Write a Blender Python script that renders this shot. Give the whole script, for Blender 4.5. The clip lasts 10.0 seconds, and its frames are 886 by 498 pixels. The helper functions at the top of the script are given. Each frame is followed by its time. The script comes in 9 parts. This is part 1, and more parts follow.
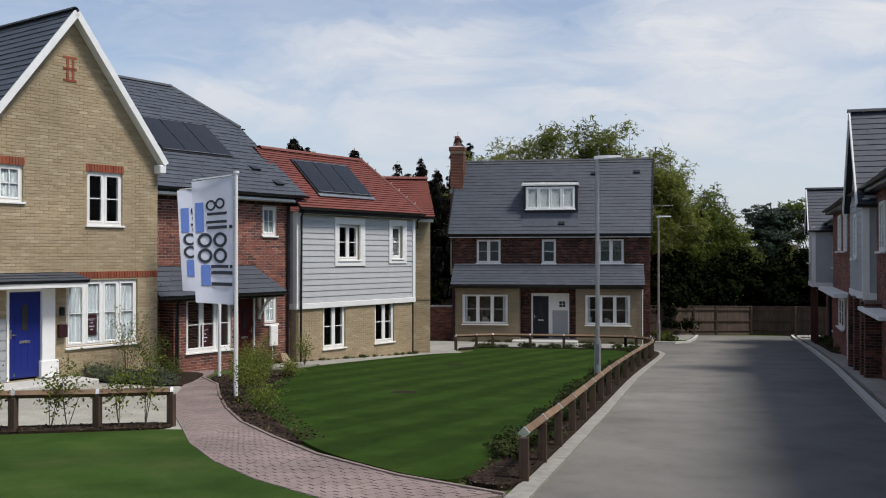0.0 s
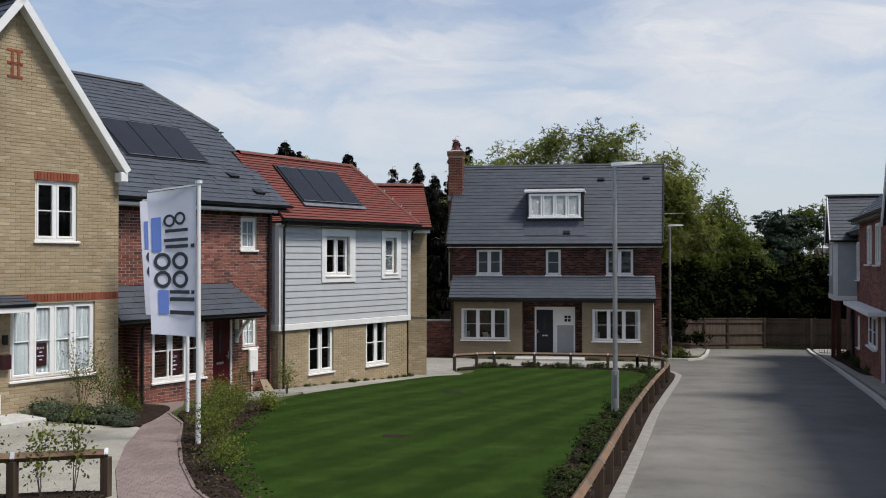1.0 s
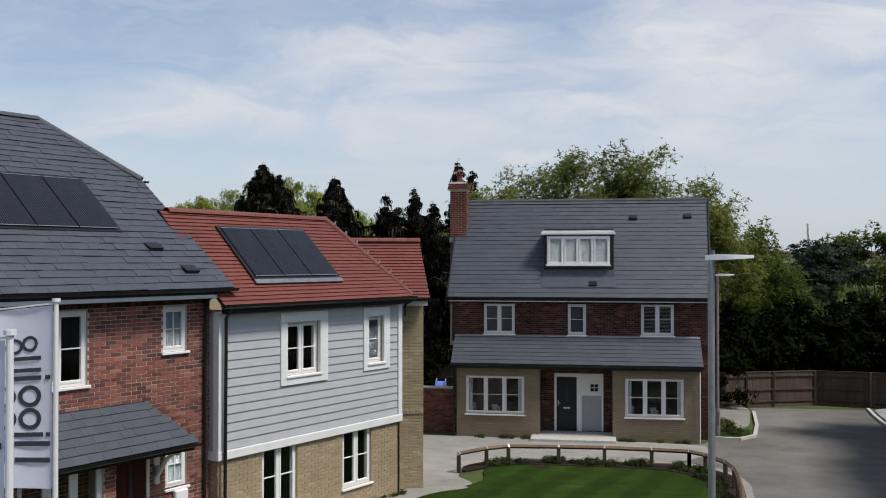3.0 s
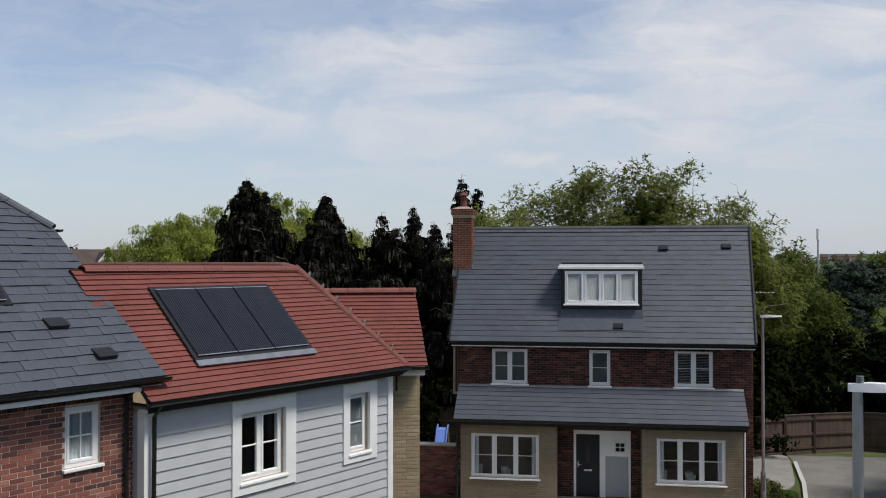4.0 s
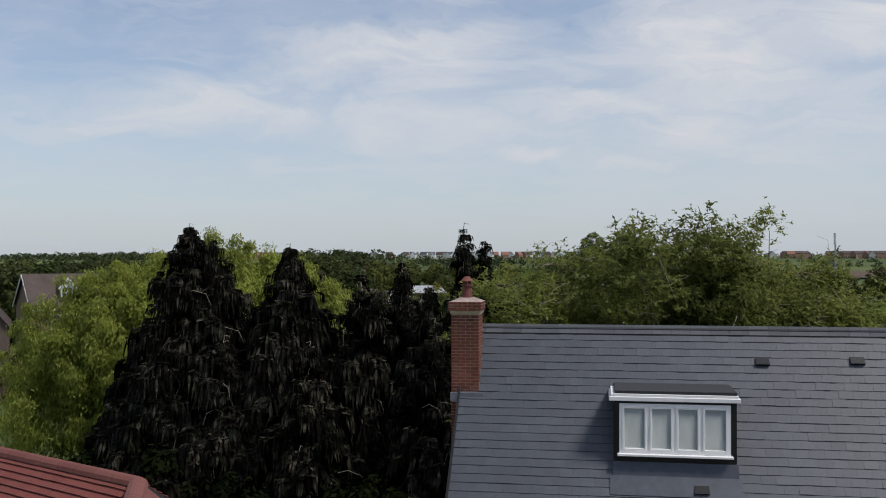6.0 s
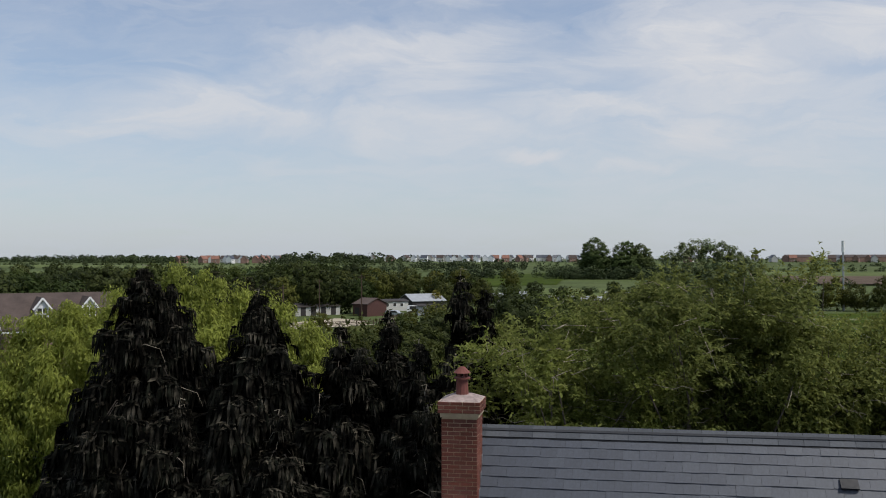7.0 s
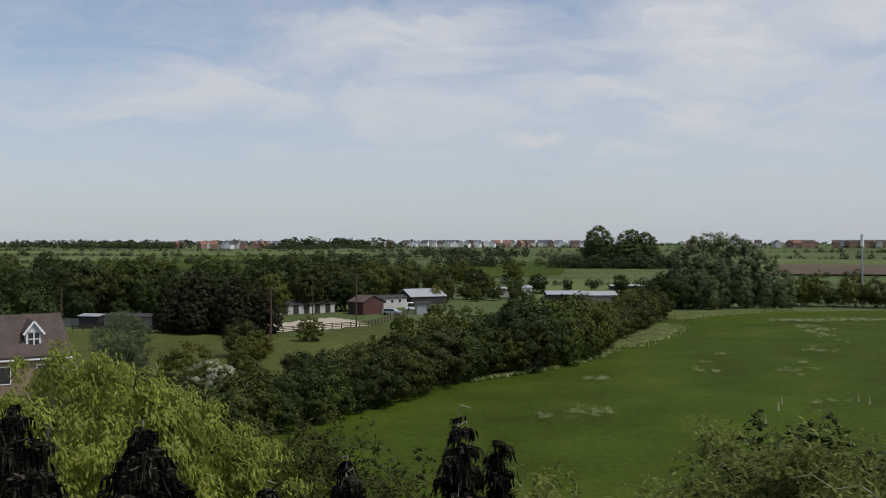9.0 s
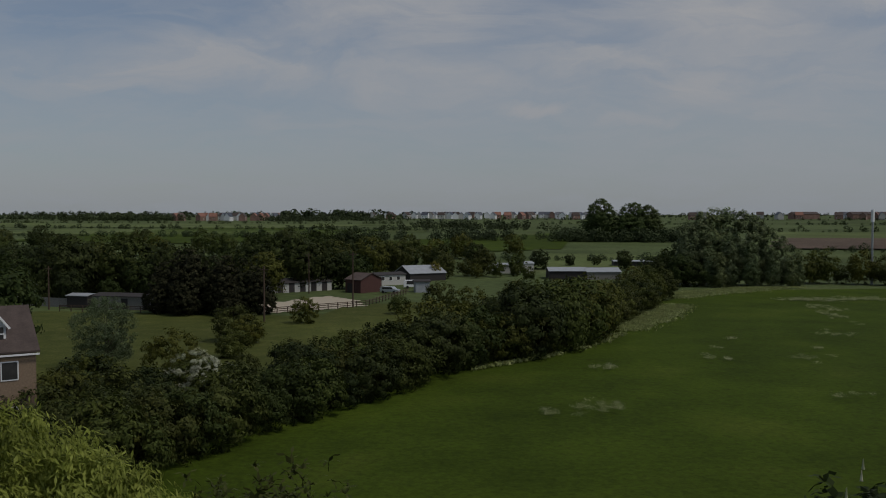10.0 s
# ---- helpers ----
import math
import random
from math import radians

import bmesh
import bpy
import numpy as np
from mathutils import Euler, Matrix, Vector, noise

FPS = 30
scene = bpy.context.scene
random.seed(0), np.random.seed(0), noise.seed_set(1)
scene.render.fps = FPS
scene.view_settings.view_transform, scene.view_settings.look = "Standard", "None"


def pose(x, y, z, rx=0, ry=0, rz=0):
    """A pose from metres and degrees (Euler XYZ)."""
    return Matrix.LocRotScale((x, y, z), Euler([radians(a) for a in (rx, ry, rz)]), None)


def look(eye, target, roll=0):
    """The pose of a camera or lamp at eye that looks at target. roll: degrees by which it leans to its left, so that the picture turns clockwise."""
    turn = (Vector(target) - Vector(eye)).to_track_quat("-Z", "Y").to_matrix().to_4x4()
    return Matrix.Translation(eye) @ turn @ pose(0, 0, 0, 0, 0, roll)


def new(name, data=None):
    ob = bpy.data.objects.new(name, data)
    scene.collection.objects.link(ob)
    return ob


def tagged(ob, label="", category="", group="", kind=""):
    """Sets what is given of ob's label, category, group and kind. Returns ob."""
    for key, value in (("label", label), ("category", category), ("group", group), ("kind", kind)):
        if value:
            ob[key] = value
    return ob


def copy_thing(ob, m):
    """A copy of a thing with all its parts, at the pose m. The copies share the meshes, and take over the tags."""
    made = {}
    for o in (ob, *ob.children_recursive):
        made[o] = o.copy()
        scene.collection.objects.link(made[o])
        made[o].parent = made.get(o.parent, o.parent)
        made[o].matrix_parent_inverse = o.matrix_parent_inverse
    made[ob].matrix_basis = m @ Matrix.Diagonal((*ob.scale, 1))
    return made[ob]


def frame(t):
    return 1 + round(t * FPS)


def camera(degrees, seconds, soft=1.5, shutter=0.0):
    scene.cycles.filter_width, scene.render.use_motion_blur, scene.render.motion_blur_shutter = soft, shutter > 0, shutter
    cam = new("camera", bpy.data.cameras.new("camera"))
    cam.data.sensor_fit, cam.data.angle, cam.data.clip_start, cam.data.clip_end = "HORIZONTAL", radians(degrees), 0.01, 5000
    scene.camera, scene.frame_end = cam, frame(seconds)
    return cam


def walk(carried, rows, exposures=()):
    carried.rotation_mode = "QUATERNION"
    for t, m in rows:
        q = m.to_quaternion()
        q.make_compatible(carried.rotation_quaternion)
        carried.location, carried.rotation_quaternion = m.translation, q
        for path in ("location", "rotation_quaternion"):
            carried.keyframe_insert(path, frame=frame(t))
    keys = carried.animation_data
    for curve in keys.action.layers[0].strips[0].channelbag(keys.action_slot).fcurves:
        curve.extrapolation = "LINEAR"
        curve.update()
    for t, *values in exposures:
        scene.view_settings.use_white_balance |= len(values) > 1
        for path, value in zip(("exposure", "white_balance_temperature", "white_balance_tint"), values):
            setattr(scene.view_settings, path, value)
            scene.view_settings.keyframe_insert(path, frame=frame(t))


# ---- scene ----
cam = camera(50.0, 10.0, 1.05)
EXPOSURES = [(0, 0.2), (2.7, 0.16), (5.5, 0.04), (8.8, 0.0), (9.2, -0.2), (9.6, -0.6), (10, -1.05)]
CLOUD_SHIFT, CLOUD_COLOUR, HAZE_COLOUR = (0.0, 0.0, 0.0), (6.0, 6.1, 6.4, 1), (4.5, 4.9, 5.45, 1)
PATH = [
    (0, (7.158, 0.776, 3.953), (6.834, 2.749, 3.966), 0.0),
    (0.5, (6.945, 2.066, 4.074), (6.624, 4.04, 4.089), 0.0),
    (1, (6.734, 3.465, 4.304), (6.414, 5.439, 4.324), -0.0),
    (1.5, (6.478, 5.008, 4.581), (6.16, 6.983, 4.605), -0.1),
    (2, (6.211, 6.68, 5.044), (5.893, 8.654, 5.069), -0.0),
    (2.5, (5.895, 8.571, 5.677), (5.574, 10.545, 5.7), -0.0),
    (2.7, (5.743, 9.344, 5.943), (5.425, 11.319, 5.966), -0.0),
    (3.8, (4.927, 14.368, 7.254), (4.608, 16.343, 7.282), -0.0),
    (4, (4.795, 15.317, 7.5), (4.471, 17.29, 7.528), -0.0),
    (4.5, (4.4, 17.832, 8.129), (4.075, 19.805, 8.159), -0.0),
    (4.8, (4.154, 19.323, 8.52), (3.826, 21.296, 8.55), 0.0),
    (5, (4.006, 20.333, 8.777), (3.68, 22.306, 8.808), -0.0),
    (5.5, (3.655, 22.923, 9.545), (3.327, 24.896, 9.571), -0.1),
    (5.7, (3.53, 23.969, 9.88), (3.201, 25.942, 9.902), -0.1),
    (6.8, (2.836, 29.552, 11.571), (2.506, 31.524, 11.587), -0.0),
    (7, (2.721, 30.591, 11.878), (2.39, 32.563, 11.901), 0.0),
    (7.5, (2.346, 33.326, 12.665), (2.014, 35.298, 12.688), 0.0),
    (8, (1.953, 36.171, 13.293), (1.621, 38.143, 13.316), -0.0),
    (8.5, (1.508, 38.989, 13.899), (1.176, 40.961, 13.911), 0.0),
    (9, (1.074, 41.894, 14.632), (0.741, 43.866, 14.62), 0.0),
    (9.5, (0.636, 44.757, 15.221), (0.303, 46.729, 15.179), -0.0),
    (10, (0.295, 47.777, 15.808), (-0.039, 49.748, 15.735), -0.0),
]
walk(cam, [(t, look(eye, target, roll)) for t, eye, target, roll in PATH], EXPOSURES)

# ---- light ----
SUN_DIR = Vector((0.60, -0.16, 0.98)).normalized()
world = bpy.data.worlds.new("world")
scene.world = world
world.use_nodes = True
wt = world.node_tree
wt.nodes.clear()


def wnode(kind, **inputs):
    nd = wt.nodes.new(kind)
    for key, val in inputs.items():
        nd.inputs[key].default_value = val
    return nd


w_out = wnode("ShaderNodeOutputWorld")
w_sky = wnode("ShaderNodeTexSky")
w_sky.sky_type = "NISHITA"
w_sky.sun_disc = False
w_sky.sun_elevation = math.asin(SUN_DIR.z)
w_sky.sun_rotation = math.atan2(SUN_DIR.x, SUN_DIR.y)
w_sky.air_density, w_sky.dust_density, w_sky.ozone_density = 1.0, 0.7, 5.0
w_bg = wnode("ShaderNodeBackground", Strength=0.11)
w_co = wnode("ShaderNodeTexCoord")
# the cloud sheet lies flat overhead: the direction is divided by its height above the horizon
w_sep = wnode("ShaderNodeSeparateXYZ")
wt.links.new(w_co.outputs["Generated"], w_sep.inputs[0])


def wmath(op, a, b=None, clamp=False):
    nd = wt.nodes.new("ShaderNodeMath")
    nd.operation, nd.use_clamp = op, clamp
    for k, val in enumerate((a, b)):
        if val is None:
            continue
        if isinstance(val, (int, float)):
            nd.inputs[k].default_value = val
        else:
            wt.links.new(val, nd.inputs[k])
    return nd.outputs[0]


up = wmath("ADD", wmath("MAXIMUM", w_sep.outputs[2], 0.0), 0.085)
cx = wmath("DIVIDE", w_sep.outputs[0], up)
cy = wmath("DIVIDE", w_sep.outputs[1], up)
w_cmb = wnode("ShaderNodeCombineXYZ")
wt.links.new(cx, w_cmb.inputs[0])
wt.links.new(cy, w_cmb.inputs[1])
w_map = wnode("ShaderNodeMapping")
w_map.inputs["Location"].default_value = CLOUD_SHIFT
w_map.inputs["Rotation"].default_value = (0, 0, radians(-16))
w_map.inputs["Scale"].default_value = (0.62, 0.8, 1)
wt.links.new(w_cmb.outputs[0], w_map.inputs[0])
n1 = wnode("ShaderNodeTexNoise", Scale=1.3, Detail=8.0, Roughness=0.55, Distortion=0.5)
n2 = wnode("ShaderNodeTexNoise", Scale=0.42, Detail=3.0, Roughness=0.5)
for nd in (n1, n2):
    wt.links.new(w_map.outputs[0], nd.inputs["Vector"])
# bearing and height of a direction, as slopes about the line of flight, stirred a little for ragged cloud edges
w_turn = wnode("ShaderNodeMapping")
w_turn.inputs["Rotation"].default_value = (0, 0, radians(-9.5))
wt.links.new(w_co.outputs["Generated"], w_turn.inputs[0])
w_dir = wnode("ShaderNodeSeparateXYZ")
wt.links.new(w_turn.outputs[0], w_dir.inputs[0])
ahead = wmath("MAXIMUM", w_dir.outputs[1], 0.04)
su = wmath("DIVIDE", w_dir.outputs[0], ahead)
sv = wmath("DIVIDE", w_dir.outputs[2], ahead)
w_uv = wnode("ShaderNodeCombineXYZ")
wt.links.new(su, w_uv.inputs[0])
wt.links.new(wmath("MULTIPLY", sv, 2.6), w_uv.inputs[1])
n3 = wnode("ShaderNodeTexNoise", Scale=5.0, Detail=7.0, Roughness=0.58, Distortion=0.8)
wt.links.new(w_uv.outputs[0], n3.inputs["Vector"])
w_st = wnode("ShaderNodeSeparateColor")
wt.links.new(n3.outputs["Color"], w_st.inputs[0])
su = wmath("ADD", su, wmath("MULTIPLY", wmath("SUBTRACT", w_st.outputs[0], 0.5), 0.24))
sv = wmath("ADD", sv, wmath("MULTIPLY", wmath("SUBTRACT", w_st.outputs[1], 0.5), 0.10))
CLOUDS = [
    (-0.045, 0.210, 0.115, 0.040, 0.95), (0.03, 0.228, 0.075, 0.020, 0.7), (-0.245, 0.160, 0.115, 0.030, 0.85), (-0.375, 0.138, 0.11, 0.014, 0.8),
    (-0.19, 0.180, 0.04, 0.009, 0.6), (0.29, 0.225, 0.13, 0.075, 0.95), (0.43, 0.255, 0.11, 0.045, 0.9), (0.41, 0.150, 0.12, 0.055, 0.6),
    (-0.01, 0.140, 0.095, 0.028, 0.95), (0.085, 0.113, 0.045, 0.013, 1.0), (0.255, 0.137, 0.075, 0.026, 1.0), (0.17, 0.165, 0.11, 0.018, 0.95),
    (0.19, 0.098, 0.06, 0.010, 0.8), (0.345, 0.100, 0.055, 0.010, 0.8), (0.12, 0.2, 0.11, 0.03, 0.45), (-0.16, 0.095, 0.09, 0.012, 0.35),
    (0.03, 0.275, 0.035, 0.014, 0.55), (0.33, 0.13, 0.26, 0.10, 0.5), (0.1, 0.12, 0.22, 0.05, 0.42),
]
bank = 0.0
for bu, bv, ru, rv, amt in CLOUDS:
    du = wmath("DIVIDE", wmath("SUBTRACT", su, bu), ru)
    dv = wmath("DIVIDE", wmath("SUBTRACT", sv, bv), rv)
    near = wmath("SUBTRACT", 1.0, wmath("MULTIPLY", wmath("ADD", wmath("MULTIPLY", du, du), wmath("MULTIPLY", dv, dv)), 0.5), clamp=True)
    bank = wmath("MAXIMUM", bank, wmath("MULTIPLY", wmath("POWER", near, 1.4), amt))
w_fine = wnode("ShaderNodeCombineXYZ")
wt.links.new(wmath("MULTIPLY", su, 1.0), w_fine.inputs[0])
wt.links.new(wmath("MULTIPLY", sv, 4.5), w_fine.inputs[1])
n4 = wnode("ShaderNodeTexNoise", Scale=9.0, Detail=6.0, Roughness=0.6, Distortion=0.4)
wt.links.new(w_fine.outputs[0], n4.inputs["Vector"])
thread = wmath("ADD", wmath("MULTIPLY", n4.outputs["Fac"], 1.5), 0.20)
bank = wmath("MULTIPLY", wmath("MULTIPLY", bank, thread), 0.95, clamp=True)
amount = wmath("ADD", wmath("MULTIPLY", n1.outputs["Fac"], 0.62), wmath("MULTIPLY", n2.outputs["Fac"], 0.5))
w_ramp = wnode("ShaderNodeValToRGB")
w_ramp.color_ramp.elements[0].position, w_ramp.color_ramp.elements[1].position = 0.43, 0.70
wt.links.new(amount, w_ramp.inputs[0])
# thin haze everywhere, thicker towards the horizon
low = wmath("SUBTRACT", 1.0, wmath("DIVIDE", w_sep.outputs[2], 0.26), clamp=True)
haze = wmath("ADD", wmath("MULTIPLY", wmath("POWER", low, 1.6), 0.58), 0.16)
veil = wmath("MULTIPLY", w_ramp.outputs["Color"], 0.42)
thin = wmath("MULTIPLY", wmath("SUBTRACT", n4.outputs["Fac"], 0.40, clamp=True), 0.6)
clear = wmath("MULTIPLY", wmath("SUBTRACT", 1.0, wmath("ADD", haze, thin), clamp=True), wmath("SUBTRACT", 1.0, bank))
cover = wmath("SUBTRACT", 1.0, wmath("MULTIPLY", clear, wmath("SUBTRACT", 1.0, wmath("MULTIPLY", veil, 0.7))), clamp=True)
w_mix = wnode("ShaderNodeMix")
w_mix.data_type = "RGBA"
wt.links.new(cover, w_mix.inputs["Factor"])
wt.links.new(w_sky.outputs[0], w_mix.inputs["A"])
w_tone = wnode("ShaderNodeMix")
w_tone.data_type = "RGBA"
wt.links.new(wmath("POWER", low, 2.0), w_tone.inputs["Factor"])
w_tone.inputs["A"].default_value, w_tone.inputs["B"].default_value = CLOUD_COLOUR, HAZE_COLOUR
wt.links.new(w_tone.outputs["Result"], w_mix.inputs["B"])
wt.links.new(w_mix.outputs["Result"], w_bg.inputs["Color"])
wt.links.new(w_bg.outputs[0], w_out.inputs["Surface"])

sun = new("sun", bpy.data.lights.new("sun", "SUN"))
sun.data.energy, sun.data.angle, sun.data.color = 3.3, radians(14), (1.0, 0.95, 0.88)
sun.matrix_world = look(SUN_DIR * 100, (0, 0, 0))


# ---- materials ----
class Mat:
    """A node material under construction."""

    def __init__(self, name, rough=0.7, metal=0.0, spec=0.4):
        self.m = bpy.data.materials.new(name)
        self.m.use_nodes = True
        self.t = self.m.node_tree
        self.b = self.t.nodes["Principled BSDF"]
        self.b.inputs["Roughness"].default_value = rough
        self.b.inputs["Metallic"].default_value = metal
        self.b.inputs["Specular IOR Level"].default_value = spec
        self.co = self.t.nodes.new("ShaderNodeTexCoord").outputs["Object"]

    def node(self, kind, **inputs):
        nd = self.t.nodes.new(kind)
        for key, val in inputs.items():
            self.put(nd.inputs[key], val)
        return nd

    def put(self, sock, val):
        if isinstance(val, bpy.types.NodeSocket):
            self.t.links.new(val, sock)
        elif isinstance(val, tuple) and len(val) == 3 and sock.type == "RGBA":
            sock.default_value = (*val, 1)
        else:
            sock.default_value = val

    def scaled(self, sx, sy, sz):
        nd = self.node("ShaderNodeMapping", Vector=self.co)
        nd.inputs["Scale"].default_value = (sx, sy, sz)
        return nd.outputs[0]

    def noise(self, scale, detail=4.0, rough=0.55, vec=None):
        return self.node("ShaderNodeTexNoise", Vector=vec or self.co, Scale=scale, Detail=detail, Roughness=rough).outputs["Fac"]

    def ramp(self, fac, stops):
        nd = self.node("ShaderNodeValToRGB", Fac=fac)
        el = nd.color_ramp.elements
        while len(el) < len(stops):
            el.new(0.5)
        for e, (pos, col) in zip(el, stops):
            e.position, e.color = pos, (*col, 1) if len(col) == 3 else col
        return nd.outputs["Color"]

    def mix(self, fac, a, b, blend="MIX"):
        nd = self.node("ShaderNodeMix")
        nd.data_type, nd.blend_type = "RGBA", blend
        self.put(nd.inputs["Factor"], fac)
        self.put(nd.inputs["A"], a)
        self.put(nd.inputs["B"], b)
        return nd.outputs["Result"]

    def island(self):
        return self.node("ShaderNodeNewGeometry").outputs["Random Per Island"]

    def each(self):
        return self.node("ShaderNodeObjectInfo").outputs["Random"]

    def math(self, op, a, b=0.0):
        nd = self.node("ShaderNodeMath")
        nd.operation = op
        self.put(nd.inputs[0], a)
        self.put(nd.inputs[1], b)
        return nd.outputs[0]

    def colour(self, col):
        self.put(self.b.inputs["Base Color"], col)
        return self

    def rough(self, val):
        self.put(self.b.inputs["Roughness"], val)
        return self

    def bump(self, height, strength=0.3, distance=0.01):
        nd = self.node("ShaderNodeBump", Height=height, Strength=strength, Distance=distance)
        self.t.links.new(nd.outputs[0], self.b.inputs["Normal"])
        return self


def grey(v):
    return (v, v, v)


def m_pieces(name, stops, rough=0.85, grain=60, spec=0.3, stain=0.35):
    """Masonry, tiles and slates: a colour of its own for each piece, stains across them and a fine grain."""
    m = Mat(name, rough, spec=spec)
    rnd = m.math("FRACT", m.math("ADD", m.island(), m.each()))
    base = m.ramp(rnd, stops)
    big = m.ramp(m.noise(0.9, 5), [(0.3, grey(1 - stain)), (0.7, grey(1.0 + stain * 0.2))])
    fine = m.ramp(m.noise(grain, 3), [(0.25, grey(0.78)), (0.75, grey(1.12))])
    m.colour(m.mix(1.0, m.mix(1.0, base, big, "MULTIPLY"), fine, "MULTIPLY"))
    m.bump(m.noise(grain * 1.4, 3), 0.35, 0.004)
    return m.m


def m_plain(name, col, rough=0.5, metal=0.0, var=0.1, scale=6, spec=0.4, bump=0.05):
    m = Mat(name, rough, metal, spec)
    a = m.ramp(m.noise(scale, 5), [(0.3, tuple(c * (1 - var) for c in col)), (0.7, tuple(min(1, c * (1 + var)) for c in col))])
    m.colour(a)
    m.rough(m.ramp(m.noise(scale * 3, 3), [(0.2, grey(max(0, rough - 0.1))), (0.8, grey(min(1, rough + 0.1)))]))
    if bump:
        m.bump(m.noise(scale * 8, 3), bump, 0.003)
    return m.m


BRICK_TAN = m_pieces("tan_brick", [(0, (0.345, 0.262, 0.160)), (0.35, (0.415, 0.33, 0.212)), (0.65, (0.385, 0.300, 0.188)), (0.9, (0.435, 0.352, 0.232)), (1, (0.485, 0.40, 0.272))], stain=0.2)
BRICK_RED = m_pieces("red_brick", [(0, (0.15, 0.053, 0.042)), (0.3, (0.31, 0.112, 0.080)), (0.6, (0.225, 0.082, 0.063)), (0.85, (0.095, 0.047, 0.041)), (1, (0.38, 0.170, 0.122))])
BRICK_DARK = m_pieces("dark_red_brick", [(0, (0.018, 0.010, 0.009)), (0.3, (0.115, 0.038, 0.027)), (0.55, (0.030, 0.015, 0.012)), (0.8, (0.085, 0.030, 0.022)), (1, (0.21, 0.085, 0.060))])
BRICK_ORANGE = m_pieces("orange_red_brick", [(0, (0.24, 0.062, 0.034)), (0.5, (0.32, 0.085, 0.045)), (1, (0.28, 0.10, 0.06))])
BRICK_CHIMNEY = m_pieces("chimney_brick", [(0, (0.13, 0.042, 0.028)), (0.4, (0.19, 0.058, 0.036)), (0.7, (0.15, 0.052, 0.038)), (1, (0.22, 0.085, 0.06))], stain=0.5)
FLAUNCH = m_plain("weathered_flaunching", (0.30, 0.235, 0.215), 0.95, var=0.35, scale=9, bump=0.4)
MORTAR_PALE = m_plain("pale_mortar", (0.47, 0.40, 0.345), 0.95, var=0.12, scale=12)
MORTAR = m_plain("mortar", (0.385, 0.315, 0.21), 0.95, var=0.15, scale=12)
MORTAR_DARK = m_plain("dark_mortar", (0.15, 0.115, 0.098), 0.95, var=0.15, scale=12)
SLATE = m_pieces("slate", [(0, (0.052, 0.060, 0.077)), (0.45, (0.061, 0.070, 0.089)), (0.8, (0.056, 0.065, 0.084)), (1, (0.068, 0.078, 0.096))], rough=0.55, grain=25, spec=0.5, stain=0.18)
RED_TILE = m_pieces("red_roof_tile", [(0, (0.170, 0.048, 0.038)), (0.5, (0.190, 0.055, 0.043)), (1, (0.180, 0.057, 0.046))], rough=0.75, grain=40, stain=0.2)
RIDGE_RED = m_pieces("red_ridge_tile", [(0, (0.175, 0.060, 0.048)), (1, (0.215, 0.080, 0.065))], rough=0.8, grain=30)
RIDGE_GREY = m_pieces("grey_ridge_tile", [(0, (0.072, 0.079, 0.09)), (1, (0.10, 0.108, 0.12))], rough=0.7, grain=30)
UNDER = m_plain("roof_underlay", (0.03, 0.032, 0.036), 0.9)
UPVC = m_plain("white_plastic", (0.80, 0.80, 0.79), 0.32, var=0.03, bump=0.0)
WHITE = m_plain("white_paint", (0.76, 0.76, 0.75), 0.5, var=0.05, scale=3)
CLAD = m_plain("pale_grey_board", (0.44, 0.45, 0.465), 0.55, var=0.05, scale=3, bump=0.1)
CLAD_DARK = m_plain("grey_board", (0.36, 0.38, 0.40), 0.55, var=0.06, scale=3, bump=0.1)
BLACK = m_plain("black_plastic", (0.012, 0.012, 0.013), 0.35, var=0.2)
APRON = m_plain("slate_grey_lead", (0.066, 0.074, 0.092), 0.45, metal=0.2, var=0.15, scale=5)
LEAD = m_plain("lead_flashing", (0.16, 0.17, 0.19), 0.5, metal=0.3, var=0.2, scale=5)
DOOR_BLUE = m_plain("blue_door", (0.012, 0.022, 0.16), 0.35, var=0.06)
DOOR_RED = m_plain("maroon_door", (0.062, 0.006, 0.012), 0.35, var=0.06)
DOOR_NAVY = m_plain("navy_door", (0.005, 0.006, 0.014), 0.45, var=0.06)
PANEL_GREY = m_plain("grey_panel", (0.34, 0.355, 0.37), 0.5, var=0.04)
CHROME = m_plain("brushed_metal", (0.6, 0.6, 0.6), 0.3, metal=0.9)
STEEL = m_plain("galvanised_steel", (0.36, 0.375, 0.385), 0.45, metal=0.55, var=0.12, scale=9)
# a near-black colour that holds the dimness of the rooms
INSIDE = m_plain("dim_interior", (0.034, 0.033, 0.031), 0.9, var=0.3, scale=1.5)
NET = m_plain("grey_net", (0.34, 0.37, 0.40), 0.9, var=0.08, scale=9)
SHADE_GREY = m_plain("grey_shade", (0.105, 0.118, 0.132), 0.9, var=0.08, scale=9)
CURTAIN = m_plain("net_curtain", (0.66, 0.67, 0.68), 0.9, var=0.06, scale=9)
KERB = m_plain("worn_kerb", (0.26, 0.245, 0.22), 0.9, var=0.2, scale=7, bump=0.2)
STONE = m_plain("pale_stone", (0.46, 0.45, 0.42), 0.85, var=0.15, scale=10, bump=0.2)
BEIGE = m_pieces("buff_brick", [(0, (0.240, 0.192, 0.128)), (0.5, (0.255, 0.205, 0.138)), (1, (0.272, 0.220, 0.150))], stain=0.2)
MORTAR_BUFF = m_plain("buff_mortar", (0.265, 0.215, 0.145), 0.95, var=0.12, scale=12)
FLAG_WHITE = m_plain("flag_cloth", (0.64, 0.66, 0.76), 0.8, var=0.05, scale=4)
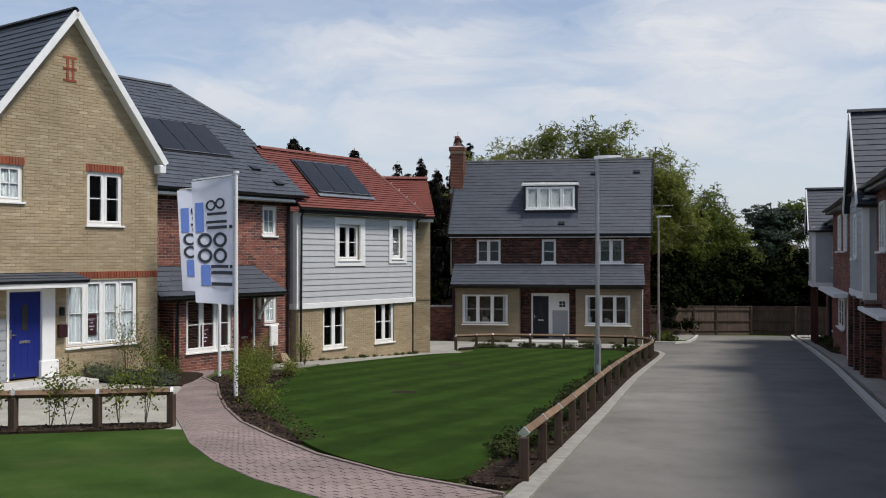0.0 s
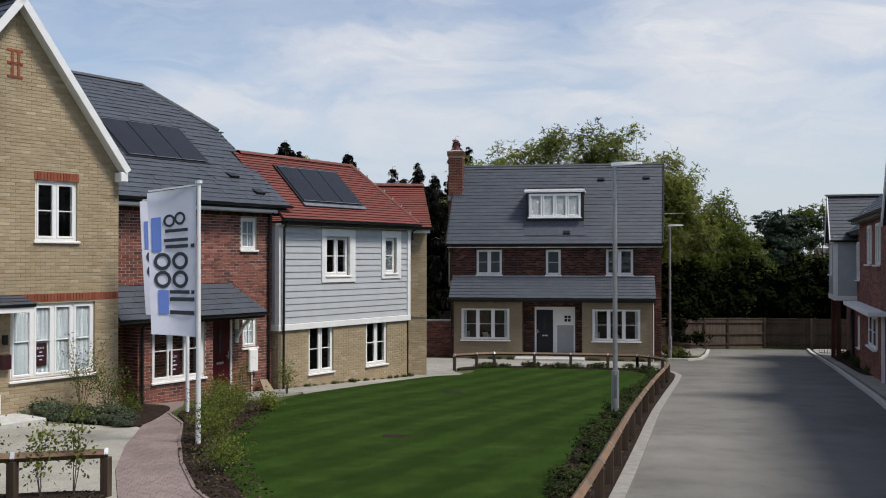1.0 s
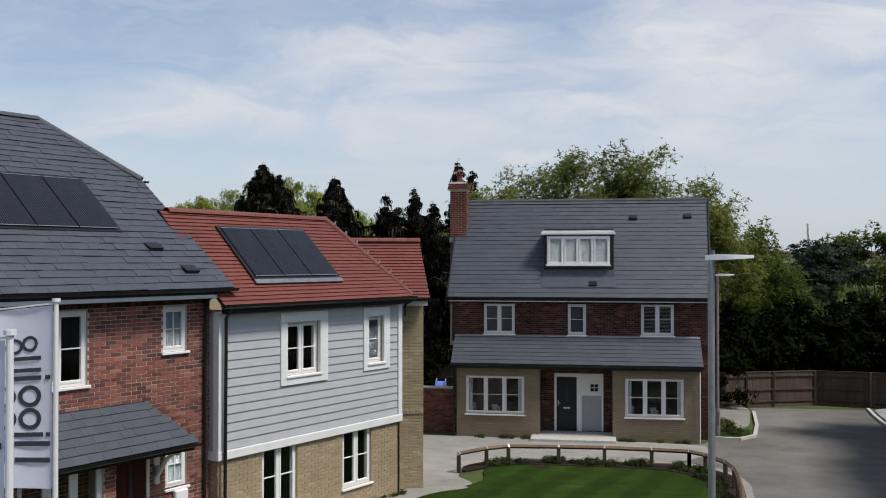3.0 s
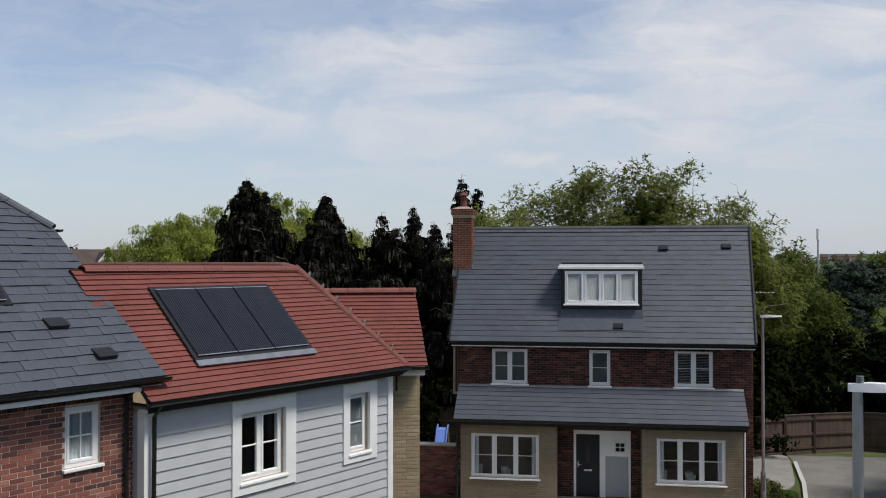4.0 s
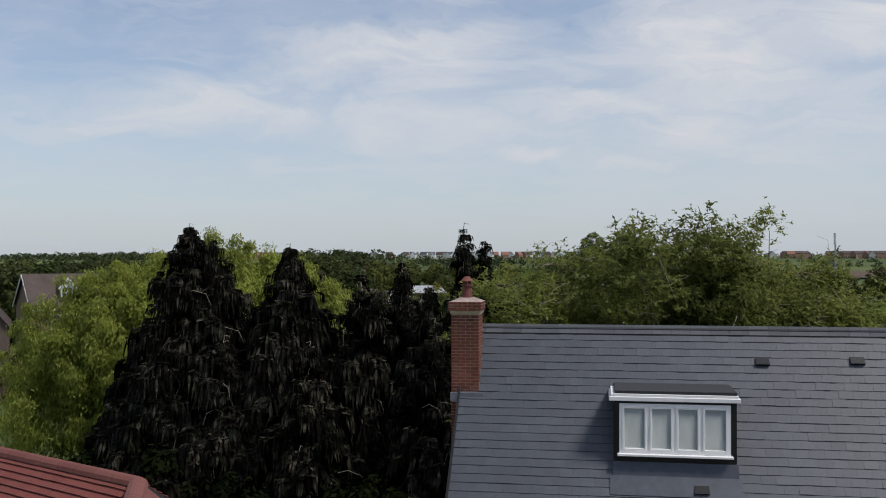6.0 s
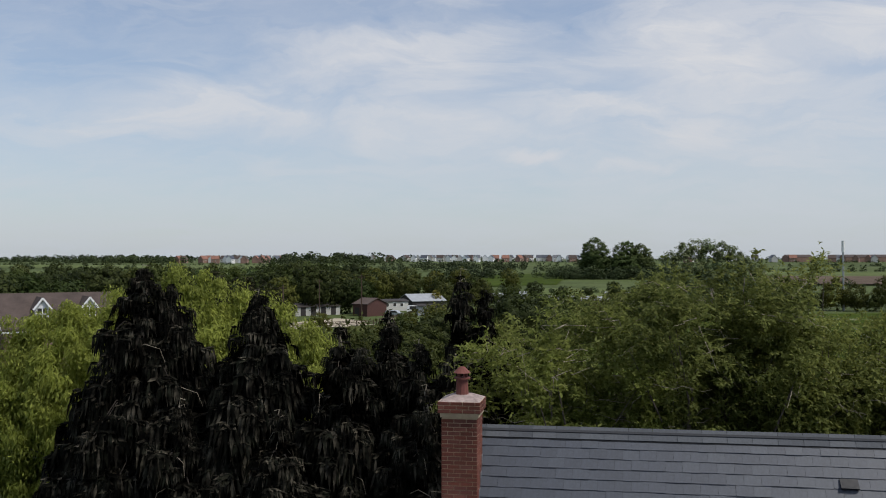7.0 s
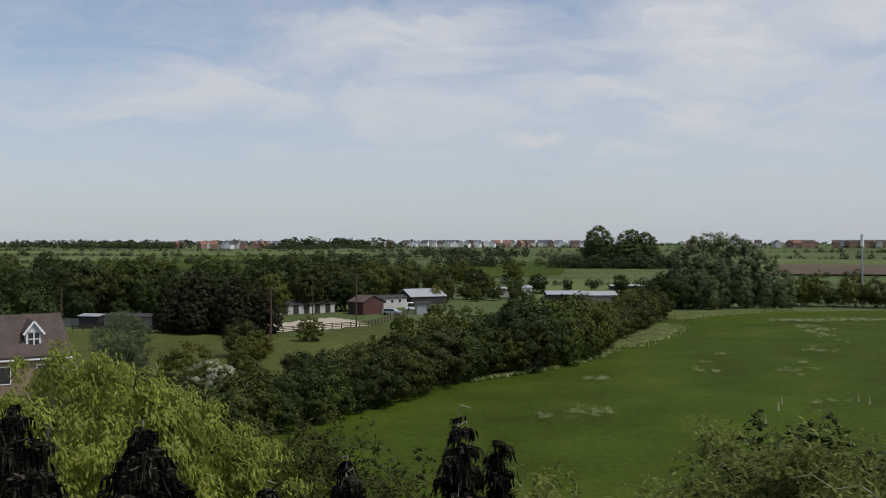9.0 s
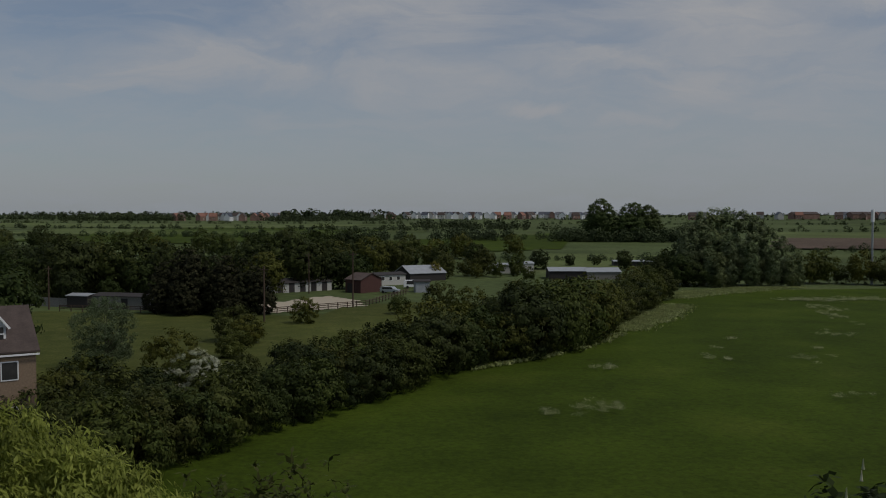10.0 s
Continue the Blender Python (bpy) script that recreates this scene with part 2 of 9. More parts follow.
FLAG_BLUE = m_plain("flag_blue", (0.13, 0.22, 0.58), 0.8, var=0.05)
FLAG_DARK = m_plain("flag_dark", (0.035, 0.04, 0.055), 0.8, var=0.05)
POLE_WHITE = m_plain("white_pole", (0.74, 0.74, 0.74), 0.35, var=0.04)
BOARD_MAROON = m_plain("maroon_sign", (0.032, 0.007, 0.010), 0.5)
BARK_DARK = m_plain("dark_bark", (0.022, 0.018, 0.014), 0.95, var=0.4, scale=14, bump=0.5)
BARK = m_plain("bark", (0.085, 0.07, 0.055), 0.95, var=0.4, scale=14, bump=0.5)
TWIG = m_plain("bare_twig", (0.27, 0.235, 0.18), 0.9, var=0.3, scale=14)


def m_glass():
    m = Mat("window_glass", 0.02, spec=0.3)
    m.b.inputs["Transmission Weight"].default_value = 1.0
    m.b.inputs["IOR"].default_value = 1.27
    m.colour((0.86, 0.90, 0.90))
    return m.m


GLASS = m_glass()


def m_solar():
    m = Mat("solar_cell", 0.16, spec=0.28)
    sep = m.node("ShaderNodeSeparateXYZ", Vector=m.co)
    wire = m.math("LESS_THAN", m.math("FRACT", m.math("DIVIDE", sep.outputs[0], 0.047)), 0.3)
    cell = m.ramp(m.noise(2.5), [(0.3, (0.006, 0.007, 0.010)), (0.7, (0.012, 0.013, 0.017))])
    m.colour(m.mix(m.math("MULTIPLY", wire, 0.75), cell, (0.030, 0.032, 0.040)))
    m.rough(m.ramp(m.noise(3.0), [(0.3, grey(0.14)), (0.7, grey(0.24))]))
    return m.m


SOLAR = m_solar()


def m_wood(name, a, b, rough=0.8, axis=2):
    m = Mat(name, rough)
    sc = [9, 9, 9]
    sc[axis] = 0.9
    grain = m.noise(3.0, 6, 0.6, m.scaled(*sc))
    rnd = m.math("FRACT", m.math("ADD", m.island(), m.each()))
    col = m.mix(1.0, m.ramp(grain, [(0.3, a), (0.7, b)]), m.ramp(rnd, [(0, grey(0.72)), (1, grey(1.15))]), "MULTIPLY")
    m.colour(m.mix(1.0, col, m.ramp(m.noise(1.3, 4), [(0.3, grey(0.7)), (0.7, grey(1.05))]), "MULTIPLY"))
    m.bump(grain, 0.4, 0.005)
    return m.m


WOOD_RAIL = m_wood("rail_timber", (0.14, 0.085, 0.05), (0.25, 0.16, 0.10), axis=0)
WOOD_POST = m_wood("post_timber", (0.055, 0.036, 0.024), (0.11, 0.07, 0.046))
WOOD_FENCE = m_wood("fence_board", (0.068, 0.046, 0.034), (0.125, 0.088, 0.064))


def m_ground(name, stops, scale, fine, rough=0.95, bump=0.4, dist=0.02, big=0.12):
    m = Mat(name, rough, spec=0.08)
    col = m.ramp(m.noise(scale, 6, 0.6), stops)
    col = m.mix(1.0, col, m.ramp(m.noise(big, 4), [(0.3, grey(0.75)), (0.7, grey(1.15))]), "MULTIPLY")
    col = m.mix(1.0, col, m.ramp(m.noise(fine, 3, 0.7), [(0.25, grey(0.6)), (0.75, grey(1.3))]), "MULTIPLY")
    m.colour(col).bump(m.noise(fine, 4, 0.7), bump, dist)
    return m.m


def m_lawn():
    m = Mat("lawn_grass", 0.95, spec=0.05)
    col = m.ramp(m.noise(1.6, 6, 0.62), [(0.28, (0.0185, 0.039, 0.0055)), (0.55, (0.026, 0.052, 0.0075)), (0.8, (0.047, 0.071, 0.015))])
    turn = m.node("ShaderNodeMapping", Vector=m.co)
    turn.inputs["Rotation"].default_value = (0, 0, math.radians(16))
    st = m.node("ShaderNodeTexWave", Vector=turn.outputs[0], Scale=0.27, Distortion=1.6)
    st.wave_type, st.bands_direction = "BANDS", "X"
    st.inputs["Detail"].default_value = 3
    st.inputs["Detail Scale"].default_value = 1.6
    col = m.mix(1.0, col, m.ramp(st.outputs["Fac"], [(0.3, grey(0.84)), (0.7, grey(1.10))]), "MULTIPLY")
    col = m.mix(1.0, col, m.ramp(m.noise(0.35, 4, 0.6), [(0.3, grey(0.85)), (0.7, grey(1.1))]), "MULTIPLY")
    col = m.mix(1.0, col, m.ramp(m.noise(40, 3, 0.7), [(0.25, grey(0.55)), (0.75, grey(1.35))]), "MULTIPLY")
    m.colour(col).bump(m.noise(55, 4, 0.7), 0.6, 0.03)
    return m.m


LAWN = m_lawn()
ROUGH_LAWN = m_ground("patchy_lawn", [(0.3, (0.024, 0.052, 0.008)), (0.5, (0.036, 0.070, 0.012)), (0.75, (0.064, 0.088, 0.024))], 1.1, 45, big=0.5)
FIELD = m_ground("meadow", [(0.3, (0.030, 0.047, 0.003)), (0.55, (0.045, 0.069, 0.005)), (0.85, (0.076, 0.095, 0.012))], 0.09, 2.2, big=0.02)
ROUGH_GRASS = m_ground("rough_grass", [(0.3, (0.052, 0.064, 0.014)), (0.6, (0.078, 0.088, 0.022)), (0.85, (0.118, 0.114, 0.042))], 0.35, 3.0, big=0.03)
SOIL = m_ground("bare_soil", [(0.3, (0.085, 0.062, 0.045)), (0.7, (0.13, 0.096, 0.07))], 0.3, 2.0, big=0.03)
# pale far pasture, its green lightened and greyed further to paint distance haze
CROP_HAZE = m_ground("far_crop_haze", [(0.3, (0.085, 0.112, 0.036)), (0.6, (0.12, 0.148, 0.052)), (0.85, (0.155, 0.17, 0.075))], 0.03, 0.6, big=0.01)
LAND = m_ground("far_land", [(0.35, (0.060, 0.080, 0.028)), (0.55, (0.085, 0.110, 0.040)), (0.75, (0.12, 0.138, 0.058))], 0.02, 0.5, big=0.006)


def m_asphalt():
    """Worn tarmac: a darker tone on the east side, a paler one on the rest, fine grit."""
    m = Mat("asphalt", 0.92, spec=0.15)
    sep = m.node("ShaderNodeSeparateXYZ", Vector=m.co)
    road_x = m.math("SUBTRACT", sep.outputs[0], m.math("MULTIPLY", sep.outputs[1], 0.165))
    road_x = m.math("ADD", road_x, m.math("MULTIPLY", m.noise(0.3, 5, 0.65), 3.2))
    side = m.ramp(m.math("DIVIDE", m.math("SUBTRACT", road_x, 6.6), 4.0), [(0.0, grey(0)), (1.0, grey(1))])
    west_tone = m.ramp(m.noise(0.5, 6, 0.62), [(0.3, (0.145, 0.138, 0.124)), (0.7, (0.208, 0.198, 0.178))])
    east_tone = m.ramp(m.noise(0.6, 6, 0.62), [(0.3, (0.098, 0.099, 0.098)), (0.7, (0.155, 0.154, 0.149))])
    col = m.mix(side, west_tone, east_tone)
    col = m.mix(1.0, col, m.ramp(m.noise(0.16, 4), [(0.3, grey(0.8)), (0.7, grey(1.12))]), "MULTIPLY")
    col = m.mix(1.0, col, m.ramp(m.noise(1.1, 5, 0.65), [(0.35, grey(0.84)), (0.52, grey(1.0)), (0.8, grey(1.06))]), "MULTIPLY")
    col = m.mix(1.0, col, m.ramp(m.noise(90, 3, 0.7), [(0.25, grey(0.7)), (0.75, grey(1.25))]), "MULTIPLY")
    m.colour(col).bump(m.noise(90, 4, 0.7), 0.3, 0.006)
    return m.m


ASPHALT = m_asphalt()
CONCRETE = m_ground("concrete", [(0.3, (0.26, 0.25, 0.225)), (0.7, (0.36, 0.345, 0.31))], 1.2, 60, 0.9, 0.2, 0.005)
GRAVEL = m_ground("pale_gravel", [(0.3, (0.30, 0.285, 0.24)), (0.7, (0.42, 0.40, 0.345))], 1.5, 45, 0.95, 0.5, 0.01)
MULCH = m_ground("bark_mulch", [(0.3, (0.020, 0.014, 0.011)), (0.7, (0.055, 0.038, 0.029))], 6, 30, 0.98, 0.9, 0.04)
PAVER = m_pieces("block_paver", [(0, (0.25, 0.190, 0.174)), (0.5, (0.285, 0.222, 0.204)), (1, (0.265, 0.206, 0.190))], rough=0.9)
SANDPATH = m_ground("sand_joint", [(0.3, (0.22, 0.172, 0.155)), (0.7, (0.27, 0.21, 0.19))], 3, 40)


def m_leaf(name, dark, mid, light, rough=0.6, trans=0.25, spec=0.08, vary=1.0):
    m = Mat(name, rough, spec=spec)
    rnd = m.math("FRACT", m.math("ADD", m.island(), m.each()))
    col = m.mix(1.0, m.ramp(rnd, [(0, dark), (0.5, mid), (1, light)]), m.ramp(m.noise(0.6, 3), [(0.3, grey(0.7)), (0.7, grey(1.25))]), "MULTIPLY")
    col = m.mix(1.0, col, m.ramp(m.each(), [(p, tuple(1 + (c - 1) * vary for c in t)) for p, t in ((0, (0.80, 0.84, 0.86)), (0.35, (1.0, 0.98, 0.95)), (0.7, (0.93, 1.0, 0.93)), (1, (1.18, 1.12, 0.97)))]), "MULTIPLY")
    m.colour(col)
    tr = m.node("ShaderNodeBsdfTranslucent", Color=col)
    mx = m.node("ShaderNodeMixShader", Fac=trans)
    m.t.links.new(m.b.outputs[0], mx.inputs[1])
    m.t.links.new(tr.outputs[0], mx.inputs[2])
    m.t.links.new(mx.outputs[0], m.t.nodes["Material Output"].inputs["Surface"])
    return m.m


LEAF_ASH = m_leaf("ash_leaf", (0.126, 0.144, 0.037), (0.192, 0.212, 0.056), (0.295, 0.308, 0.10), trans=0.6)
LEAF_WILLOW = m_leaf("willow_leaf", (0.205, 0.240, 0.046), (0.27, 0.308, 0.062), (0.35, 0.385, 0.092), trans=0.5)
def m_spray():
    """Cypress sprays: hollows shaded nearly black and grey-brown lit tips, both put into the colour."""
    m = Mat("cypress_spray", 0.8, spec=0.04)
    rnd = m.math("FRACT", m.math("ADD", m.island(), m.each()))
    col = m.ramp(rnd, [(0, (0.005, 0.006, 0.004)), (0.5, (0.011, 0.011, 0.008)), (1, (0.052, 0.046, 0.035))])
    # noise paints shaded hollows and sunlit tufts into the spray colour
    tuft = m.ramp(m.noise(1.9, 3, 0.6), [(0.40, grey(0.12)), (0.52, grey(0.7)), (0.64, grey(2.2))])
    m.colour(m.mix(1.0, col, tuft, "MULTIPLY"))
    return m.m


LEAF_CONIFER = m_spray()
LEAF_CORE_SHADE = m_leaf("core_shade_leaf", (0.006, 0.005, 0.004), (0.006, 0.005, 0.004), (0.010, 0.008, 0.006), 0.9, 0.0, 0.0)
LEAF_CEDAR = m_leaf("cedar_needle", (0.018, 0.030, 0.020), (0.032, 0.048, 0.032), (0.055, 0.075, 0.052), trans=0.08)
LEAF_HEDGE = m_leaf("hedge_leaf", (0.046, 0.054, 0.014), (0.064, 0.073, 0.019), (0.092, 0.100, 0.029), trans=0.25, vary=2.0)
LEAF_SCRUB = m_leaf("scrub_leaf", (0.040, 0.047, 0.013), (0.058, 0.066, 0.018), (0.090, 0.096, 0.030), trans=0.3)
LEAF_DARK = m_leaf("oak_leaf", (0.032, 0.041, 0.013), (0.042, 0.054, 0.016), (0.060, 0.074, 0.024), trans=0.25, vary=1.9)
LEAF_LIME = m_leaf("lime_leaf", (0.066, 0.088, 0.018), (0.105, 0.134, 0.028), (0.165, 0.192, 0.047), trans=0.45)
# hedge leaves coloured almost black to carry the shade under the trees
LEAF_HEDGE_SHADE = m_leaf("shaded_hedge_leaf", (0.004, 0.006, 0.003), (0.006, 0.008, 0.003), (0.011, 0.014, 0.006), 0.9, trans=0.0, spec=0.0)
LEAF_CHESTNUT = m_leaf("chestnut_leaf", (0.020, 0.030, 0.009), (0.034, 0.048, 0.014), (0.060, 0.078, 0.024), trans=0.2)
LEAF_LEYLAND = m_leaf("leylandii_spray", (0.010, 0.012, 0.006), (0.026, 0.028, 0.013), (0.062, 0.058, 0.030), 0.8, trans=0.05)
LEAF_ROUND = m_leaf("round_tree_leaf", (0.060, 0.082, 0.026), (0.080, 0.106, 0.036), (0.105, 0.132, 0.050), trans=0.3)
LEAF_GOLD = m_leaf("golden_leaf", (0.12, 0.11, 0.02), (0.17, 0.15, 0.03), (0.22, 0.19, 0.045), trans=0.3)
LEAF_LAVENDER = m_leaf("lavender_leaf", (0.050, 0.062, 0.036), (0.075, 0.090, 0.054), (0.115, 0.13, 0.085), trans=0.15)
LEAF_POPLAR = m_leaf("poplar_leaf", (0.088, 0.114, 0.050), (0.138, 0.170, 0.080), (0.20, 0.235, 0.125), trans=0.35)
LEAF_SHRUB = m_leaf("shrub_leaf", (0.105, 0.13, 0.024), (0.16, 0.19, 0.038), (0.24, 0.26, 0.07), trans=0.45)
BLOSSOM = m_leaf("hawthorn_blossom", (0.30, 0.30, 0.20), (0.42, 0.42, 0.30), (0.55, 0.54, 0.42))


# ---- building kit ----
class PM:
    """Collects boxes, beams and prisms into one mesh."""

    def __init__(self):
        self.v, self.f, self.x = [], [], Matrix()

    def add(self, verts, faces):
        k = len(self.v)
        self.v += [tuple(self.x @ Vector(p)) for p in verts]
        self.f += [tuple(k + i for i in f) for f in faces]

    def box(self, x0, x1, y0, y1, z0, z1, bev=0.0):
        if bev <= 0:
            self.add([(x, y, z) for x in (x0, x1) for y in (y0, y1) for z in (z0, z1)], BOXF)
            return
        b, n = bev, len(self.v)
        c = [(x, y, z) for x in (x0, x1) for y in (y0, y1) for z in (z0, z1)]
        mid = ((x0 + x1) / 2, (y0 + y1) / 2, (z0 + z1) / 2)
        vs = []
        for p in c:
            s = [1 if p[i] > mid[i] else -1 for i in range(3)]
            vs += [tuple(p[i] - (s[i] * b if i != k else 0) for i in range(3)) for k in range(3)]
        fs = []
        for q in BOXF:
            ax = [i for i in range(3) if len({c[j][i] for j in q}) == 1][0]
            fs.append(tuple(3 * j + ax for j in q))
        for i in range(8):
            fs.append((3 * i, 3 * i + 1, 3 * i + 2) if bin(i).count("1") % 2 else (3 * i + 2, 3 * i + 1, 3 * i))
        for i in range(8):
            for bit, ax in ((4, 0), (2, 1), (1, 2)):
                if not i & bit:
                    j = i | bit
                    a1, a2 = [a for a in range(3) if a != ax]
                    fs.append((3 * i + a1, 3 * i + a2, 3 * j + a2, 3 * j + a1))
        self.add(vs, fs)

    def beam(self, a, b, w, h, up=(0, 0, 1)):
        """A bar from a to b: w wide, h high along up, centred on the line."""
        a, b, up = Vector(a), Vector(b), Vector(up)
        d = (b - a).normalized()
        r = d.cross(up).normalized()
        u = r.cross(d)
        self.add([p + r * (i * w / 2) + u * (j * h / 2) for p in (a, b) for i in (-1, 1) for j in (-1, 1)], BOXF)

    def tube(self, pts, r, n=8, r2=None):
        pts = [Vector(p) for p in pts]
        rings, k = [], len(self.v)
        for i, p in enumerate(pts):
            d = (pts[min(i + 1, len(pts) - 1)] - pts[max(i - 1, 0)]).normalized()
            s = d.cross((0, 0, 1) if abs(d.z) < 0.95 else (1, 0, 0)).normalized()
            t = s.cross(d)
            q = r if r2 is None else r + (r2 - r) * i / (len(pts) - 1)
            rings.append([p + s * math.cos(6.2832 * j / n) * q + t * math.sin(6.2832 * j / n) * q for j in range(n)])
        fs = []
        for i in range(len(pts) - 1):
            fs += [(i * n + j, i * n + (j + 1) % n, (i + 1) * n + (j + 1) % n, (i + 1) * n + j) for j in range(n)]
        fs += [tuple(range(n))[::-1], tuple((len(pts) - 1) * n + j for j in range(n))]
        self.add([p for ring in rings for p in ring], fs)

    def prism(self, poly, off):
        """A polygon of 3D points, thickened by the vector off."""
        n, off = len(poly), Vector(off)
        self.add([Vector(p) for p in poly] + [Vector(p) + off for p in poly], [tuple(range(n)), tuple(range(2 * n - 1, n - 1, -1))] + [(i, i + n, (i + 1) % n + n, (i + 1) % n) for i in range(n)])

    def mesh(self, name):
        me = bpy.data.meshes.new(name)
        me.from_pydata(self.v, [], self.f)
        bm = bmesh.new()
        bm.from_mesh(me)
        bmesh.ops.recalc_face_normals(bm, faces=bm.faces)
        bm.to_mesh(me)
        bm.free()
        return me


BOXF = [(0, 1, 3, 2), (4, 6, 7, 5), (0, 4, 5, 1), (2, 3, 7, 6), (0, 2, 6, 4), (1, 5, 7, 3)]


def part(name, pm, material, parent=None, label="", kind="", smooth=False):
    me = pm.mesh(name) if isinstance(pm, PM) else pm
    if not me.materials:
        me.materials.append(material)
    if smooth:
        me.shade_smooth()
    ob = new(name, me)
    ob.parent = parent
    return tagged(ob, label, kind=kind)


def lettering(word, size, x, y, z):
    """The outline of a word, standing upright on a face that looks towards -y, centred on x."""
    cu = bpy.data.curves.new("lettering", "FONT")
    cu.body, cu.size, cu.align_x, cu.extrude = word, size, "CENTER", 0.001
    ob = bpy.data.objects.new("lettering", cu)
    me = bpy.data.meshes.new_from_object(ob)
    bpy.data.objects.remove(ob)
    me.transform(pose(x, y, z, 90, 0, 0))
    return me


def thing(name, m, label, category, group="", kind=""):
    ob = new(name)
    ob.matrix_world = m
    return tagged(ob, label, category, group, kind)


def ground(x, y):
    """The height of the land: the street falls gently to the hedge, the meadow lies lower, the far land rises."""
    if y < 66:
        return 1.95 - 0.046 * y
    k = min(1.0, (y - 66) / 40)
    z = -1.086 - 0.046 * (y - 66) * (1 - k) - 0.55 * k
    return z + 0.0125 * max(0.0, y - 300) - 0.0000025 * max(0.0, y - 300) ** 2


# ---- walls, bricks, windows ----
def slab(pm, x0, x1, z0, z1, y0, y1, holes=()):
    """A wall x0..x1, y0..y1, z0..z1 with rectangular holes (xa, xb, za, zb): one welded solid."""
    xs = sorted({x0, x1, *(x for h in holes for x in h[:2] if x0 < x < x1)})
    zs = sorted({z0, z1, *(z for h in holes for z in h[2:4] if z0 < z < z1)})
    nx, nz = len(xs) - 1, len(zs) - 1

    def full(i, j):
        return 0 <= i < nx and 0 <= j < nz and not any(h[0] < (xs[i] + xs[i + 1]) / 2 < h[1] and h[2] < (zs[j] + zs[j + 1]) / 2 < h[3] for h in holes)

    def vid(i, j, k):
        return (j * (nx + 1) + i) * 2 + k

    fs = []
    for j in range(nz):
        for i in range(nx):
            if full(i, j):
                fs += [(vid(i, j, 0), vid(i + 1, j, 0), vid(i + 1, j + 1, 0), vid(i, j + 1, 0)), (vid(i, j + 1, 1), vid(i + 1, j + 1, 1), vid(i + 1, j, 1), vid(i, j, 1))]
                for di, dj, a, b in ((-1, 0, (i, j + 1), (i, j)), (1, 0, (i + 1, j), (i + 1, j + 1)), (0, -1, (i, j), (i + 1, j)), (0, 1, (i + 1, j + 1), (i, j + 1))):
                    if not full(i + di, j + dj):
                        fs.append((vid(*b, 0), vid(*a, 0), vid(*a, 1), vid(*b, 1)))
    pm.add([(x, y, z) for z in zs for x in xs for y in (y0, y1)], fs)


def bricks(pm, x0, x1, z0, z1, y, holes=(), span=None, proud=0.007, bl=0.215, bh=0.065, joint=0.01, seed=1, single=None):
    """Stretcher-bond bricks standing proud of a wall's face at y. span(z) gives the limits of the wall at that height.
    single: (house, material, x from, x to): up to 300 whole bricks of that stretch become parts of their own."""
    rng, row, z = random.Random(seed), 0, z0
    if single:
        one = PM()
        one.add([(0, 0, 0), (bl, 0, 0), (bl, 0, bh), (0, 0, bh), (0.003, -proud, 0.003), (bl - 0.003, -proud, 0.003), (bl - 0.003, -proud, bh - 0.003), (0.003, -proud, bh - 0.003)], BRICKF)
        one, left = one.mesh("brick"), 300
        one.materials.append(single[1])
    while z + bh * 0.6 < z1:
        zt = min(z + bh, z1)
        lo, hi = span((z + zt) / 2) if span else (x0, x1)
        cut = sorted((h[0], h[1]) for h in holes if h[2] < (z + zt) / 2 < h[3])
        gaps, a = [], lo
        for h in cut:
            if h[0] > a:
                gaps.append((a, h[0]))
            a = max(a, h[1])
        if hi > a:
            gaps.append((a, hi))
        x = x0 - (row % 2) * (bl + joint) / 2 - (bl + joint)
        while x < hi:
            for ga, gb in gaps:
                a, b = max(x, ga), min(x + bl, gb)
                if b - a > 0.035:
                    p = proud + rng.uniform(-0.0025, 0.0025)
                    if single and left and b - a > bl - 0.001 and zt - z > bh - 0.001 and single[2] < a < single[3]:
                        ob = part("brick", one, single[1], single[0])
                        ob.matrix_local = pm.x @ Matrix.Translation((a, y + proud - p, z)) if pm.x else Matrix.Translation((a, y + proud - p, z))
                        left -= 1
                        continue
                    pm.add([(a, y, z), (b, y, z), (b, y, zt), (a, y, zt), (a + 0.003, y - p, z + 0.003), (b - 0.003, y - p, z + 0.003), (b - 0.003, y - p, zt - 0.003), (a + 0.003, y - p, zt - 0.003)], BRICKF)
            x += bl + joint
        z += bh + joint
        row += 1


BRICKF = [(4, 5, 6, 7), (0, 1, 5, 4), (1, 2, 6, 5), (2, 3, 7, 6), (3, 0, 4, 7)]


def soldiers(pm, x0, x1, z0, z1, y, proud=0.012):
    n = max(1, round((x1 - x0) / 0.075))
    w = (x1 - x0) / n
    for i in range(n):
        a, b = x0 + i * w + 0.004, x0 + (i + 1) * w - 0.004
        pm.add([(a, y, z0), (b, y, z0), (b, y, z1), (a, y, z1), (a + 0.002, y - proud, z0 + 0.002), (b - 0.002, y - proud, z0 + 0.002), (b - 0.002, y - proud, z1 - 0.002), (a + 0.002, y - proud, z1 - 0.002)], BRICKF)


